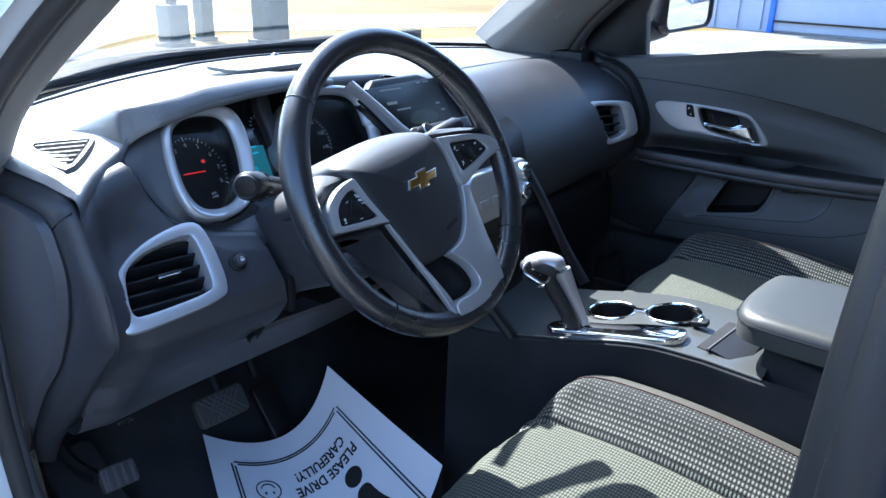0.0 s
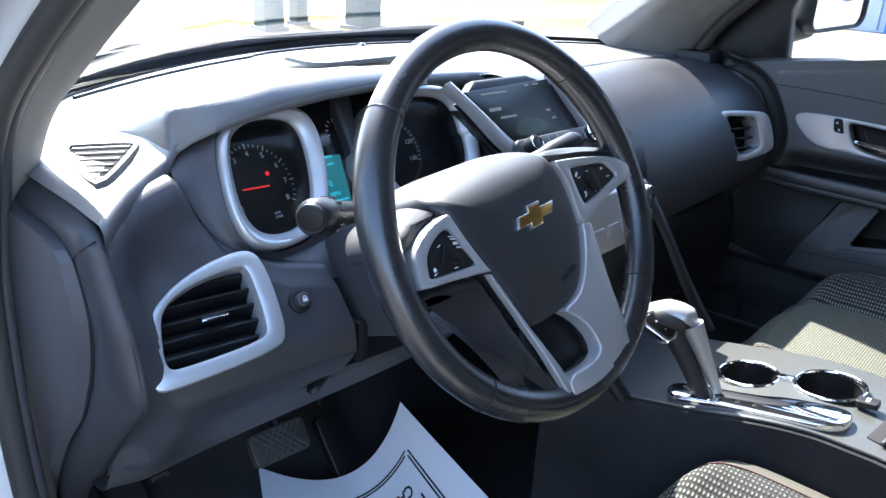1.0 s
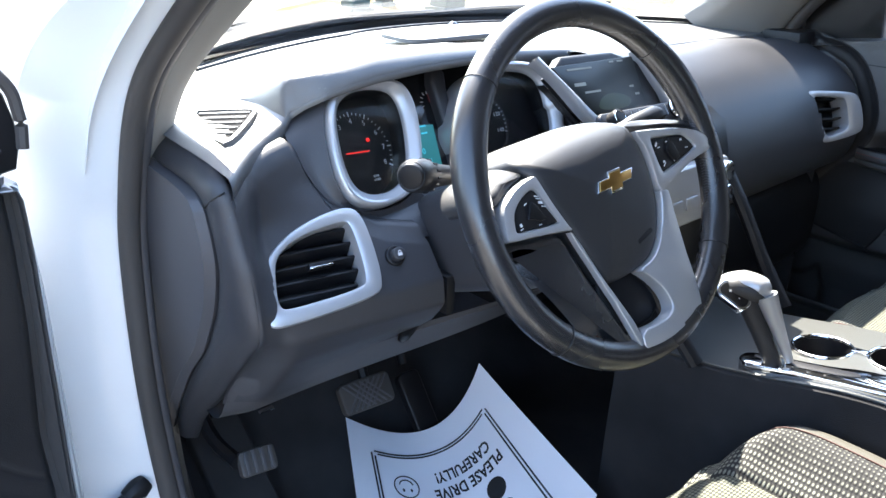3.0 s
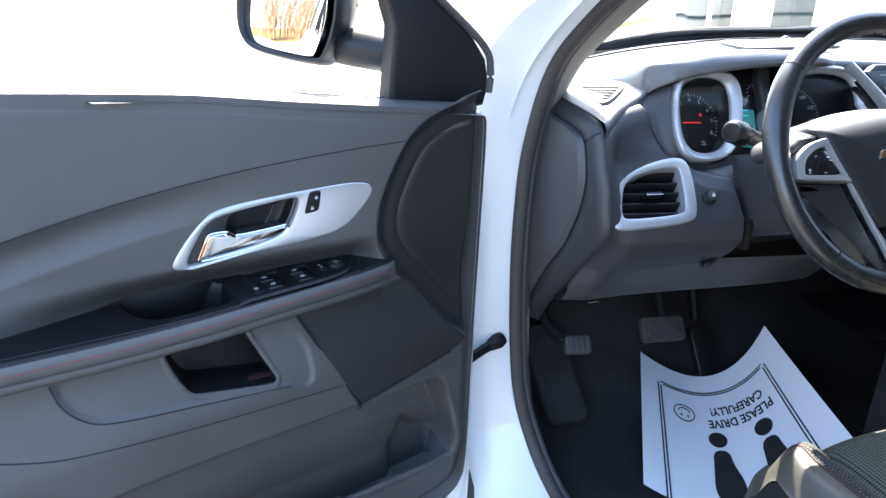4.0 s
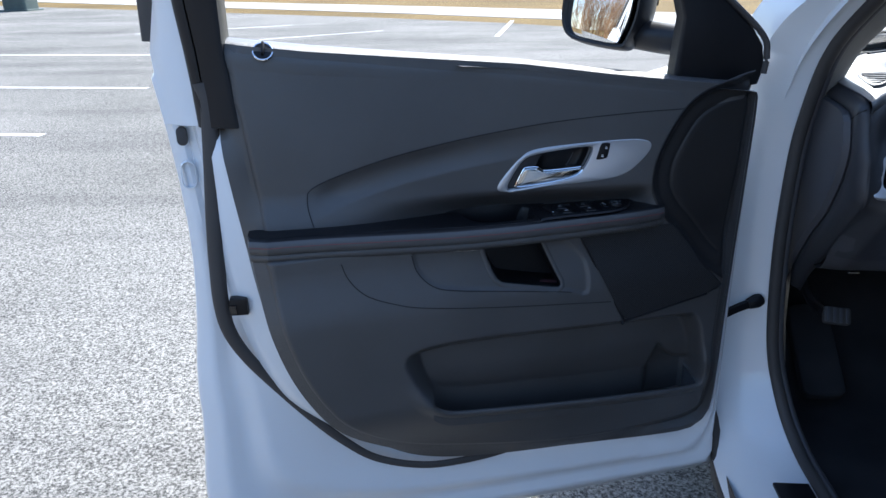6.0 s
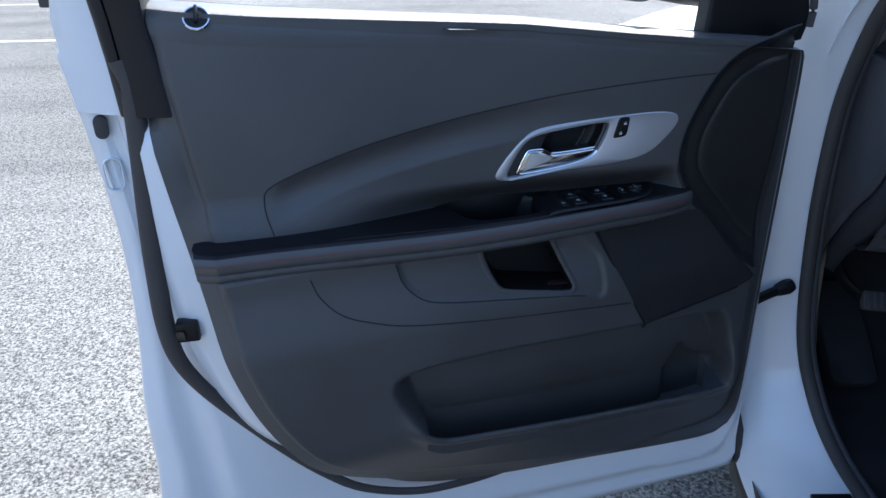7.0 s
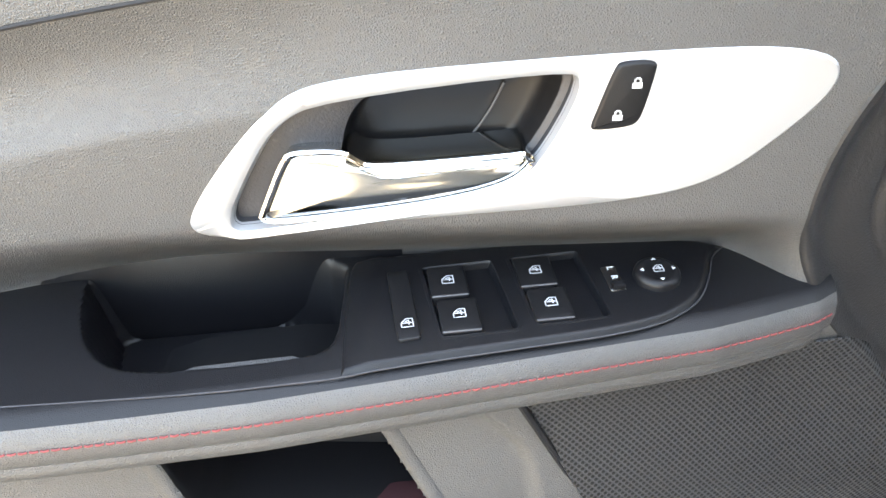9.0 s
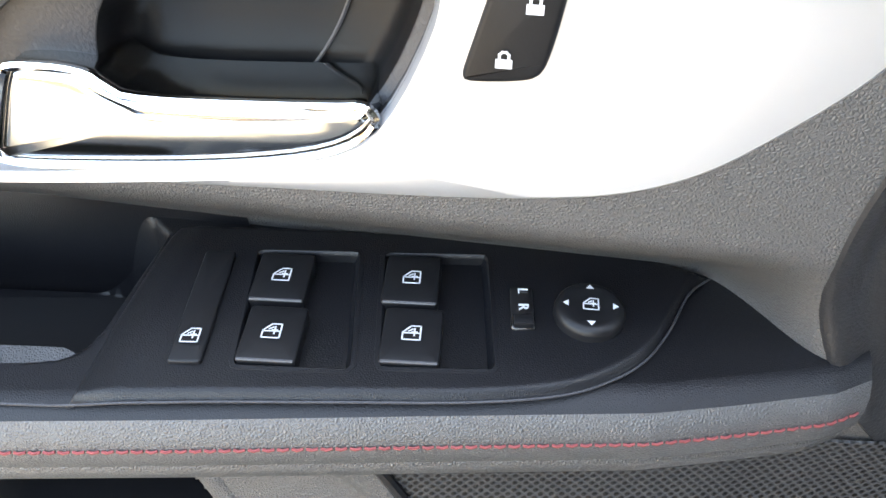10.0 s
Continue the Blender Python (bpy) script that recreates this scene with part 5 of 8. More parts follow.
def top_row(x):
    """The upper pad from the windscreen to its front lip."""
    yl, zl = np.interp(x, EDGE[:, 0], EDGE[:, 1]), np.interp(x, EDGE[:, 0], EDGE[:, 2])
    hood = ss(-0.570, -0.545, x) * (1 - ss(-0.20, -0.17, x))
    far = 0.49 + 0.28 * (1 - (x / 0.68) ** 2)
    end = 1.094 + 0.014 * (1 - (x / 0.68) ** 2)
    t = np.r_[np.linspace(0, 0.8, 14), np.linspace(0.84, 1.0, 8)]
    y = far + (yl - far) * t
    flat_z = np.interp(t, (0, 0.25, 1), (end, end + 0.004, zl if x < -0.565 else max(min(zl, 1.100), 1.083)))
    if x < -0.53:
        k = ss(-0.595, -0.535, x)
        flat_z = k * flat_z + (1 - k) * np.interp(y, (yl, yl + 0.05, 0.42, far - 0.02, far), (zl, zl + 0.006, 1.0805, 1.092, end)) if yl + 0.05 < 0.41 else flat_z
    notch = 0.30 + 0.26 * ss(-0.56, -0.50, x) + 0.09
    z = flat_z + (zl - flat_z[-1]) * (1 - ss(yl + 0.015, min(notch, far - 0.03) if x < -0.50 else far - 0.12, y))
    back = [(-0.003, -0.0025), (-0.0055, -0.007), (-0.006, -0.013), (-0.004, -0.021), (0.006, -0.028), (0.03, -0.034)]
    lip = [(-0.0025, -0.002), (-0.004, -0.0055), (-0.003, -0.0095), (0.004, -0.0125), (0.02, -0.014), (0.09, -0.016)]
    rows_ = [(x, p, q) for p, q in zip(y, z)]
    return rows_ + [(x, yl + (1 - hood) * b1[0] + hood * l1[0], zl + (1 - hood) * b1[1] + hood * l1[1]) for b1, l1 in zip(back, lip)]


xs = np.r_[np.linspace(-0.672, -0.575, 26), np.linspace(-0.571, -0.515, 26), np.linspace(-0.508, -0.24, 40), np.linspace(-0.235, -0.14, 24), np.linspace(-0.13, 0.685, 60)]
pad_rows = [np.array(top_row(x)) for x in xs]
put("top_pad", *loft(pad_rows, closed=False), PAD, dash, "soft black upper dash pad", smooth=60)
groove = np.array([r[2] + np.array((0, 0, 0.0008)) for r in pad_rows[40:]])
put("pad_seam", *tube_mesh(groove[:-4], 0.0035, 6), DARK, dash, "dark seam across the dash pad")
# raised ridge of the gauge hood above its lip
ridge = []
for x in np.r_[-0.559, -0.5575, -0.555, -0.551, -0.546, np.linspace(-0.540, -0.20, 44)]:
    yl, zl = np.interp(x, EDGE[:, 0], EDGE[:, 1]), np.interp(x, EDGE[:, 0], EDGE[:, 2])
    grow = np.interp(x, (-0.559, -0.5575, -0.555, -0.551, -0.546, -0.26, -0.20), (0.0, 0.4, 0.7, 0.9, 1.0, 1.0, 0.1))
    za = zl + grow * (np.interp(x, (-0.56, -0.52, -0.45, -0.37, -0.29, -0.20), (1.129, 1.137, 1.147, 1.149, 1.147, 1.140)) - zl)
    h = za - zl
    ridge.append([(x, yl + 0.004, zl - 0.008), (x, yl - 0.003, zl - 0.002), (x, yl - 0.002, zl + 0.15 * h), (x, yl + 0.004, zl + 0.6 * h), (x, yl + 0.008, zl + 0.88 * h), (x, yl + 0.013, za), (x, yl + 0.024, za - 0.05 * h), (x, yl + 0.06, za - 0.5 * h), (x, yl + 0.12, zl - 0.2 * h), (x, yl + 0.16, zl - 0.05)])
put("gauge_hood", *loft(ridge, closed=False), PAD, dash, "raised black hood over the gauges", smooth=60)
# smooth side of the gauge housing, between the hood, the fascia and the left gauge
side_out = spline([(-0.485, 0.300, 1.113), (-0.520, 0.300, 1.106), (-0.552, 0.315, 1.089), (-0.562, 0.303, 1.078), (-0.566, 0.284, 1.066), (-0.562, 0.270, 1.048), (-0.553, 0.254, 1.022), (-0.536, 0.238, 1.000), (-0.500, 0.228, 0.980), (-0.450, 0.225, 0.970), (-0.390, 0.235, 0.972)], 5)
# driver's fascia pod with a rounded crest
px = np.r_[np.linspace(-0.670, -0.580, 34), np.linspace(-0.577, -0.545, 26), np.linspace(-0.541, -0.452, 16)]
crest = np.interp(px, (-0.670, -0.660, -0.637, -0.605, -0.575, -0.566, -0.560, -0.552, -0.538, -0.50, -0.452), (1.049, 1.056, 1.062, 1.069, 1.072, 1.064, 1.047, 1.022, 1.000, 0.980, 0.970))
POD_ROWS = []
for t in np.linspace(0, 1, 50):
    z = 0.775 + t * (crest - 0.014 - 0.775)
    POD_ROWS.append(np.c_[px, face_y(px, z), z])
for dy, dz in ((0.0012, -0.0075), (0.0045, -0.0020), (0.0095, 0.0016), (0.0160, 0.0034), (0.0225, 0.0030), (0.030, -0.002), (0.040, -0.016)):
    POD_ROWS.append(np.c_[px, face_y(px, crest) + dy, crest + dz])
rows = []
kx = np.linspace(-0.667, -0.17, 50)
for z, dy in ((0.842, 0.012), (0.835, 0.002), (0.825, 0.0), (0.79, 0.0), (0.755, 0.0), (0.742, 0.004), (0.735, 0.014), (0.735, 0.12)):
    drop = 0.016 * ss(-0.60, -0.20, kx)
    rows.append(np.c_[kx, face_y(kx, np.full(50, z)) + dy + 0.0 * kx, z - drop + 0.0 * kx])
strip("knee_panel", rows, KNEE, dash, "slate grey knee panel", 50)
put("back_fill", *box_mesh(1.24, 0.30, 0.24, 0.02, (0.0, 0.60, 0.93)), DARK, dash, "black dash carrier")
put("clip", *box_mesh(0.02, 0.006, 0.003, 0.001, (-0.612, 0.296, 0.737)), CHROME, dash, "small bright clip below the knee panel")
# end cap by the doorway: a rounded strip from the pad's edge, and its raised shield
cap_in = spline([(-0.650, 0.420, 1.078), (-0.655, 0.36, 1.077), (-0.664, 0.29, 1.0745), (-0.671, 0.235, 1.066), (-0.6715, 0.219, 1.052), (-0.670, 0.211, 1.030), (-0.669, 0.203, 1.006), (-0.668, 0.193, 0.980), (-0.667, 0.187, 0.950), (-0.667, 0.182, 0.922), (-0.667, 0.188, 0.899), (-0.667, 0.210, 0.876), (-0.667, 0.243, 0.840), (-0.667, 0.304, 0.774), (-0.667, 0.363, 0.715), (-0.667, 0.40, 0.66)], 5)
cap_out = spline([(-0.684, 0.410, 1.050), (-0.684, 0.355, 1.049), (-0.684, 0.292, 1.045), (-0.684, 0.262, 1.040), (-0.684, 0.246, 1.030), (-0.684, 0.241, 1.018), (-0.684, 0.235, 1.000), (-0.684, 0.232, 0.980), (-0.684, 0.234, 0.960), (-0.684, 0.239, 0.940), (-0.684, 0.247, 0.918), (-0.684, 0.262, 0.890), (-0.684, 0.285, 0.852), (-0.684, 0.332, 0.800), (-0.684, 0.378, 0.735), (-0.684, 0.41, 0.68)], 5)
cap_loops = [cap_in + np.array((0.012, 0.012, -0.012)), cap_in + np.array((0.003, 0.0, -0.002)), cap_in + np.array((-0.001, 0, 0)), cap_in * 0.8 + cap_out * 0.2 + np.array((-0.007, -0.002, 0.001)), (cap_in + cap_out) / 2 + np.array((-0.008, -0.001, 0.001)), cap_in * 0.15 + cap_out * 0.85 + np.array((-0.004, 0, 0.0)), cap_out + np.array((0.003, 0.003, 0))]
cap = put("end_cap", *loft(cap_loops, closed=False), FACE, dash, "charcoal end cap of the dash", smooth=60)
hub_ = np.array((-0.694, 0.43, 0.88))
shield = [cap_out + np.array((0.004, 0.004, 0)), cap_out + np.array((-0.002, 0.001, 0)), cap_out + np.array((-0.009, 0.010, 0)) * 1.0]
for f_ in (0.80, 0.5, 0.2, 0.0):
    inner_ = hub_ + (cap_out - hub_) * f_
    inner_[:, 0] = -0.694 - 0.004 * (1 - f_)
    shield.append(inner_)
shield[2][:, 0] = -0.694
put("shield", *loft(shield, closed=False), KNEE, cap, "raised shield of the end cap", smooth=35)
put("cap_joint", *tube_mesh([(-0.6765, 0.218, 1.053), (-0.684, 0.228, 1.045), (-0.687, 0.243, 1.033)], 0.0012, 6), DARK, cap, "dark joint in the end cap")


def vent(outer, inner, m, parent, slats, lean, name="air_vent", label="silver framed air vent with black slats"):
    o, i = polar(outer, np.mean(inner, 0), 96), polar(inner, np.mean(inner, 0), 96)
    ring = put(name, *ring_mesh(o, i, -0.012, 0.007, -0.030, 0.003), SATIN, parent, label, m)
    put("vent_back", *plate_mesh(inset(i, -0.001), -0.045, -0.036, 0.001), DARK, ring, m=m)
    lo, hi = i[:, 1].min(), i[:, 1].max()
    for k in range(slats):
        y = lo + (hi - lo) * (k + 0.5) / slats
        cross = [p for p in resample(i, 600) if abs(p[1] - y) < (hi - lo) / 90]
        a, b = min(p[0] for p in cross), max(p[0] for p in cross)
        put("slat", *box_mesh(b - a, 0.003, 0.020, 0.0010), DARK, ring, m=m @ Matrix.Translation(((a + b) / 2, y, -0.019)) @ pose(0, 0, 0, lean, 0, 0))
    return ring


VENT_N = Vector((-0.157, -0.787, 0.598)).normalized()
vm = axes((-0.588, 0.205, 0.953), Vector((0.98, -0.20, 0.0)), VENT_N.cross(Vector((0.98, -0.20, 0))))
vo = chaikin([(-0.036, 0.034), (0.0, 0.052), (0.044, 0.062), (0.062, 0.055), (0.068, 0.020), (0.068, -0.030), (0.055, -0.043), (-0.045, -0.053), (-0.066, -0.050), (-0.066, -0.030), (-0.056, 0.012)], 2)
vi = chaikin([(-0.040, 0.020), (-0.015, 0.036), (0.040, 0.046), (0.048, 0.040), (0.050, -0.020), (0.042, -0.030), (-0.040, -0.036), (-0.050, -0.032), (-0.046, 0.0)], 2)
lv = vent(vo, vi, vm, dash, 5, -25)


def cut_surface(name, rows, m, outline, mat, parent, label):
    """A lofted surface with the faces behind an opening left out."""
    v, f = loft(rows, closed=False)
    back = np.array(m.inverted())
    c = np.array([np.mean(v[list(q)], 0) for q in f])
    q = c @ back[:3, :3].T + back[:3, 3]
    gone = (sdf(q[:, 0], q[:, 1], outline) < 0.004) & (np.abs(q[:, 2]) < 0.05)
    return put(name, v, [g for g, k in zip(f, gone) if not k], mat, parent, label, smooth=60)


cut_surface("fascia_pod", POD_ROWS, vm, vi, FACE, dash, "charcoal fascia beside the steering wheel")
put("vent_knob", *box_mesh(0.026, 0.007, 0.014, 0.002), DARK, lv, "black vent slider", m=vm @ Matrix.Translation((0.005, 0.004, -0.004)))
put("knob_edge", *box_mesh(0.026, 0.002, 0.002, 0.0006), CHROME, lv, m=vm @ Matrix.Translation((0.005, 0.002, 0.004)))
# light dimmer knob
km = axes((-0.499, 0.186, 0.951), (0.98, -0.16, 0), (0, 0.55, 0.8))
knob = put("dimmer_knob", *disc_mesh(0.0115, -0.01, 0.004, 32, 0.002), DARK, dash, "black round dimmer knob", m=km)
put("knob_cap", *disc_mesh(0.0075, 0.0, 0.014, 28, 0.002), FACE, knob, m=km)
icon("lock", (0, 0, 0.0142), 0.006, km, knob)
# demister outlet: a triangle of slats in the pad
dem = [np.array((-0.610, 0.410)), np.array((-0.573, 0.350)), np.array((-0.643, 0.280))]
pad_pts = np.vstack(pad_rows)


def pad_height(p):
    near = np.argsort(np.hypot(pad_pts[:, 0] - p[0], pad_pts[:, 1] - p[1]) + 9 * (pad_pts[:, 2] < 1.06))[:3]
    return float(np.mean(pad_pts[near, 2]))


lay = np.linalg.solve(np.array([(p[0], p[1], 1.0) for p in dem]), np.array([pad_height(p) for p in dem]))
dm = Matrix(((1, 0, 0, 0), (0, 1, 0, 0), (lay[0], lay[1], 1, lay[2] + 0.0006), (0, 0, 0, 1)))
tri_o = chaikin([dem[0] + np.array((-0.008, 0.010)), dem[0] + np.array((0.006, 0.006)), dem[1] + np.array((0.006, 0.002)), dem[1] + np.array((0.004, -0.010)), dem[2] + np.array((0.004, -0.010)), dem[2] + np.array((-0.008, -0.002))], 2)
ti = polar(inset(tri_o, 0.0055), (-0.609, 0.358), 60)
to = polar(tri_o, (-0.609, 0.358), 60)
dv = put("demister_vent", *ring_mesh(to, ti, -0.006, 0.0035, -0.006, 0.001), PAD, dash, "black triangular demister outlet", m=dm)
put("vent_back", *plate_mesh(ti, -0.0045, 0.0005, 0.0003), CARPET, dv, m=dm)
for k in range(6):
    g = (k + 0.45) / 6
    p0, p1 = dem[0] + (dem[2] - dem[0]) * g * 0.97, dem[1] + (dem[2] - dem[1]) * g * 0.97
    put("slat", *tube_mesh([(*p0, 0.002), (*p1, 0.002)], 0.0016, 6, flatten=0.6), PAD, dv, m=dm)
# gauge cluster
TACH = chaikin([(0.038, 0.080), (0.060, 0.073), (0.068, 0.054), (0.067, 0.030), (0.061, 0.003), (0.050, -0.028), (0.030, -0.053), (-0.003, -0.066), (-0.045, -0.065), (-0.068, -0.052), (-0.076, -0.026), (-0.073, 0.009), (-0.064, 0.045), (-0.050, 0.067), (-0.020, 0.079), (0.007, 0.082)], 2)
SPEED = chaikin([(-0.093, -0.008), (-0.087, 0.017), (-0.064, 0.051), (-0.039, 0.073), (0.0, 0.082), (0.05, 0.078), (0.083, 0.067), (0.097, 0.045), (0.095, 0.008), (0.081, -0.027), (0.052, -0.050), (0.0, -0.060), (-0.05, -0.058), (-0.082, -0.042)], 2)


def gauge(m, outline, centre, shift, narrow):
    o = polar(outline, centre, 96)
    c = np.array(centre)
    i = c + (o - c) * np.array(narrow) + np.array(shift)
    j = i * 0.45 + o * 0.55
    loops = [flat(inset(o, -0.002), -0.05), flat(inset(o, -0.001), 0.0), flat(o, 0.004), flat(inset(o, 0.002), 0.0058), flat(inset(o, 0.005), 0.0055), flat(j, 0.0035), flat(inset(i, -0.002), -0.001), flat(i, -0.004), flat(i, -0.008)]
    ring = put("gauge_ring", *loft(loops), SATIN, dash, "satin silver gauge ring", m=m, smooth=50)
    put("gauge_tube", *loft([flat(i, -0.008), flat(c + (i - c) * 0.97, -0.030)]), DARK, ring, m=m)
    put("dial", *plate_mesh(c + (i - c) * 0.99, -0.040, -0.030, 0.001), DARK, ring, "black dial", m=m)
    lens = put("lens", *plate_mesh(i, -0.0105, -0.0100, 0.0002), LENS, ring, "clear gauge lens", m=m)
    lens.visible_shadow = False
    return ring


gm = axes((-0.457, 0.262, 1.050), (0.995, 0.086, -0.05), (0, 0.5, 0.866))
ring = gauge(gm, TACH, (-0.003, 0.010), (-0.001, 0.002), (0.76, 0.84))
HUB = np.array((-0.009, 0.006))


def dial_point(a, r):
    return HUB + r * np.array((math.cos(a), math.sin(a)))


for i, txt in enumerate("012345678"):
    a = radians(213.2 - i * 30.3)
    p = dial_point(a, 0.0368)
    if p[0] > -0.045:
        words(txt, 0.0088, gm @ Matrix.Translation((p[0], p[1], -0.0288)), WHITEINK, ring, "numeral")
for i in range(33):
    a = radians(213.2 - i * 7.575)
    p = dial_point(a, 0.0455)
    if p[0] > -0.047:
        put("tick", *box_mesh(0.006 if i % 4 == 0 else 0.0028, 0.0008 if i % 4 else 0.0013, 0.0005, 0), WHITEINK, ring, m=gm @ Matrix.Translation((p[0], p[1], -0.0288)) @ pose(0, 0, 0, 0, 0, math.degrees(a)), smooth=0)
put("needle", *box_mesh(0.035, 0.0015, 0.001, 0.0003, (-0.0175, 0, 0)), REDLIGHT, ring, "red needle", m=gm @ Matrix.Translation((0.001, 0.0038, -0.025)) @ pose(0, 0, 0, 0, 0, -1.5))
put("warning_mark", *disc_mesh(0.0026, -0.0295, -0.0285, 12, 0.0004), REDLIGHT, ring, "small red warning sign", m=gm @ Matrix.Translation((0.0073, 0.0181, 0)))
words("RPM\nx1000", 0.0042, gm @ Matrix.Translation((0.0026, -0.0287, -0.0288)), WHITEINK, ring)
sm = axes((-0.250, 0.262, 1.050), (0.995, -0.086, 0.05), (0, 0.5, 0.866))
sring = gauge(sm, SPEED, (0.004, 0.010), (0.008, 0.001), (0.74, 0.84))
put("dial_ring", *ring_mesh(polar(rounded(0.094, 0.094, 0.046), (0, 0), 60), polar(rounded(0.086, 0.086, 0.042), (0, 0), 60), -0.030, -0.0275, -0.030, 0.0006), FACE, sring, "dark raised dial ring", m=sm @ Matrix.Translation((-0.022, 0.008, 0)))
for i, txt in enumerate(("0", "20", "40", "60", "80", "100", "120", "140")):
    a = radians(230 - i * 36)
    words(txt, 0.0082, sm @ Matrix.Translation((-0.024 + 0.036 * math.cos(a), 0.010 + 0.036 * math.sin(a), -0.0280)), WHITEINK, sring, "numeral")
for i in range(36):
    a = radians(230 - i * 7.2)
    put("tick", *box_mesh(0.005 if i % 5 == 0 else 0.003, 0.0008, 0.0005, 0), WHITEINK, sring, m=sm @ Matrix.Translation((-0.024 + 0.0445 * math.cos(a), 0.010 + 0.0445 * math.sin(a), -0.0270)) @ pose(0, 0, 0, 0, 0, math.degrees(a)), smooth=0)
# housing side between hood, fascia and the left gauge
loc = [(0.002, 0.084), (-0.030, 0.080), (-0.053, 0.068), (-0.064, 0.052), (-0.072, 0.030), (-0.076, 0.008), (-0.0785, -0.024), (-0.070, -0.053), (-0.047, -0.0675), (-0.003, -0.0685), (0.032, -0.056)]
side_in = np.array([tuple(gm @ Vector((p, q, -0.002))) for p, q in spline([(p, q) for p, q in loc], 5)])
deep_in = np.array([tuple(gm @ Vector((p * 0.97, q * 0.97, -0.02))) for p, q in spline([(p, q) for p, q in loc], 5)])
strip("housing_side", [side_out + np.array((0.004, 0.012, -0.004)), side_out, side_out * 0.75 + side_in * 0.25 + np.array((0, 0.003, 0)), side_out * 0.45 + side_in * 0.55 + np.array((0, 0.004, 0)), side_out * 0.15 + side_in * 0.85 + np.array((0, 0.001, 0)), side_in, deep_in], FACE, dash, "smooth charcoal side of the gauge housing", 60)
cm = axes((-0.343, 0.300, 1.048), (1, 0, 0), (0, 0.5, 0.866))
cluster = put("cluster_face", *plate_mesh(rounded(0.30, 0.165, 0.02), -0.05, -0.006, 0.002), GLOSSBLACK, dash, "glossy black gauge panel", m=cm)
disp = put("info_display", *plate_mesh(np.array([(-0.030, 0.0095), (-0.044, -0.052), (-0.006, -0.0590), (0.0010, 0.0060)]), -0.006, -0.003, 0.0008), TEAL, dash, "teal lit information display", m=cm)
for txt, size, xx, yy in (("0", 0.011, -0.0275, -0.026), ("MPH", 0.0075, -0.026, -0.039)):
    words(txt, size, cm @ Matrix.Translation((xx, yy, -0.0024)), CYAN, disp)
for xx, yy, wd in ((-0.022, 0.006, 0.020), (-0.018, -0.003, 0.010), (-0.022, -0.047, 0.026)):
    put("display_bar", *box_mesh(wd, 0.002, 0.0004, 0), CYAN, disp, m=cm @ Matrix.Translation((xx, yy, -0.0024)), smooth=0)
for i in range(9):
    a = radians(200 - i * 27)
    put("fuel_tick", *box_mesh(0.004, 0.0008, 0.0004, 0), WHITEINK, disp, m=cm @ Matrix.Translation((0.009 + 0.013 * math.cos(a), 0.036 + 0.013 * math.sin(a), -0.0052)) @ pose(0, 0, 0, 0, 0, math.degrees(a)), smooth=0)
put("fuel_needle", *box_mesh(0.0009, 0.011, 0.0006, 0), STITCH, disp, "red needle", m=cm @ Matrix.Translation((0.009, 0.041, -0.0045)), smooth=0)
put("cluster_pillar", *plate_mesh(chaikin([(0.010, 0.078), (0.040, 0.080), (0.030, 0.03), (0.026, -0.07), (0.006, -0.07), (0.010, 0.0)], 1), -0.006, 0.010, 0.006), FACE, dash, "dark rounded divider beside the display", m=cm)
# underside housing of the cluster and column shroud surround
hx = np.linspace(-0.52, -0.15, 30)
strip("cluster_shelf", [np.c_[hx, np.full(30, 0.262), 0.990 - 0.0 * hx], np.c_[hx, np.full(30, 0.22), 0.978 - 0.0 * hx], np.c_[hx, np.full(30, 0.20), 0.955 - 0.0 * hx], np.c_[hx, np.full(30, 0.235), 0.90 - 0.0 * hx], np.c_[hx, np.full(30, 0.25), 0.835 - 0.0 * hx]], FACE, dash, "charcoal panel below the gauges", 50)
# centre screen, silver strip, vents and buttons
tm = axes((-0.120, 0.216, 1.096), (1, -0.01, -0.02), (0, 0.50, 0.86))
SCR = np.array([(-0.0790, 0.0300), (0.0980, 0.0340), (0.1010, -0.0440), (-0.0240, -0.0415)])
put("screen_hood", *plate_mesh(chaikin([(-0.108, 0.044), (0.112, 0.046), (0.146, -0.044), (0.120, -0.054), (-0.030, -0.054)], 1), -0.022, -0.006, 0.006), DARK, dash, "black centre display housing", m=tm)
scr = put("centre_screen", *plate_mesh(SCR, -0.008, -0.0045, 0.001), SCREEN, dash, "dark centre display", m=tm)
for xx, yy, wd, hh in ((-0.026, 0.0235, 0.052, 0.0024), (0.046, 0.0285, 0.010, 0.0024), (0.066, 0.0285, 0.014, 0.0024), (-0.034, 0.0020, 0.024, 0.0045), (-0.012, -0.0100, 0.034, 0.0028), (0.076, -0.010, 0.010, 0.003), (0.084, -0.022, 0.010, 0.003)):
    put("screen_bar", *box_mesh(wd, hh, 0.0004, 0), DIM, scr, "pale line of display text", m=tm @ Matrix.Translation((xx, yy, -0.0042)), smooth=0)
put("screen_glow", *plate_mesh(chaikin([(-0.014, -0.038), (0.058, -0.040), (0.070, -0.026), (0.030, -0.014), (0.0, -0.020)], 2), -0.006, -0.00435, 0.0001), DIMGREEN, scr, "dull green patch on the display", m=tm)


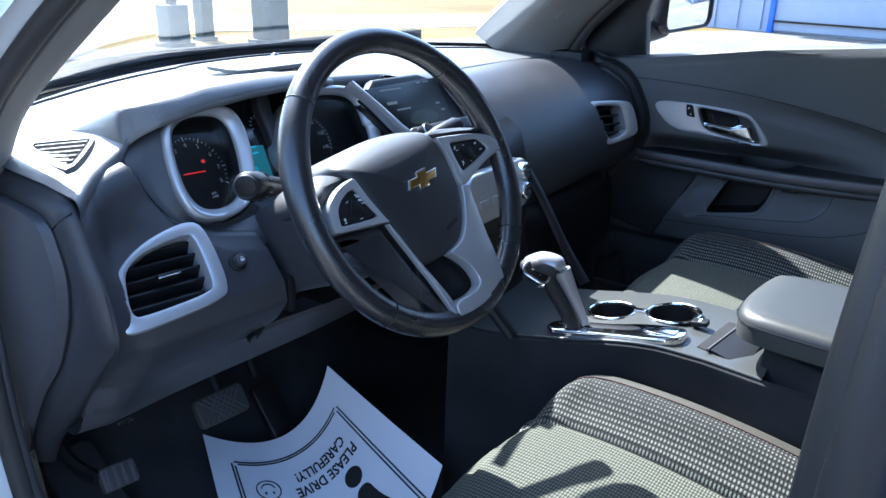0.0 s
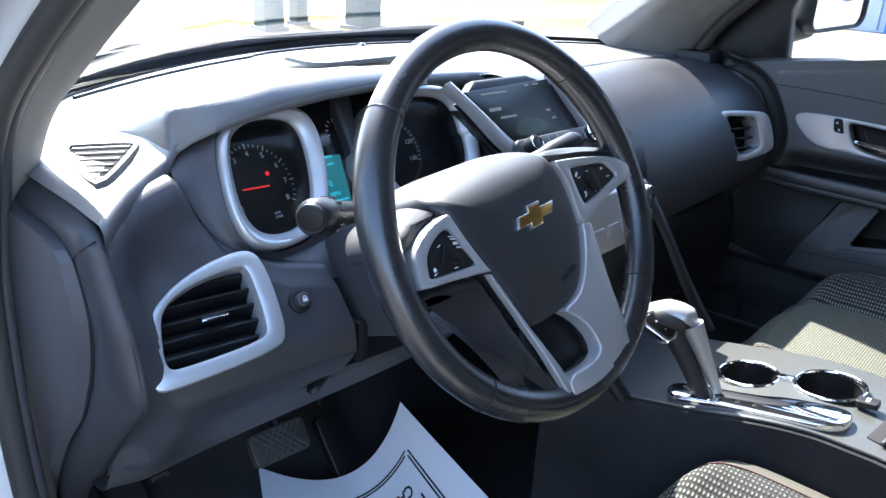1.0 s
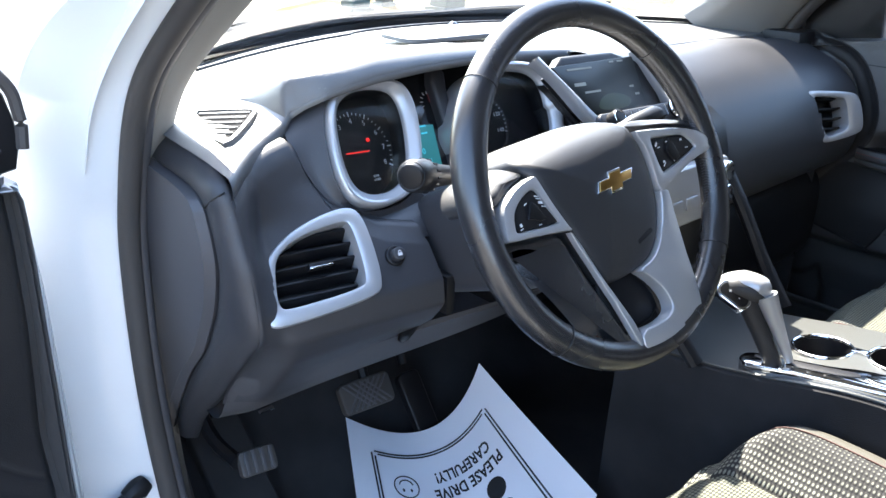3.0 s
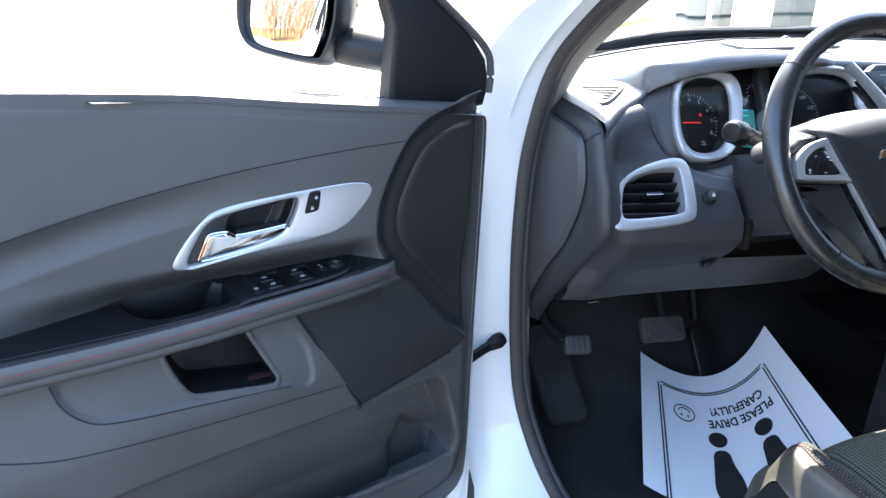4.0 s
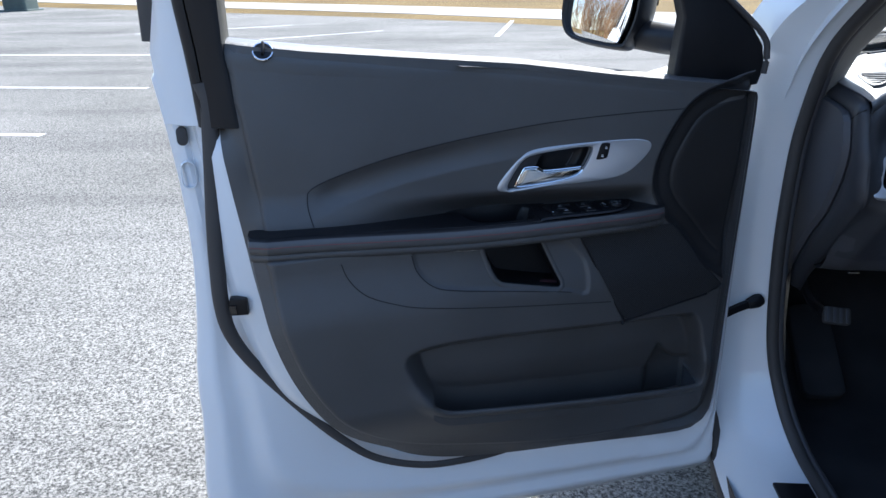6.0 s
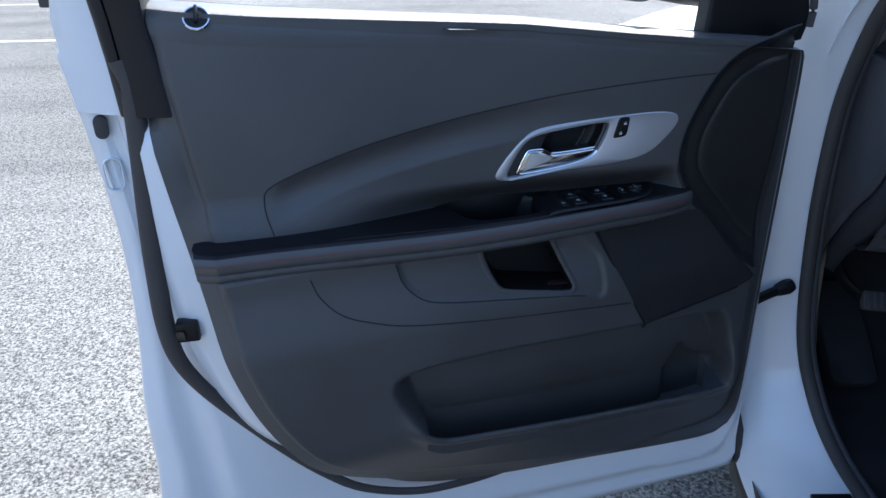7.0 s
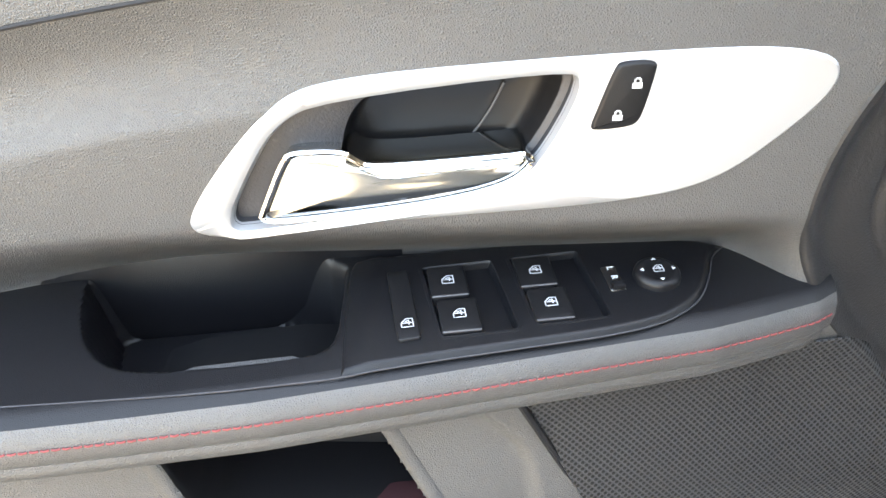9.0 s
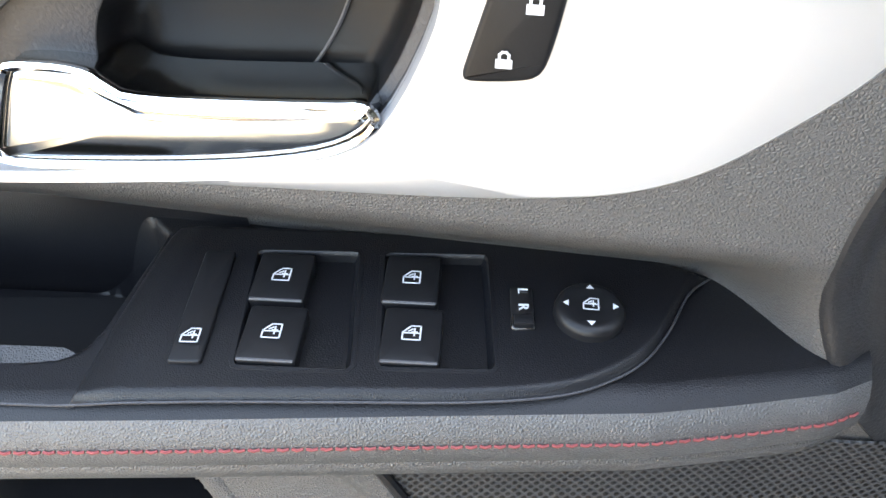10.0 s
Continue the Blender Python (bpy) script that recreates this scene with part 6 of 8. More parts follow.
def blade_strip(name, left, right, lift, mat, label):
    """A rounded band between two edge lines in the display's plane."""
    a_, b_ = spline(left, 6), spline(right, 6)
    rows_ = [np.array([tuple(tm @ Vector((*(p * (1 - f) + q * f), lift * h))) for p, q in zip(a_, b_)]) for f, h in ((0, -1.5), (0, 0.2), (0.12, 0.8), (0.35, 1.0), (0.65, 1.0), (0.88, 0.8), (1, 0.2), (1, -1.5))]
    return put(name, *loft(rows_, closed=False), mat, dash, label, smooth=60)


blade_strip("screen_rail", [(0.1000, 0.040), (0.1210, -0.005), (0.1420, -0.044), (0.146, -0.056)], [(0.1180, 0.040), (0.1480, -0.005), (0.1660, -0.044), (0.170, -0.056)], 0.007, SATIN, "satin silver rail beside the display").data.flip_normals()
blade_strip("silver_strip", [(-0.1180, 0.0385), (-0.0870, 0.0060), (-0.0540, -0.0400), (-0.0310, -0.0640)], [(-0.1080, 0.0430), (-0.0680, -0.0010), (-0.0310, -0.0425), (-0.0060, -0.0560)], 0.006, SATIN, "silver diagonal strip beside the display").data.flip_normals()
stripm = spline([tuple(tm @ Vector((p, q, 0.0))) for p, q in ((-0.112, 0.040), (-0.078, 0.002), (-0.045, -0.041), (-0.020, -0.063))], 6)
fillrow = np.array(stripm) + np.array((0.010, 0.030, -0.010))
ringrow = spline([(-0.160, 0.305, 1.102), (-0.148, 0.293, 1.084), (-0.1495, 0.276, 1.054), (-0.164, 0.259, 1.022)], 6)
fillrow, ringrow = fillrow[5:], ringrow[5:]
strip("vent_well", [fillrow, (fillrow + ringrow) / 2 + np.array((0, 0.012, -0.006)), ringrow], DARK, dash, "dark narrow vent beside the gauge", 40)
for k in range(4):
    g = (k + 0.6) / 4.4
    line = fillrow * (1 - g) + ringrow * g
    put("vent_slat", *tube_mesh(line[1:-1], 0.0022, 6), FACE, dash, "thin black vent slat")
bm_ = axes(tm @ Vector((0.054, -0.062, 0.016)), (1, -0.01, -0.02), (0, 0.62, 0.78))
bar = put("button_row", *plate_mesh(rounded(0.185, 0.034, 0.008), -0.03, 0.0, 0.003), FACE, dash, "row of black radio buttons", m=bm_)
put("volume_knob", *disc_mesh(0.013, 0.0, 0.014, 32, 0.002), DARK, bar, "round black knob", m=bm_ @ Matrix.Translation((-0.070, 0.002, 0)))
put("knob_ring", *tube_mesh([(0.0105 * math.cos(k * 0.2618), 0.0105 * math.sin(k * 0.2618), 0.0135) for k in range(24)], 0.0012, 6, closed=True), CHROME, bar, "chrome ring", m=bm_ @ Matrix.Translation((-0.070, 0.002, 0)))
for k in range(5):
    put("radio_button", *box_mesh(0.0185, 0.016, 0.008, 0.002, (-0.042 + k * 0.0205, 0.004, 0.001)), FACE, bar, m=bm_)
    put("button_gap", *box_mesh(0.0012, 0.015, 0.0015, 0.0, (-0.0315 + k * 0.0205, 0.004, 0.0046)), SATIN, bar, "thin bright line between buttons", m=bm_, smooth=0)
put("tune_knob", *disc_mesh(0.014, 0.0, 0.016, 32, 0.003), DARK, bar, "round black tuning knob", m=bm_ @ Matrix.Translation((0.078, 0.004, 0)))
put("knob_ring", *tube_mesh([(0.0145 * math.cos(k * 0.2618), 0.0145 * math.sin(k * 0.2618), 0.006) for k in range(24)], 0.0028, 8, closed=True), CHROME, bar, "chrome ring", m=bm_ @ Matrix.Translation((0.078, 0.004, 0)))
# centre stack: silver control panel, side wings, dark lower stack
sx_ = np.linspace(-0.13, 0.13, 20)
rows = []
for z, y in ((1.04, 0.165), (1.02, 0.135), (0.98, 0.122), (0.90, 0.110), (0.83, 0.115), (0.78, 0.10), (0.70, 0.10)):
    rows.append(np.c_[sx_, y + 0.25 * sx_ ** 2 * 4, np.full(20, z)])
strip("stack_panel", rows, DARK, dash, "black centre stack", 50)
sp = axes((-0.012, 0.108, 0.945), (1, 0, 0), (0, 0.12, 1))
heat = put("climate_panel", *plate_mesh(rounded(0.18, 0.085, 0.02), -0.02, 0.006, 0.004), SATIN, dash, "silver climate control panel", m=sp)
for k in range(3):
    put("climate_key", *box_mesh(0.03, 0.018, 0.006, 0.002, (-0.055 + k * 0.04, -0.012, 0.006)), SATIN, heat, m=sp)
for k in range(2):
    put("climate_knob", *disc_mesh(0.015, 0, 0.016, 28, 0.003), CHROME, heat, "chrome climate knob", m=sp @ Matrix.Translation((0.065, 0.022 - 0.035 * k, 0.004)))
for side in (-1, 1):
    wing = spline([(side * 0.128, 0.150, 0.965), (side * 0.134, 0.105, 0.90), (side * 0.138, 0.055, 0.82), (side * 0.130, 0.0, 0.755)], 6)
    put("stack_wing", *tube_mesh(wing, 0.012, 10, flatten=0.9), DARK, dash, "dark side wing of the centre stack")
# passenger fascia: full curved upper panel, dark lower panel and glove box
rows = []
qx = np.linspace(-0.02, 0.695, 72)
bulge = ss(0.04, 0.20, qx)
for y, z in spline([(0.36, 1.098), (0.33, 1.102), (0.285, 1.094), (0.225, 1.062), (0.175, 1.01), (0.150, 0.95), (0.152, 0.89), (0.175, 0.85), (0.22, 0.83), (0.30, 0.83)], 6):
    rows.append(np.c_[qx, np.full_like(qx, y), z + 0.012 * (1 - bulge) - 0.015 * ss(0.4, 0.7, qx) * ss(1.0, 1.1, z)])
PASS_ROWS = rows
put("fascia_seam", *tube_mesh(np.c_[qx, np.full(72, 0.352), 1.097 + 0.012 * (1 - bulge) - 0.015 * ss(0.4, 0.7, qx)], 0.0035, 6), DARK, dash, "dark seam of the passenger fascia")
rows = []
for y, z in spline([(0.24, 0.84), (0.20, 0.80), (0.19, 0.72), (0.20, 0.64), (0.26, 0.60), (0.45, 0.60)], 4):
    rows.append(np.c_[qx, np.full(72, y), np.full(72, z)])
strip("glove_box", rows, DARK, dash, "black glove box", 50)
pm = axes((0.566, 0.150, 0.968), (0.93, -0.32, 0.0), (-0.10, 0.25, 0.95))
po = chaikin([(-0.086, 0.048), (-0.078, 0.054), (0.030, 0.046), (0.056, 0.036), (0.072, -0.022), (0.060, -0.038), (-0.026, -0.050), (-0.044, -0.044)], 2)
pi_ = chaikin([(-0.070, 0.038), (-0.060, 0.042), (0.006, 0.036), (0.018, 0.028), (0.030, -0.018), (0.022, -0.028), (-0.020, -0.038), (-0.032, -0.032)], 2)
pv = vent(po, pi_, pm, dash, 4, -20)
cut_surface("passenger_fascia", PASS_ROWS, pm, pi_, FACE, dash, "smooth black passenger fascia")
put("corner_fill", *box_mesh(0.09, 0.14, 0.085, 0.012, (0.705, 0.360, 1.062)), DARK, dash, "dark corner of the dash by the passenger door")
# speaker grille and light sensor on top
top = axes((-0.10, 0.545, 1.1235), (1, 0, 0), (0, 1, 0.02))
put("top_grille", *plate_mesh(rounded(0.24, 0.10, 0.03), -0.004, 0.003, 0.002), PAD, dash, "raised speaker grille on the dash", m=top)
put("light_sensor", *disc_mesh(0.011, -0.004, 0.008, 24, 0.004, 0.004), GLOSSBLACK, dash, "small black light sensor", m=Matrix.Translation((-0.035, 0.606, 1.120)))


# ---- steering column and wheel ----
WEX, WEY, WEN = Vector((0.9943, -0.0060, 0.1064)), Vector((-0.0921, 0.4532, 0.8866)), Vector((-0.0535, -0.8914, 0.4501))
WC = Vector((-0.3747, 0.0057, 1.0612))
WM = Matrix(((WEX.x, WEY.x, WEN.x, WC.x), (WEX.y, WEY.y, WEN.y, WC.y), (WEX.z, WEY.z, WEN.z, WC.z), (0, 0, 0, 1)))
column = thing("steering_column", "black steering column with stalks and tilt lever", "steering column")
CM = axes(WC, (1, 0, 0), WEY)
rows = []
for d, r1, r2 in ((-0.045, 0.045, 0.05), (-0.055, 0.062, 0.066), (-0.10, 0.066, 0.070), (-0.17, 0.064, 0.066), (-0.26, 0.06, 0.06)):
    o = rounded(2 * r1, 2 * r2, 0.03)
    rows.append(flat(o - np.array((0, 0.02)), d))
put("shroud", *loft(rows, cap0=True, cap1=True), FACE, column, "charcoal column shroud", m=CM).data.flip_normals()
# left stalk: arm, ribbed collar, round end
sa, sb = np.array((-0.548, 0.100, 1.075)), np.array((-0.440, 0.160, 1.040))
way = (sb - sa) / np.linalg.norm(sb - sa)
put("stalk", *tube_mesh([sa + way * t for t in (0.0, 0.004, 0.03, 0.05, 0.075, 0.12)], (0.0135, 0.0158, 0.0165, 0.0135, 0.0115, 0.010), 24), DARK, column, "black lamp stalk")
put("stalk_end", *disc_mesh(0.0125, -0.004, 0.0035, 32, 0.002, 0.001), DARK, column, "round end of the lamp stalk", m=axes(sa, np.cross((0, 0, 1), -way), (0, 0, 1)))
for k in range(14):
    c = sa + way * (0.034 + 0.0)
    a = k * 2 * math.pi / 14
    u1 = np.cross(way, (0, 0, 1)); u1 /= np.linalg.norm(u1); u2 = np.cross(way, u1)
    q = c + 0.0158 * (math.cos(a) * u1 + math.sin(a) * u2)
    put("rib", *tube_mesh([q - way * 0.005, q + way * 0.005], 0.0016, 6), DARK, column)
for k in range(3):
    put("stalk_mark", *box_mesh(0.004, 0.0008, 0.004, 0, tuple(sa + way * (0.048 + 0.007 * k) + np.array((-0.004, -0.0125, 0.004)))), WHITEINK, column, smooth=0)
ra, rb = np.array((-0.17, 0.085, 1.085)), np.array((-0.30, 0.115, 1.05))
put("wiper_stalk", *tube_mesh([ra + (rb - ra) * t for t in (0, 0.05, 0.3, 0.4, 1)], (0.009, 0.0125, 0.0125, 0.010, 0.009), 16), DARK, column, "black wiper stalk")
put("tilt_lever", *tube_mesh(spline([(-0.432, 0.218, 0.872), (-0.455, 0.203, 0.846), (-0.481, 0.198, 0.830)], 5), (0.007,) * 5 + (0.0085,) * 5 + (0.004,), 10, flatten=0.6), DARK, column, "black tilt lever")
put("column_slot", *box_mesh(0.16, 0.05, 0.05, 0.006, (-0.385, 0.225, 0.90)), DARK, column, "dark slot below the column")
put("slot_tongue", *box_mesh(0.014, 0.06, 0.05, 0.005, (-0.44, 0.185, 0.895)), DARK, column, m=None)

wheel = thing("steering_wheel", "black leather steering wheel with satin silver spokes and gold emblem", "steering wheel", WM)
th = np.linspace(0, 2 * np.pi, 144, endpoint=False)
rim = np.stack([0.1705 * np.cos(th), 0.1705 * np.sin(th), 0 * th], 1)
fat = 0.0150 + 0.0014 * np.exp(-((np.abs(((th - 0.45 + np.pi) % (2 * np.pi)) - np.pi)) / 0.30) ** 2) + 0.0014 * np.exp(-((np.abs(((th - 2.69 + np.pi) % (2 * np.pi)) - np.pi)) / 0.30) ** 2)
put("rim", *tube_mesh(rim, fat, 24, closed=True, up=(0, 0, 1)), LEATHER, wheel, "black leather rim", smooth=60)


def rim_point(a, t, r=0.0150):
    """A point on the rim's skin: a round the wheel, t round the tube."""
    return np.array((math.cos(a) * (0.1705 + r * math.cos(t)), math.sin(a) * (0.1705 + r * math.cos(t)), r * math.sin(t)))


for a in (radians(133), radians(42), radians(222), radians(318)):
    loop = [rim_point(a, t, 0.0153) for t in np.linspace(0, 2 * np.pi, 24, endpoint=False)]
    put("rim_seam", *tube_mesh(loop, 0.0007, 6, closed=True, up=(-math.sin(a), math.cos(a), 0.01)), DARK, wheel, "stitched seam in the rim")
# stitches along the inside of the grips
for a0, a1 in ((-42, 38), (137, 222)):
    v, fc = [], []
    for a in np.arange(a0, a1, 1.1):
        mv, mf = tube_mesh([rim_point(radians(a), 2.75, 0.0152), rim_point(radians(a + 0.7), 3.0, 0.0154), rim_point(radians(a + 0.4), 3.25, 0.0152)], 0.00035, 4)
        fc += [tuple(k + len(v) for k in q) for q in mf]
        v += [tuple(q) for q in mv]
    tagged(put("rim_stitching", v, fc, KNEE, wheel, "grey lacing on the inside of the rim"), kind="stuff")


def domed(outline, d0, d1, dome, bev, n=90):
    o = polar(outline, np.mean(resample(outline, 200), 0), n)
    c = np.mean(o, 0)
    loops = [flat(o, d0), flat(o, d1 - bev), flat(inset(o, bev * 0.3), d1 - bev * 0.3), flat(inset(o, bev), d1)]
    b = inset(o, bev)
    for f in (0.85, 0.65, 0.4, 0.15):
        loops.append(flat(c + (b - c) * f, d1 + dome * (1 - f * f)))
    return loft(loops, True, True, True)


bag = chaikin([(-0.094, 0.034), (-0.102, 0.045), (-0.098, 0.054), (-0.075, 0.063), (-0.035, 0.066), (0.005, 0.065), (0.045, 0.058), (0.062, 0.046), (0.0585, 0.034), (0.0662, 0.014), (0.0662, -0.030), (0.0535, -0.062), (0.0410, -0.079), (0.022, -0.0915), (-0.005, -0.0955), (-0.040, -0.094), (-0.0500, -0.088), (-0.0700, -0.031), (-0.083, 0.001)], 2)
bv, bf = domed(bag, -0.070, 0.002, 0.006, 0.008, 110)
bv[:, 2] -= 0.034 * ss(0.026, 0.072, bv[:, 1]) ** 1.4
put("airbag_cover", bv, bf, BAG, wheel, "black grained airbag cover", smooth=60)
put("cover_mark", *plate_mesh(rounded(0.026, 0.005, 0.002), 0, 0.0008, 0.0003), DARK, wheel, "faint moulded letters", m=Matrix.Translation((0.022, -0.066, 0.0036)) @ pose(0, 0, 0, 0, 0, 12))
# shoulders between cover and rim
for pts in ([(-0.0945, 0.034), (-0.1010, 0.0445), (-0.1190, 0.0525), (-0.1440, 0.048), (-0.1640, 0.036), (-0.1640, 0.020), (-0.1450, 0.0190), (-0.1330, 0.0250), (-0.1150, 0.0320)], [(0.060, 0.040), (0.066, 0.047), (0.100, 0.044), (0.140, 0.034), (0.166, 0.022), (0.168, 0.008), (0.150, 0.016), (0.110, 0.027), (0.072, 0.035)]):
    bv, bf = domed(chaikin(pts, 2), -0.050, 0.002, 0.003, 0.006, 60)
    bv[:, 2] -= 0.020 * ss(0.022, 0.056, bv[:, 1] + 0.012 * (bv[:, 0] > 0))
    put("spoke_shoulder", bv, bf, BAG, wheel, "black spoke shoulder")


def outward(v):
    """Spoke trims rise towards the rim's face."""
    v = np.array(v)
    v[:, 2] += 0.006 * ss(0.10, 0.165, np.abs(v[:, 0])) + 0.009 * ss(-0.07, -0.155, v[:, 1])
    return v


def silver_frame(outer, inner, label):
    c = np.mean(resample(inner, 80), 0)
    v, f = ring_mesh(polar(outer, c, 90), polar(inner, c, 90), -0.022, 0.0055, -0.010, 0.0022)
    return put("spoke_trim", outward(v), f, SATIN, wheel, label, smooth=40)


def keys(parent, pad, marks, rocker):
    v, f = domed(inset(resample(pad, 60), 0.0004), -0.012, 0.0032, 0.0008, 0.0012, 60)
    put("button_pod", outward(v), f, DARK, parent, "black pod with thumb buttons", smooth=50)
    v, f = plate_mesh(np.array(rocker), 0.000, 0.0062, 0.0014)
    put("thumb_rocker", outward(v), f, SWITCH, parent, "raised black thumb rocker", smooth=40)
    for x, y, w, h, a in marks:
        v, f = box_mesh(w, h, 0.0005, 0)
        v = np.array(v) @ np.array(pose(0, 0, 0, 0, 0, a).to_3x3()).T + np.array((x, y, 0.0046))
        put("button_mark", outward(v), f, WHITEINK, parent, "small white button sign", smooth=0)


LTRIM = chaikin([(-0.0956, 0.0334), (-0.0935, 0.0320), (-0.0840, 0.0007), (-0.0712, -0.0300), (-0.0740, -0.0270), (-0.0800, -0.0256), (-0.1163, -0.0185), (-0.1535, -0.0125), (-0.1552, -0.0080), (-0.1520, 0.0023), (-0.1475, 0.0165), (-0.1360, 0.0238), (-0.1205, 0.0300)], 1)
LPOD = chaikin([(-0.1025, 0.0228), (-0.0985, 0.0190), (-0.0931, 0.0042), (-0.0839, -0.0150), (-0.0860, -0.0162), (-0.1128, -0.0122), (-0.1400, -0.0080), (-0.1412, -0.0060), (-0.1371, 0.0073), (-0.1289, 0.0143), (-0.1157, 0.0203)], 1)
lp = silver_frame(LTRIM, LPOD, "satin silver spoke trim")
keys(lp, LPOD, [(-0.1010, 0.0150, 0.006, 0.0009, -20), (-0.1000, 0.0125, 0.006, 0.0009, -20), (-0.0990, 0.0085, 0.005, 0.0022, -20), (-0.0965, 0.0040, 0.006, 0.0010, -20), (-0.1180, 0.0125, 0.004, 0.0010, 12), (-0.1325, -0.0030, 0.003, 0.0030, 10), (-0.1330, -0.0065, 0.004, 0.0009, 8), (-0.1080, -0.0100, 0.004, 0.0010, -6)],
     [(-0.1215, -0.0010), (-0.1120, 0.0130), (-0.1060, 0.0090), (-0.0985, -0.0070), (-0.1060, -0.0075), (-0.1120, -0.0040)])
RTRIM = chaikin([(0.0567, 0.0354), (0.0600, 0.0350), (0.0937, 0.0290), (0.1300, 0.0200), (0.1560, 0.0080), (0.1690, -0.0095), (0.1680, -0.0125), (0.1560, -0.0145), (0.1360, -0.0160), (0.1080, -0.0235), (0.0760, -0.0330), (0.0640, -0.0310), (0.0665, -0.0050), (0.0655, 0.0152)], 1)
RPOD = chaikin([(0.0757, 0.0216), (0.0790, 0.0222), (0.1260, 0.0138), (0.1300, 0.0110), (0.1405, -0.0035), (0.1380, -0.0060), (0.1130, -0.0120), (0.0815, -0.0165), (0.0790, -0.0155), (0.0765, -0.0002)], 1)
rp = silver_frame(RTRIM, RPOD, "satin silver spoke trim")
keys(rp, RPOD, [(0.0825, 0.0140, 0.005, 0.0022, 40), (0.0850, 0.0100, 0.004, 0.0009, 0), (0.0860, -0.0090, 0.005, 0.0010, 35), (0.0865, -0.0060, 0.003, 0.0022, 0), (0.1000, 0.0125, 0.003, 0.0010, 0), (0.1220, 0.0085, 0.003, 0.0022, 0), (0.1270, -0.0015, 0.004, 0.0010, -10), (0.1040, -0.0095, 0.003, 0.0010, 0)],
     [(0.0950, 0.0050), (0.1040, 0.0150), (0.1100, 0.0060), (0.1125, -0.0080), (0.1040, -0.0105), (0.0980, -0.0030)])
# dark lower spoke with its opening, and the silver blade that frames the recess
web = chaikin([(-0.158, -0.012), (-0.120, -0.018), (-0.0790, -0.0265), (-0.0750, -0.0300), (-0.0600, -0.080), (-0.0455, -0.138), (-0.0430, -0.168), (-0.0620, -0.160), (-0.0715, -0.1330), (-0.0760, -0.1150), (-0.0885, -0.0820), (-0.1060, -0.0560), (-0.1310, -0.0350), (-0.1640, -0.0310)], 2)
wo_ = resample(web, 150)
loops = [flat(inset(wo_, -0.002), -0.040), flat(wo_, -0.018)]
for d, z in ((0.0015, -0.012), (0.004, -0.007), (0.008, -0.003), (0.012, -0.0015)):
    loops.append(flat(inset(wo_, d), z))
v, f = loft(loops, True, True, True)
put("lower_spoke", outward(v), f, LEATHER, wheel, "black lower spoke", smooth=60)
blade = chaikin([(0.0640, -0.0310), (0.0760, -0.0335), (0.0790, -0.0360), (0.0715, -0.0975), (0.0590, -0.1600), (0.0550, -0.1665), (0.0440, -0.1700), (0.0125, -0.1765), (-0.0360, -0.1700), (-0.0415, -0.1660), (-0.0385, -0.1446), (-0.0070, -0.1490), (0.0120, -0.1470), (0.0180, -0.1395), (0.0160, -0.1220), (0.0062, -0.1050), (-0.0060, -0.0930), (0.0200, -0.0915), (0.0397, -0.0795), (0.0522, -0.0635), (0.0645, -0.0400)], 1)
bl = resample(blade, 170)
bv, bf = plate_mesh(bl, -0.010, 0.0055, 0.0018)
put("spoke_blade", outward(bv), bf, SATIN, wheel, "satin silver lower spoke blade", smooth=40)
bar_ = chaikin([(-0.0760, -0.0285), (-0.0715, -0.0300), (-0.0525, -0.0880), (-0.0385, -0.1450), (-0.0380, -0.1690), (-0.0455, -0.1640), (-0.0560, -0.0890)], 1)
bv, bf = plate_mesh(resample(bar_, 90), -0.003, 0.0042, 0.0012)
put("spoke_edge", outward(bv), bf, SATIN, wheel, "thin silver spoke edge", smooth=40)
bv, bf = plate_mesh(chaikin([(-0.055, -0.086), (-0.040, -0.150), (0.020, -0.150), (0.024, -0.120), (0.000, -0.086)], 1), -0.060, -0.016, 0.006)
put("spoke_recess", outward(bv), bf, DARK, wheel, "dark inside of the lower spoke")
em = Matrix.Translation((0.0005, -0.0015, 0.0085)) @ pose(0, 0, 0, 0, 0, 0)
bow = np.array([(-0.0290, -0.0052), (-0.0095, -0.0052), (-0.0110, -0.0108), (0.0070, -0.0108), (0.0085, -0.0052), (0.0240, -0.0052), (0.0290, 0.0052), (0.0095, 0.0052), (0.0110, 0.0108), (-0.0070, 0.0108), (-0.0085, 0.0052), (-0.0240, 0.0052)])
e1 = put("emblem", *plate_mesh(bow, -0.006, 0.001, 0.0008), CHROME, wheel, "chrome edged gold emblem", m=em)
put("emblem_face", *plate_mesh(bow * np.array((0.92, 0.80)), -0.002, 0.0016, 0.0004), GOLD, e1, "gold emblem face", m=em)

# ---- centre console ----
console = thing("centre_console", "dark console with chrome shifter gate, two cup holders and armrest", "console")
rows = []
cy = np.linspace(0.12, -0.36, 30)
for y in cy:
    zt = 0.745 + 0.045 * float(ss(0.08, -0.22, y))
    wl = float(np.interp(y, (-0.36, -0.28, -0.22, -0.09, 0.12), (-0.098, -0.090, -0.092, -0.118, -0.125)))
    rows.append([(wl - 0.012, y, 0.36), (wl - 0.010, y, 0.60), (wl - 0.006, y, zt - 0.02), (wl - 0.002, y, zt - 0.004), (wl + 0.006, y, zt), (-0.05, y, zt + 0.002), (0.0, y, zt + 0.003), (0.06, y, zt + 0.002), (0.108, y, zt), (0.114, y, zt - 0.006), (0.118, y, zt - 0.02), (0.124, y, 0.36)])
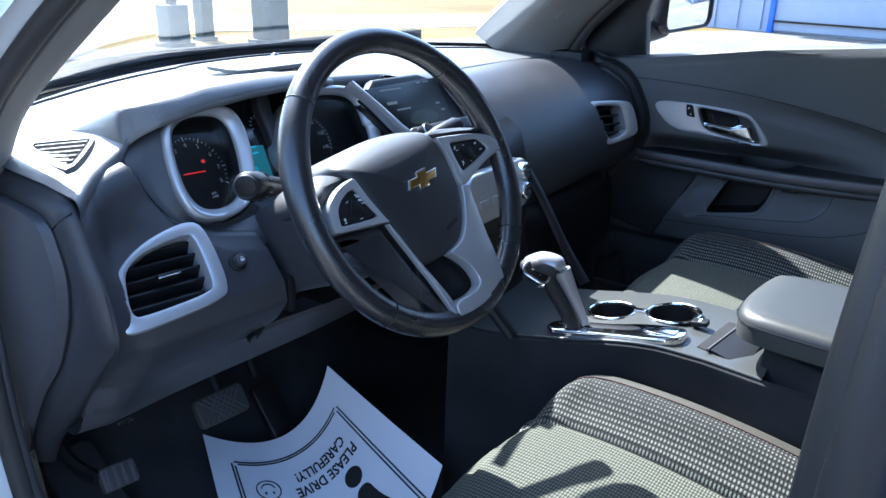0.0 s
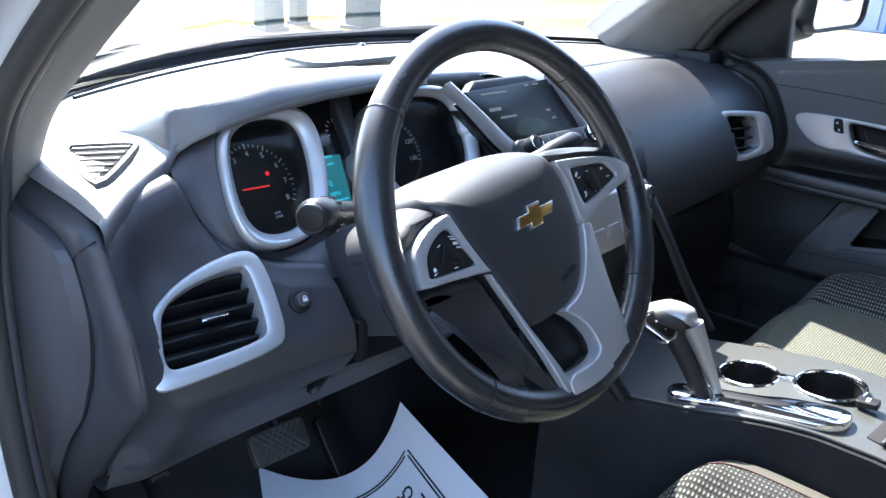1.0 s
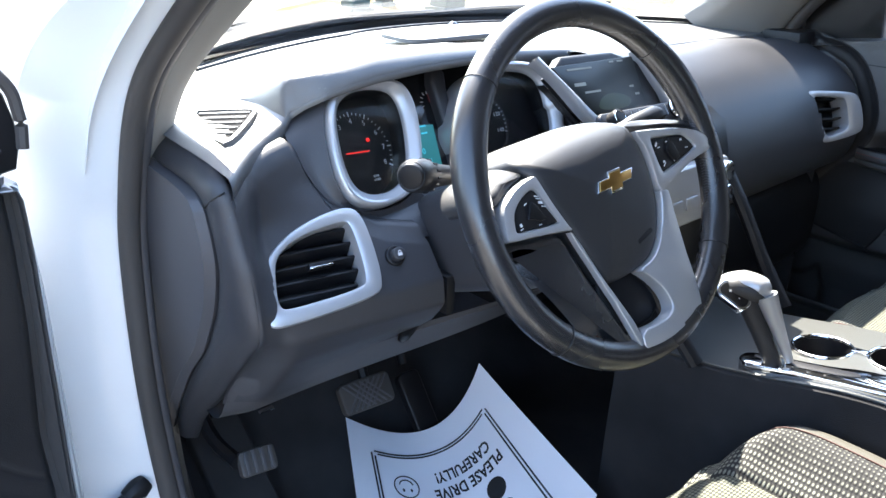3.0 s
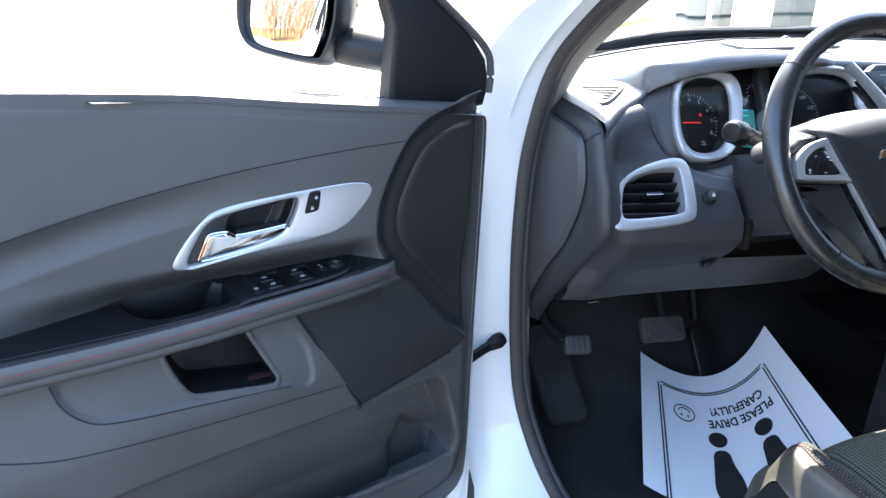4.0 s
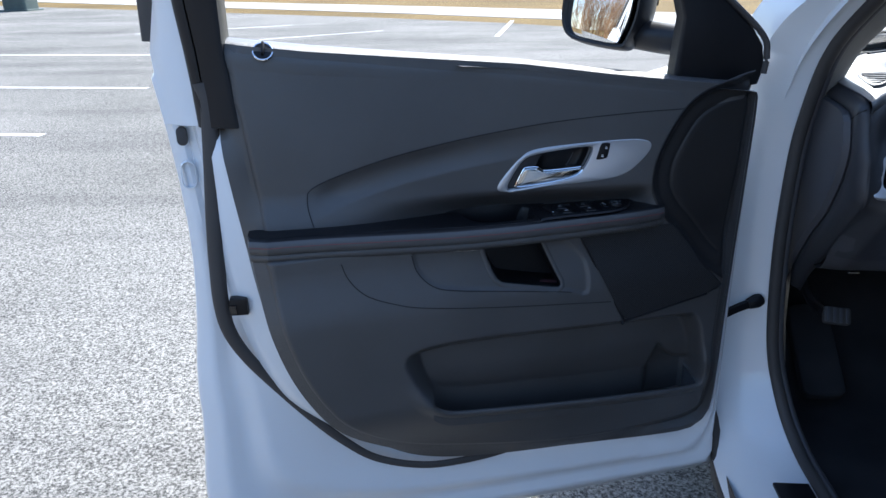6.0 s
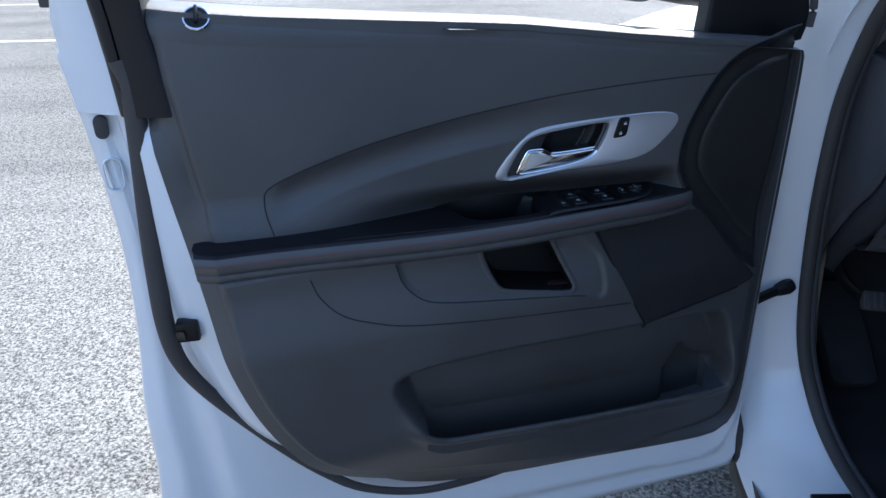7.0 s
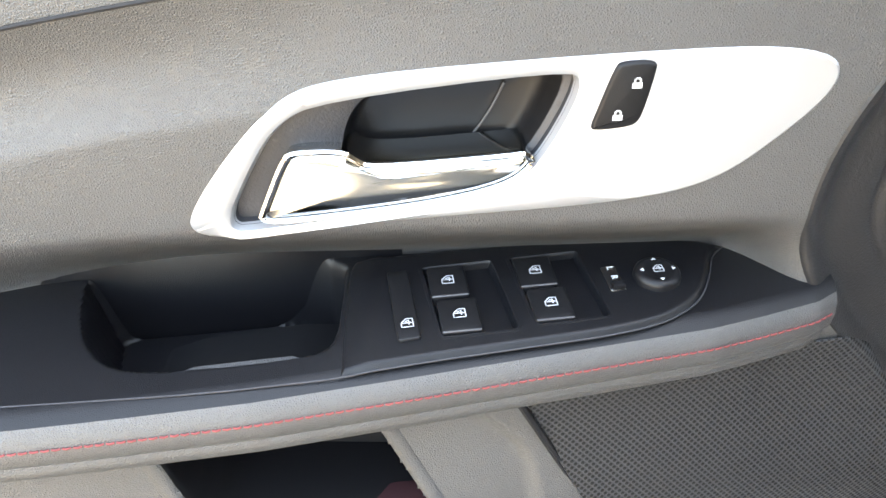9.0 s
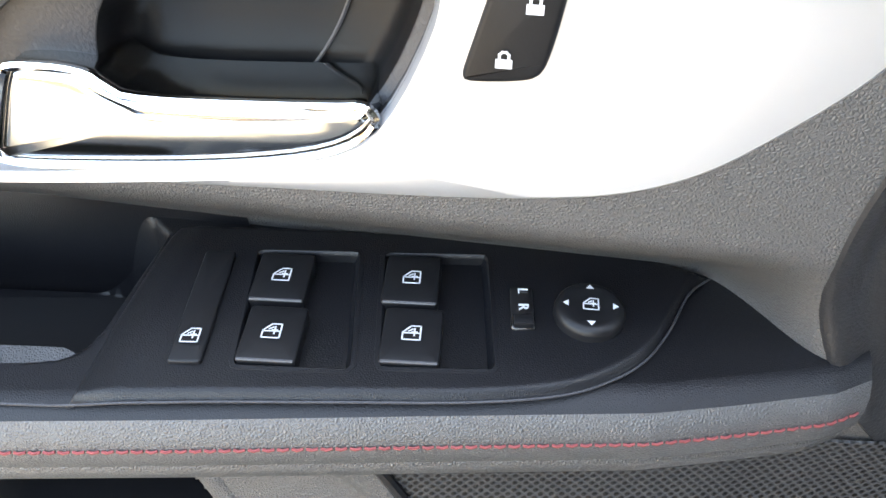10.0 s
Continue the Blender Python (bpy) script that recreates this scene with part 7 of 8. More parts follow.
CUPS = ((0.006, -0.106, 0.037), (0.028, -0.198, 0.041))
gx, gy = np.meshgrid(np.linspace(0, 1, 90), np.linspace(0.12, -0.36, 160))
lx = np.interp(gy, (-0.36, -0.28, -0.22, -0.09, 0.12), (-0.092, -0.084, -0.086, -0.112, -0.119))
gx = lx + (0.108 - lx) * gx
gz = 0.745 + 0.045 * ss(0.08, -0.22, gy) + 0.003 * (1 - (gx / 0.11) ** 2)
open_ = np.ones((159, 89), bool)
for cx, cyy, r in CUPS:
    q = np.hypot(gx - cx, gy - cyy) < r * 0.985
    open_ &= ~(q[:-1, :-1] & q[1:, 1:] & q[1:, :-1] & q[:-1, 1:])
put("console_body", np.c_[gx.ravel(), gy.ravel(), gz.ravel()], [f[::-1] for f in grid_faces(160, 90, open_)], CONSOLETOP, console, "charcoal console top", smooth=40)
rows.append([(x, -0.80, z) for x, y, z in rows[-1]])
for name_, a_, b_ in (("console_side", 0, 5), ("console_side", 8, 12)):
    put(name_, *loft([r[a_:b_] for r in rows], closed=False), CARPET, console, "black console side", smooth=40)
rear = chaikin([(-0.115, -0.35), (0.115, -0.35), (0.115, -0.80), (-0.115, -0.80)], 1)
put("console_box", *plate_mesh(rear, 0.36, 0.825, 0.006), CARPET, console, "dark rear console box")
lid = chaikin([(-0.075, -0.300), (0.085, -0.315), (0.115, -0.34), (0.118, -0.72), (-0.105, -0.72), (-0.10, -0.36)], 2)
put("armrest_lid", *domed(lid, 0.836, 0.874, 0.002, 0.013, 80), LIDSKIN, console, "padded black armrest lid", smooth=60)
put("lid_seam", *tube_mesh(flat(inset(polar(lid, (0.0, -0.5), 80), -0.0005), 0.860), 0.0018, 6, closed=True), DARK, console, "seam round the armrest lid")
ct = axes((0.0, -0.12, 0.7795), (1, 0, 0), (0, 1, -0.15))
gate = chaikin([(-0.104, 0.078), (-0.078, 0.082), (-0.066, 0.060), (-0.052, -0.02), (-0.036, -0.050), (-0.028, -0.105), (-0.036, -0.124), (-0.066, -0.124), (-0.084, -0.100), (-0.092, -0.03), (-0.106, 0.055)], 2)
g = put("shift_gate", *plate_mesh(gate, -0.006, 0.006, 0.002), CHROME, console, "chrome shifter surround", m=ct)
put("gate_slot", *plate_mesh(chaikin([(-0.088, 0.065), (-0.072, 0.066), (-0.058, -0.02), (-0.048, -0.055), (-0.064, -0.060), (-0.078, 0.0)], 2), -0.004, 0.0066, 0.0005), DARK, g, "dark shifter slot", m=ct)
put("gate_plate", *plate_mesh(chaikin([(-0.066, -0.064), (-0.042, -0.062), (-0.034, -0.100), (-0.042, -0.114), (-0.070, -0.112)], 1), 0.005, 0.0080, 0.001), CHROME, g, "bright lower plate", m=ct)
for k, ch in enumerate("PRNDM"):
    words(ch, 0.007, ct @ Matrix.Translation((-0.0955 + 0.0035 * k, 0.050 - 0.019 * k, 0.0070)) @ pose(0, 0, 0, 0, 0, 0), INK, g)
for cx, cyy, r in CUPS:
    m = axes((cx, cyy, 0.7475 + 0.045 * float(ss(0.08, -0.22, cyy))), (1, 0, 0), (0, 1, -0.15))
    ringp = [(r * math.cos(a), r * math.sin(a), 0.002) for a in np.linspace(0, 2 * np.pi, 48, endpoint=False)]
    cup = put("cup_ring", *tube_mesh(ringp, 0.0024, 8, closed=True), CHROME, console, "chrome cup holder ring", m=m)
    cir = np.array(ringp)[:, :2]
    put("cup_well", *loft([flat(cir * 0.98, 0.002), flat(cir * 0.95, -0.01), flat(cir * 0.86, -0.062), flat(cir * 0.80, -0.066)], cap1=True), DARK, cup, "black cup well", m=m)
put("cup_bridge", *box_mesh(0.012, 0.02, 0.006, 0.002, (0.016, -0.030, 0.004)), CHROME, console, m=ct)
hb = put("heat_button", *plate_mesh(rounded(0.018, 0.024, 0.003), 0, 0.007, 0.001), DARK, console, "small console button with white sign", m=ct @ Matrix.Translation((0.004, -0.128, 0)))
put("button_mark", *box_mesh(0.010, 0.004, 0.0004, 0, (0.004, -0.128, 0.0073)), WHITEINK, hb, smooth=0, m=ct)
edge_ = [(r[4][0] - 0.002, r[4][1], r[4][2] + 0.0005) for r in rows[:-1]]
put("console_edge", *tube_mesh(edge_, 0.0022, 8), CONSOLETOP, console, "rounded pale edge of the console top")
put("bin", *plate_mesh(np.array([(-0.058, -0.262), (0.052, -0.276), (0.050, -0.310), (-0.066, -0.292)]), 0.78, 0.7935, 0.0005), CARPET, console, "open black bin")
flap = [[(-0.064, -0.279, 0.7945), (0.040, -0.294, 0.7945)], [(-0.064, -0.283, 0.797), (0.040, -0.298, 0.797)], [(-0.070, -0.330, 0.788), (0.020, -0.340, 0.800)]]
strip("bin_flap", flap, DARK, console, "slanted black flap behind the bin", 30)
put("flap_edge", *tube_mesh([(-0.066, -0.279, 0.7965), (0.040, -0.294, 0.7965)], 0.0022, 6), KNEE, console)
lever = thing("gear_lever", "black gear lever with satin silver grip top", "gear lever")
stem = [np.array((-0.0845, -0.086, 0.772)) * (1 - t) + np.array((-0.098, -0.034, 0.862)) * t for t in np.linspace(0, 1, 10)]
put("stem", *tube_mesh(stem, np.interp(np.linspace(0, 1, 10), (0, 0.5, 1), (0.0115, 0.0130, 0.0165)), 18, flatten=0.9), BAG, lever, "black leather grip", smooth=60)
put("stem_base", *tube_mesh([(-0.084, -0.087, 0.768), (-0.0855, -0.083, 0.780)], 0.0145, 16), CHROME, lever, "chrome collar")
head = spline([(-0.091, -0.056, 0.860), (-0.095, -0.042, 0.869), (-0.100, -0.024, 0.870), (-0.104, -0.008, 0.864), (-0.106, 0.000, 0.857)], 5)
put("grip_head", *tube_mesh(head, np.interp(np.linspace(0, 1, len(head)), (0, 0.2, 0.5, 0.85, 1), (0.006, 0.0165, 0.0195, 0.0165, 0.005)), 20, flatten=0.95), BAG, lever, "black rounded grip head", smooth=60)
put("grip_cap", *tube_mesh(head + np.array((0.004, -0.003, 0.0060)), np.interp(np.linspace(0, 1, len(head)), (0, 0.2, 0.5, 0.85, 1), (0.006, 0.0165, 0.0180, 0.0150, 0.003)), 18, flatten=0.95), SATIN, lever, "satin silver top of the grip", smooth=60)
band_ = [np.array((-0.0775, -0.098, 0.786)) * (1 - t) + np.array((-0.0885, -0.055, 0.868)) * t for t in np.linspace(0, 1, 10)]
put("grip_stripe", *tube_mesh(band_, np.interp(np.linspace(0, 1, 10), (0, 0.5, 1), (0.0060, 0.0100, 0.0155)), 14, flatten=0.9), SATIN, lever, "satin silver stripe down the grip", smooth=60)
pm2 = axes((-0.1170, -0.0265, 0.8650), (0.20, -0.80, -0.42), (0.50, 0.35, 0.62))
gb = put("grip_button", *plate_mesh(rounded(0.046, 0.026, 0.012), -0.012, 0.004, 0.002), CHROME, lever, "chrome framed shift button", m=pm2)
put("button_face", *plate_mesh(rounded(0.039, 0.019, 0.009), 0.0, 0.0048, 0.001), GLOSSBLACK, gb, m=pm2)
words("+", 0.008, pm2 @ Matrix.Translation((-0.007, 0, 0.0052)), WHITEINK, gb)
words("-", 0.008, pm2 @ Matrix.Translation((0.007, 0, 0.0052)), WHITEINK, gb)


# ---- seats ----
def seat(name, label, m):
    s = thing(name, label, "car seat", m, group="front seats")
    nx, ny = 70, 60
    a, b = np.meshgrid(np.linspace(-1, 1, nx), np.linspace(0, 1, ny))

    def cushion(a, b):
        half = 0.256 - 0.03 * (1 - ss(0, 0.25, b)) + 0.0 * b
        bow = 0.055 * (1 - a * a)
        x = a * half
        y = -0.118 + bow - 0.44 * b
        bolster = 0.040 * ss(0.52, 0.80, np.abs(a)) - 0.030 * ss(0.86, 1.0, np.abs(a)) ** 2
        z = 0.703 + bolster + 0.016 * np.sin(np.pi * np.clip(b * 1.1, 0, 1)) - 0.085 * (1 - ss(0, 0.20, b)) ** 2 - 0.02 * b
        for c in (0.53,):
            z = z - 0.010 * np.exp(-((np.abs(a) - c) / 0.025) ** 2) * ss(0.03, 0.12, b)
        z = z - 0.008 * np.exp(-((b - 0.13) / 0.012) ** 2) * (np.abs(a) < 0.53)
        return x, y, z

    def piece(lo, hi, mat, part_name, part_label):
        aa, bb = np.meshgrid(np.linspace(lo, hi, 40), np.linspace(0, 1, ny))
        x, y, z = cushion(aa, bb)
        put(part_name, np.c_[x.ravel(), y.ravel(), z.ravel()], [f[::-1] for f in grid_faces(ny, 40)], mat, s, part_label, smooth=60)

    piece(-0.53, 0.53, SEATMID, "cushion_centre", "khaki dotted cloth seat centre")
    piece(0.53, 0.83, SEATCLOTH, "cushion_bolster", "black dotted cloth bolster")
    piece(-0.83, -0.53, SEATCLOTH, "cushion_bolster", "black dotted cloth bolster")
    piece(0.83, 1.0, SEATSIDE, "cushion_edge", "dark vinyl seat edge")
    piece(-1.0, -0.83, SEATSIDE, "cushion_edge", "dark vinyl seat edge")
    edge = np.array([cushion(np.array(0.83), np.array(t)) for t in np.linspace(0.02, 1, 60)])
    for k in (1, -1):
        put("piping", *tube_mesh(edge * np.array((k, 1, 1)) + np.array((0, 0, 0.001)), 0.0009, 6), PIPING, s, "fine red piping on the seat")
    # skirt round the cushion
    ring = [cushion(np.array(-1.0), np.array(t)) for t in np.linspace(1, 0, 20)] + [cushion(np.array(t), np.array(0.0)) for t in np.linspace(-1, 1, 40)[1:]] + [cushion(np.array(1.0), np.array(t)) for t in np.linspace(0, 1, 20)[1:]]
    ring = np.array(ring)
    low = ring.copy()
    low[:, 2] = 0.50
    low[:, 1] -= 0.03
    mid = (ring + low) / 2 + np.array((0, 0.008, 0))
    put("seat_skirt", *loft([ring, mid, low], closed=False), DARK, s, "black seat skirt", smooth=60)
    # backrest
    rows = []
    for t, wd, dp in ((0, 0.235, 0.05), (0.15, 0.25, 0.065), (0.5, 0.245, 0.065), (0.85, 0.20, 0.06), (1.0, 0.15, 0.03)):
        o = rounded(2 * wd, 2 * dp, 0.045)
        rows.append(np.c_[o[:, 0], o[:, 1] - 0.62 - 0.20 * t, np.full(len(o), 0.66 + 0.60 * t)])
    put("backrest", *loft(rows, cap0=True, cap1=True), SEATCLOTH, s, "black dotted cloth backrest", smooth=60)
    put("seat_base", *box_mesh(0.40, 0.40, 0.14, 0.01, (0, -0.38, 0.43)), DARK, s, "black seat frame")
    return s


seat("driver_seat", "dark cloth driver seat with dotted bolsters and red piping", Matrix.Translation((-0.365, 0.028, 0)))
seat("passenger_seat", "dark cloth passenger seat with dotted bolsters, partly in sun", Matrix.Translation((0.365, 0.095, 0)))

# ---- paper floor mat ----
MAT_L = (np.array((-0.335, 0.535, 0.462)), np.array((-0.335 - 0.17, 0.23, 0.375)))
MAT_M = (np.array((-0.212, 0.433, 0.416)), np.array((-0.36, 0.09, 0.372)))
MAT_R = (np.array((-0.157, 0.378, 0.583)), np.array((-0.205, 0.075, 0.520)))


def paper(s, t, lift=0.0):
    """A point of the bent sheet: s across it, t from its front edge back."""
    l, r = MAT_L[0] + (MAT_L[1] - MAT_L[0]) * t, MAT_R[0] + (MAT_R[1] - MAT_R[0]) * t
    c = MAT_M[0] + (MAT_M[1] - MAT_M[0]) * t
    mid = 2 * c - 0.5 * (l + r)
    mid = 0.25 * mid + 0.75 * c + (c - 0.5 * (l + r)) * 0.35
    p = (1 - s) ** 2 * l + 2 * s * (1 - s) * mid + s * s * r
    p = p + np.array((0, 0, 0.004 * math.sin(5 * s + 2 * t) * t))
    return p + np.array((-0.35, -0.55, 0.75)) * lift


sheet = thing("paper_floor_mat", "white printed paper floor mat lying bent in the footwell", "floor mat")
gs, gt = np.meshgrid(np.linspace(0, 1, 44), np.linspace(0, 1, 44))
pv_ = [paper(a, b) for a, b in zip(gs.ravel(), gt.ravel())]
put("sheet", pv_, grid_faces(44, 44), PAPER, sheet, "white paper sheet", smooth=60)


def printed(outline, name, label=""):
    """A flat printed shape in the sheet's own coordinates, laid on the paper."""
    o = np.array(outline)
    c = o.mean(0)
    loops = [[paper(*(c + (q - c) * f), 0.0012) for q in o] for f in (1, 0.6, 0.25)]
    v, f = loft(loops, True, False, True)
    put(name, v, f, INK, sheet, label, smooth=0)


def inkline(pts, width=0.0016):
    q = resample(pts, 40, closed=False)
    put("printed_line", *tube_mesh([paper(a, b, 0.0008) for a, b in q], width, 5), INK, sheet, "thin printed border")


for d in (0.0, 0.016):
    inkline([(0.105 + d, 1.0), (0.105 + d, 0.17 + d)])
    inkline([(0.12 + d, 0.155 + d), (0.5, 0.150 + d), (0.86 - d, 0.155 + d)])
    inkline([(0.875 - d, 0.17 + d), (0.875 - d, 1.0)])


def lettering(text, s0, t0, ws, ht):
    c = bpy.data.curves.new("lettering", "FONT")
    c.body, c.size, c.align_x, c.align_y, c.resolution_u = text, 1.0, "CENTER", "CENTER", 2
    c.offset = 0.028
    tmp = new("lettering", c)
    bpy.context.view_layer.update()
    me = bpy.data.meshes.new_from_object(tmp)
    xs_ = [q.co.x for q in me.vertices]
    span = max(xs_) - min(xs_)
    v = [paper(s0 - q.co.x / span * ws, t0 - q.co.y * ht, 0.0012) for q in me.vertices]
    f = [tuple(q.vertices) for q in me.polygons]
    bpy.data.objects.remove(tmp)
    bpy.data.meshes.remove(me)
    put("lettering", v, f, INK, sheet, "black printed lettering", smooth=0)


lettering("PLEASE DRIVE", 0.60, 0.40, 0.42, -0.085)
lettering("CAREFULLY!", 0.60, 0.305, 0.36, -0.085)
circle = [(0.25 + 0.062 * math.cos(a), 0.345 + 0.062 * math.sin(a)) for a in np.linspace(0, 2 * np.pi, 30)]
inkline(circle, 0.0011)
inkline([(0.25 + 0.035 * math.cos(a), 0.34 - 0.035 * math.sin(a)) for a in np.linspace(0.2, math.pi - 0.2, 12)], 0.0011)
for sx in (-0.02, 0.02):
    printed([(0.25 + sx + 0.006 * math.cos(a), 0.365 + 0.01 * math.sin(a)) for a in np.linspace(0, 2 * np.pi, 10, endpoint=False)], "printed_dot")
for sx, lean in ((0.42, 0.0), (0.70, 0.10)):
    heel = [(sx + 0.055 * math.cos(a), 0.52 + 0.055 * math.sin(a)) for a in np.linspace(0, 2 * np.pi, 20, endpoint=False)]
    printed(heel, "printed_heel", "black printed footprint heel")
    sole = chaikin([(sx - 0.045, 0.595), (sx + 0.045, 0.595), (sx + 0.05, 0.70), (sx + 0.085, 0.82), (sx + 0.06, 0.95), (sx - 0.03, 0.97), (sx - 0.085, 0.88), (sx - 0.06, 0.72)], 2)
    printed(sole, "printed_sole", "black printed footprint sole")

# ---- pedals ----
brake = thing("brake_pedal", "worn black brake pedal with cross-hatched rubber pad", "pedal")
bpm = axes((-0.350, 0.448, 0.567), (1, -0.05, -0.05), (0, 0.6, 0.8))
put("pad", *plate_mesh(rounded(0.098, 0.052, 0.010), -0.010, 0.004, 0.003), RUBBER, brake, "black rubber pad", m=bpm)
for k in range(-5, 6):
    for sgn in (1, -1):
        x0 = k * 0.011
        a, b = np.array((x0 - 0.02 * sgn, -0.022, 0.0045)), np.array((x0 + 0.02 * sgn, 0.022, 0.0045))
        if max(abs(a[0]), abs(b[0])) < 0.05:
            put("tread", *tube_mesh([a, b], 0.0016, 5), KNEE, brake, m=bpm)
put("arm", *tube_mesh(spline([(-0.34, 0.465, 0.575), (-0.33, 0.52, 0.65), (-0.33, 0.54, 0.78)], 5), 0.010, 8), DARK, brake, "black pedal arm")
gas = thing("accelerator_pedal", "long black accelerator pedal", "pedal")
gm2 = axes((-0.205, 0.485, 0.462), (1, 0, 0), (0.06, 0.6, 0.8))
put("pad", *plate_mesh(rounded(0.048, 0.125, 0.012), -0.010, 0.006, 0.004), DARK, gas, "black accelerator pad", m=gm2)
put("arm", *tube_mesh(spline([(-0.20, 0.54, 0.52), (-0.20, 0.58, 0.62), (-0.21, 0.60, 0.75)], 5), 0.009, 8), DARK, gas, "black pedal arm")
pb = thing("parking_brake_pedal", "small black ribbed parking brake pedal", "pedal")
pbm = axes((-0.606, 0.343, 0.627), (1, -0.08, -0.08), (0, 0.6, 0.8))
put("pad", *plate_mesh(rounded(0.050, 0.034, 0.006), -0.008, 0.004, 0.002), RUBBER, pb, "black rubber pad", m=pbm)
for k in range(4):
    put("rib", *box_mesh(0.005, 0.03, 0.004, 0.001, (-0.017 + 0.0115 * k, 0, 0.005)), KNEE, pb, m=pbm)
put("arm", *tube_mesh(spline([(-0.63, 0.352, 0.63), (-0.635, 0.42, 0.64), (-0.635, 0.50, 0.72)], 5), 0.010, 8), DARK, pb, "black pedal arm")
rest_ = thing("foot_rest", "black foot rest in the footwell corner", "foot rest")
put("pad", *plate_mesh(rounded(0.09, 0.22, 0.02), -0.02, 0.006, 0.006), CARPET, rest_, m=axes((-0.565, 0.50, 0.47), (1, 0, 0), (0, 0.75, 0.6)))


# ---- outside ----
def sheet_mesh(name, x0, x1, y0, y1, z, mat, label, kind="structure"):
    ob = put(name, [(x0, y0, z), (x1, y0, z), (x1, y1, z), (x0, y1, z)], [(0, 1, 2, 3)], mat, None, "", smooth=0)
    return tagged(ob, label, name.split("_")[0], kind=kind)


ground = sheet_mesh("ground", -2500, 2500, -2500, 2500, 0.0, GRASS, "dry tan winter grass reaching to the horizon")


def slab(name, pts, z, mat, label):
    ob = put(name, [(x, y, z) for x, y in pts] + [(x, y, -0.3) for x, y in pts], [tuple(range(len(pts)))] + [(i, i + len(pts), (i + 1) % len(pts) + len(pts), (i + 1) % len(pts)) for i in range(len(pts))], mat, None, "", smooth=0)
    return tagged(ob, label, "pavement", kind="structure")


# the lot's far edge runs obliquely across the view
lot = slab("pavement", [(-24, -60), (60, -60), (20.0, 2.6), (12.2, 6.9), (8.55, 8.3), (5.4, 10.0), (-1.5, 17.0), (-5.0, 19.6), (-24.0, 31.5)], 0.004, ASPHALT, "worn grey asphalt parking lot")
slab("path", [(26.0, 1.5), (20.0, 4.6), (14.1, 8.4), (10.1, 10.2), (6.65, 12.5), (-5.0, 21.6), (-40.0, 46.0), (-40.0, 49.6), (-5.0, 25.4), (8.85, 15.4), (13.4, 13.0), (18.6, 10.2), (28.0, 4.4)], 0.012, CONCRETE, "pale concrete path beyond the grass")
slab("road", [(30.0, 12.0), (12.0, 26.0), (-10.0, 42.0), (-60, 78.0), (-60, 86.0), (-10.0, 49.0), (14.0, 31.0), (34.0, 16.0)], 0.012, CONCRETE, "pale road beyond the verge")


def paint(x0, y0, x1, y1, w=0.10):
    d = np.array((x1 - x0, y1 - y0)); d = d / np.linalg.norm(d); n = np.array((-d[1], d[0])) * w / 2
    a, b = np.array((x0, y0)), np.array((x1, y1))
    v = [(*(a + n), 0.008), (*(a - n), 0.008), (*(b - n), 0.008), (*(b + n), 0.008)]
    tagged(put("bay_line", v, [(0, 1, 2, 3)], LINEPAINT, None, "", smooth=0), "worn white painted parking bay line on asphalt", "road marking", "bay lines", "structure")


paint(-5.2, 4.88, -11.0, 5.15)
paint(-5.5, 7.45, -11.5, 7.85)
paint(-6.0, 10.9, -12.0, 11.4)
paint(-6.2, 13.4, -4.0, 15.2)
paint(-1.55, 13.5, -1.27, 17.6)
paint(-9.5, 15.2, -6.5, 17.2)

for x, y, w, h in ((6.28, 9.75, 0.36, 0.62), (7.75, 9.2, 0.45, 2.6), (7.2, 10.2, 0.24, 3.2), (-19.5, 26.6, 0.9, 4.0)):
    post = thing("steel_post", "grey green painted steel post at the edge of the lot", "post", Matrix.Translation((x, y, 0)), group="posts by the lot")
    put("shaft", *plate_mesh(rounded(w, w, w * 0.12), -0.1, h, 0.02), POSTGREEN, post, "square painted shaft")
    if h < 1:
        put("pipe", *tube_mesh([(0, 0, 0.6), (0, 0, 0.70), (0, 0, 0.71), (0, 0, 2.6)], (0.08, 0.08, 0.05, 0.05), 12), POSTGREEN, post, "thin painted pipe")
    put("base", *plate_mesh(rounded(w * 1.25, w * 1.25, w * 0.1), -0.1, 0.06, 0.01), POSTGREEN, post)

# workshop building on the passenger's side
building = thing("workshop_building", "long pale blue metal workshop with white trim and roller doors", "building", axes((17.0, 3.0, 0), (-0.25, -0.97, 0), (0.97, -0.25, 0)), kind="structure")
put("wall", *box_mesh(40, 0.3, 5.5, 0.0, (16, 0.3, 2.75)), SIDING, building, "pale blue siding wall")
for k in range(70):
    put("siding_rib", *box_mesh(0.05, 0.04, 5.4, 0.0, (-3.7 + k * 0.57, 0.13, 2.75)), SIDING, building)
put("white_band", *box_mesh(40, 0.06, 0.12, 0.0, (16, 0.10, 1.05)), WHITE, building, "white band along the wall")
for k in range(4):
    x = 1.0 + k * 6.5
    dr = put("roller_door", *box_mesh(3.0, 0.08, 3.4, 0.01, (x, 0.10, 1.75)), SIDING, building, "pale roller door in a blue frame")
    for sx in (-1.55, 1.55):
        put("door_post", *box_mesh(0.12, 0.12, 3.5, 0.01, (x + sx, 0.06, 1.75)), BLUE, dr, "blue door post")
    put("door_sill", *box_mesh(3.0, 0.06, 0.04, 0.0, (x, 0.04, 0.25)), DARK, dr)
    put("white_post", *box_mesh(0.35, 0.16, 5.5, 0.01, (x + 3.2, 0.05, 2.75)), WHITE, building, "white wall post")
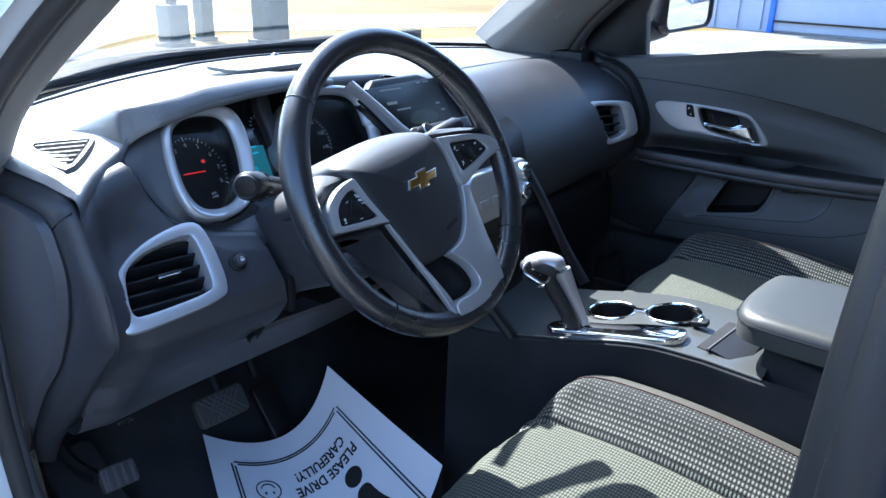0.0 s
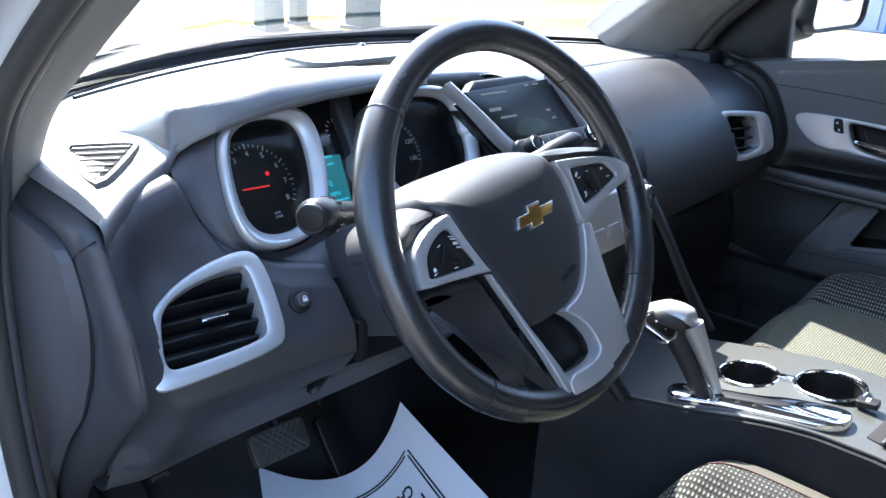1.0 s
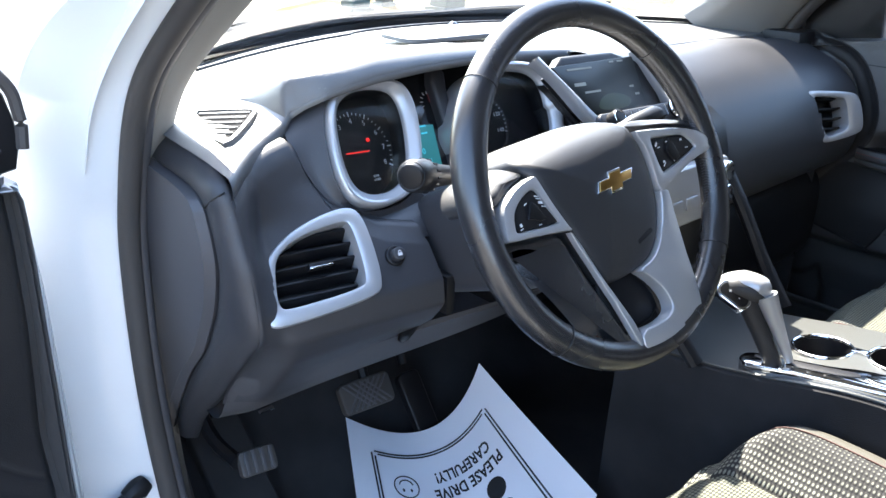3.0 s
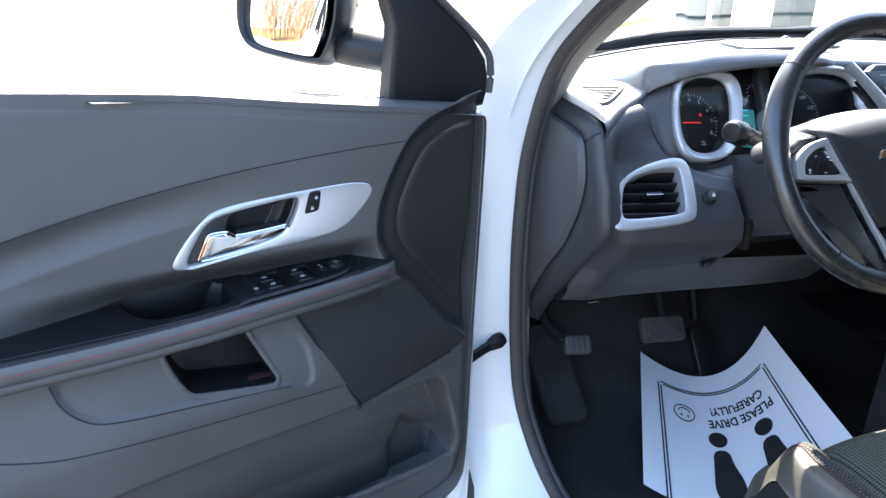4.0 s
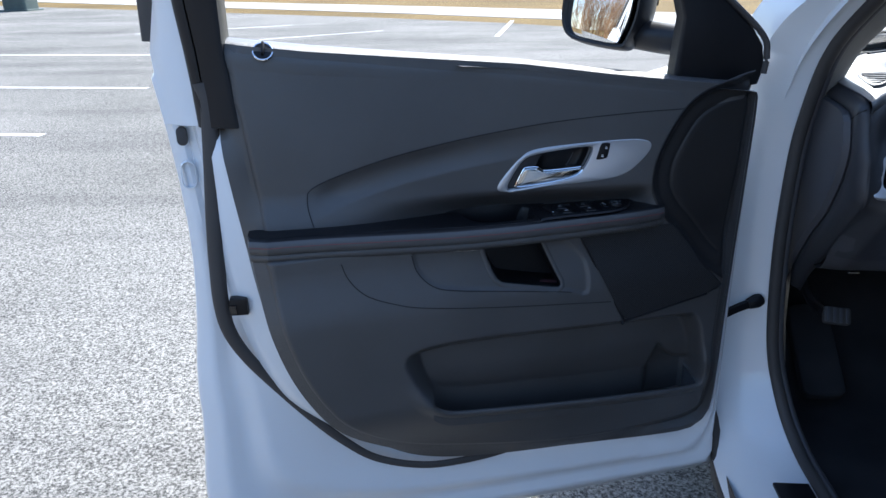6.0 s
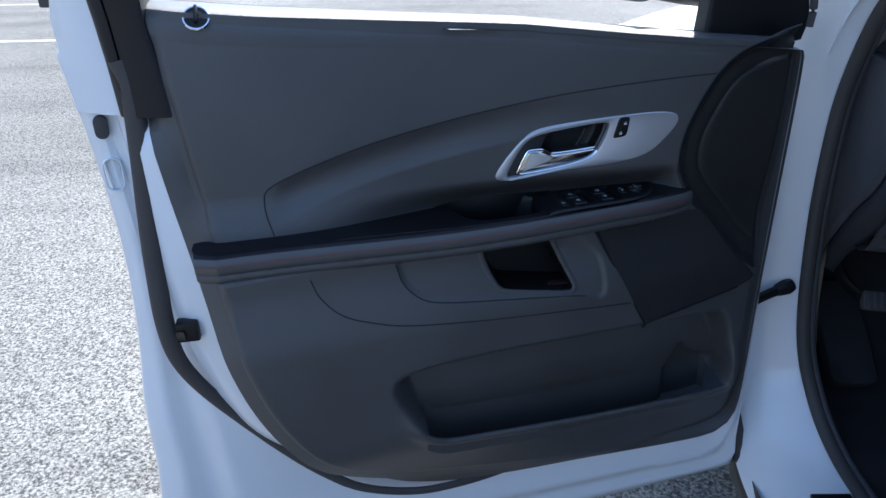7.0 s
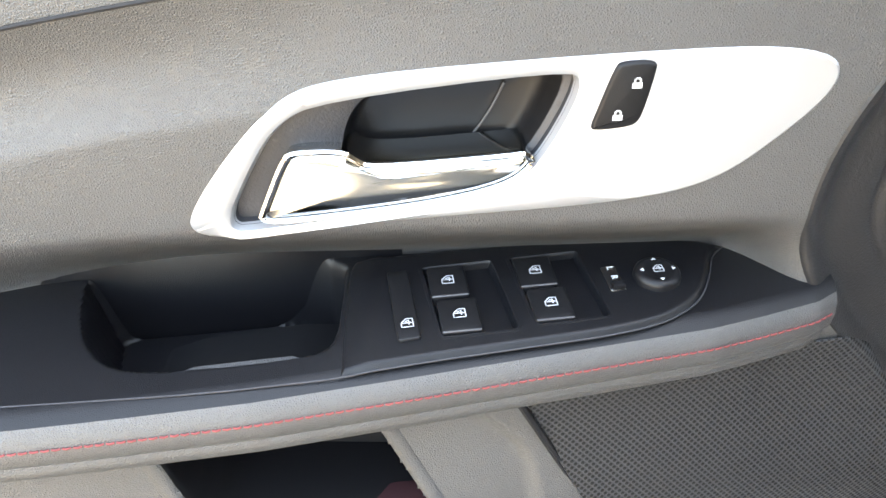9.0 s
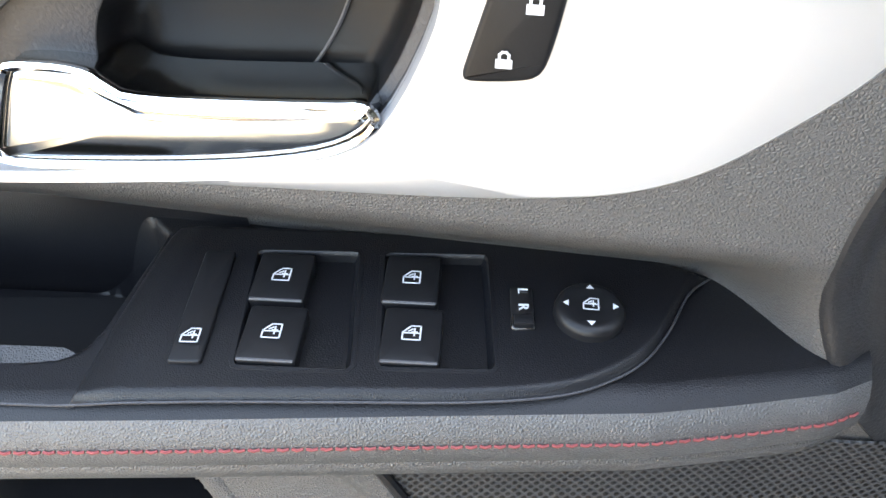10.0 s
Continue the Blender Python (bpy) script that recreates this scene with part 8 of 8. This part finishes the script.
put("roof", *box_mesh(41, 9, 0.3, 0.02, (16, 4.2, 5.65)), WHITE, building, "white roof edge")


def bare_tree(x, y, h, seed):
    """A leafless tree: tapered trunk, limbs and fine twigs."""
    rng = random.Random(seed)
    t = thing("bare_tree", "leafless brown winter tree behind the lot", "tree", Matrix.Translation((x, y, 0)), group="bare trees")
    put("trunk", *tube_mesh([(0, 0, -0.1), (0.05, 0.02, h * 0.3), (-0.05, 0.05, h * 0.6), (0.05, 0, h)], (0.16, 0.13, 0.09, 0.02), 7), BARK, t, "brown trunk")
    v, f = [], []
    for k in range(34):
        z0 = h * rng.uniform(0.08, 0.92)
        a, ln = rng.uniform(0, 6.28), h * rng.uniform(0.15, 0.35)
        p = [np.array((0, 0, z0))]
        for s in range(3):
            p.append(p[-1] + np.array((math.cos(a) * ln / 3, math.sin(a) * ln / 3, ln * rng.uniform(0.15, 0.4))))
            a += rng.uniform(-0.5, 0.5)
        for path, r in [(p, (0.04, 0.03, 0.02, 0.006))] + [([q, q + np.array((rng.uniform(-1, 1), rng.uniform(-1, 1), rng.uniform(0.1, 1))) * ln * 0.35] , 0.009) for q in p[1:] for _ in range(3)]:
            mv, mf = tube_mesh(path, r, 4)
            f += [tuple(i + len(v) for i in q) for q in mf]
            v += [tuple(q) for q in mv]
    tagged(put("crown", v, f, BRUSH, t, "bare brown twigs", smooth=0), kind="stuff")


rng = random.Random(4)
for k in range(18):
    bare_tree(-26 + k * 2.6 + rng.uniform(-1, 1), -34 + rng.uniform(-5, 5) - 0.2 * abs(k - 9), rng.uniform(6, 10), k)
for k in range(8):
    bare_tree(-34 + rng.uniform(-3, 3), -24 + k * 5.0, rng.uniform(6, 9), 40 + k)
for k in range(36):
    far_, az_ = rng.uniform(26, 42), radians(-150 + k * 2.6 + rng.uniform(-1, 1))
    bare_tree(-1.0 + far_ * math.sin(az_), far_ * math.cos(az_), rng.uniform(5, 8.5), 80 + k)
for k in range(34):
    far_, az_ = rng.uniform(25, 36), radians(-122 + k * 1.15 + rng.uniform(-1, 1))
    bare_tree(-1.0 + far_ * math.sin(az_), far_ * math.cos(az_), rng.uniform(4.5, 8.0), 140 + k)
# brown board fence behind the lot
fence = thing("board_fence", "weathered brown board fence behind the lot", "fence", Matrix.Translation((-20, -17, 0)))
for k in range(180):
    put("board", *box_mesh(0.24, 0.03, 2.4 + 0.05 * math.sin(k * 3.1), 0.0, (-22 + k * 0.25, 0.01 * (k % 2), 1.2)), FENCEWOOD, fence, smooth=0)
for zz in (0.4, 1.6):
    put("rail", *box_mesh(45, 0.05, 0.1, 0.0, (0.5, -0.05, zz)), BARK, fence)
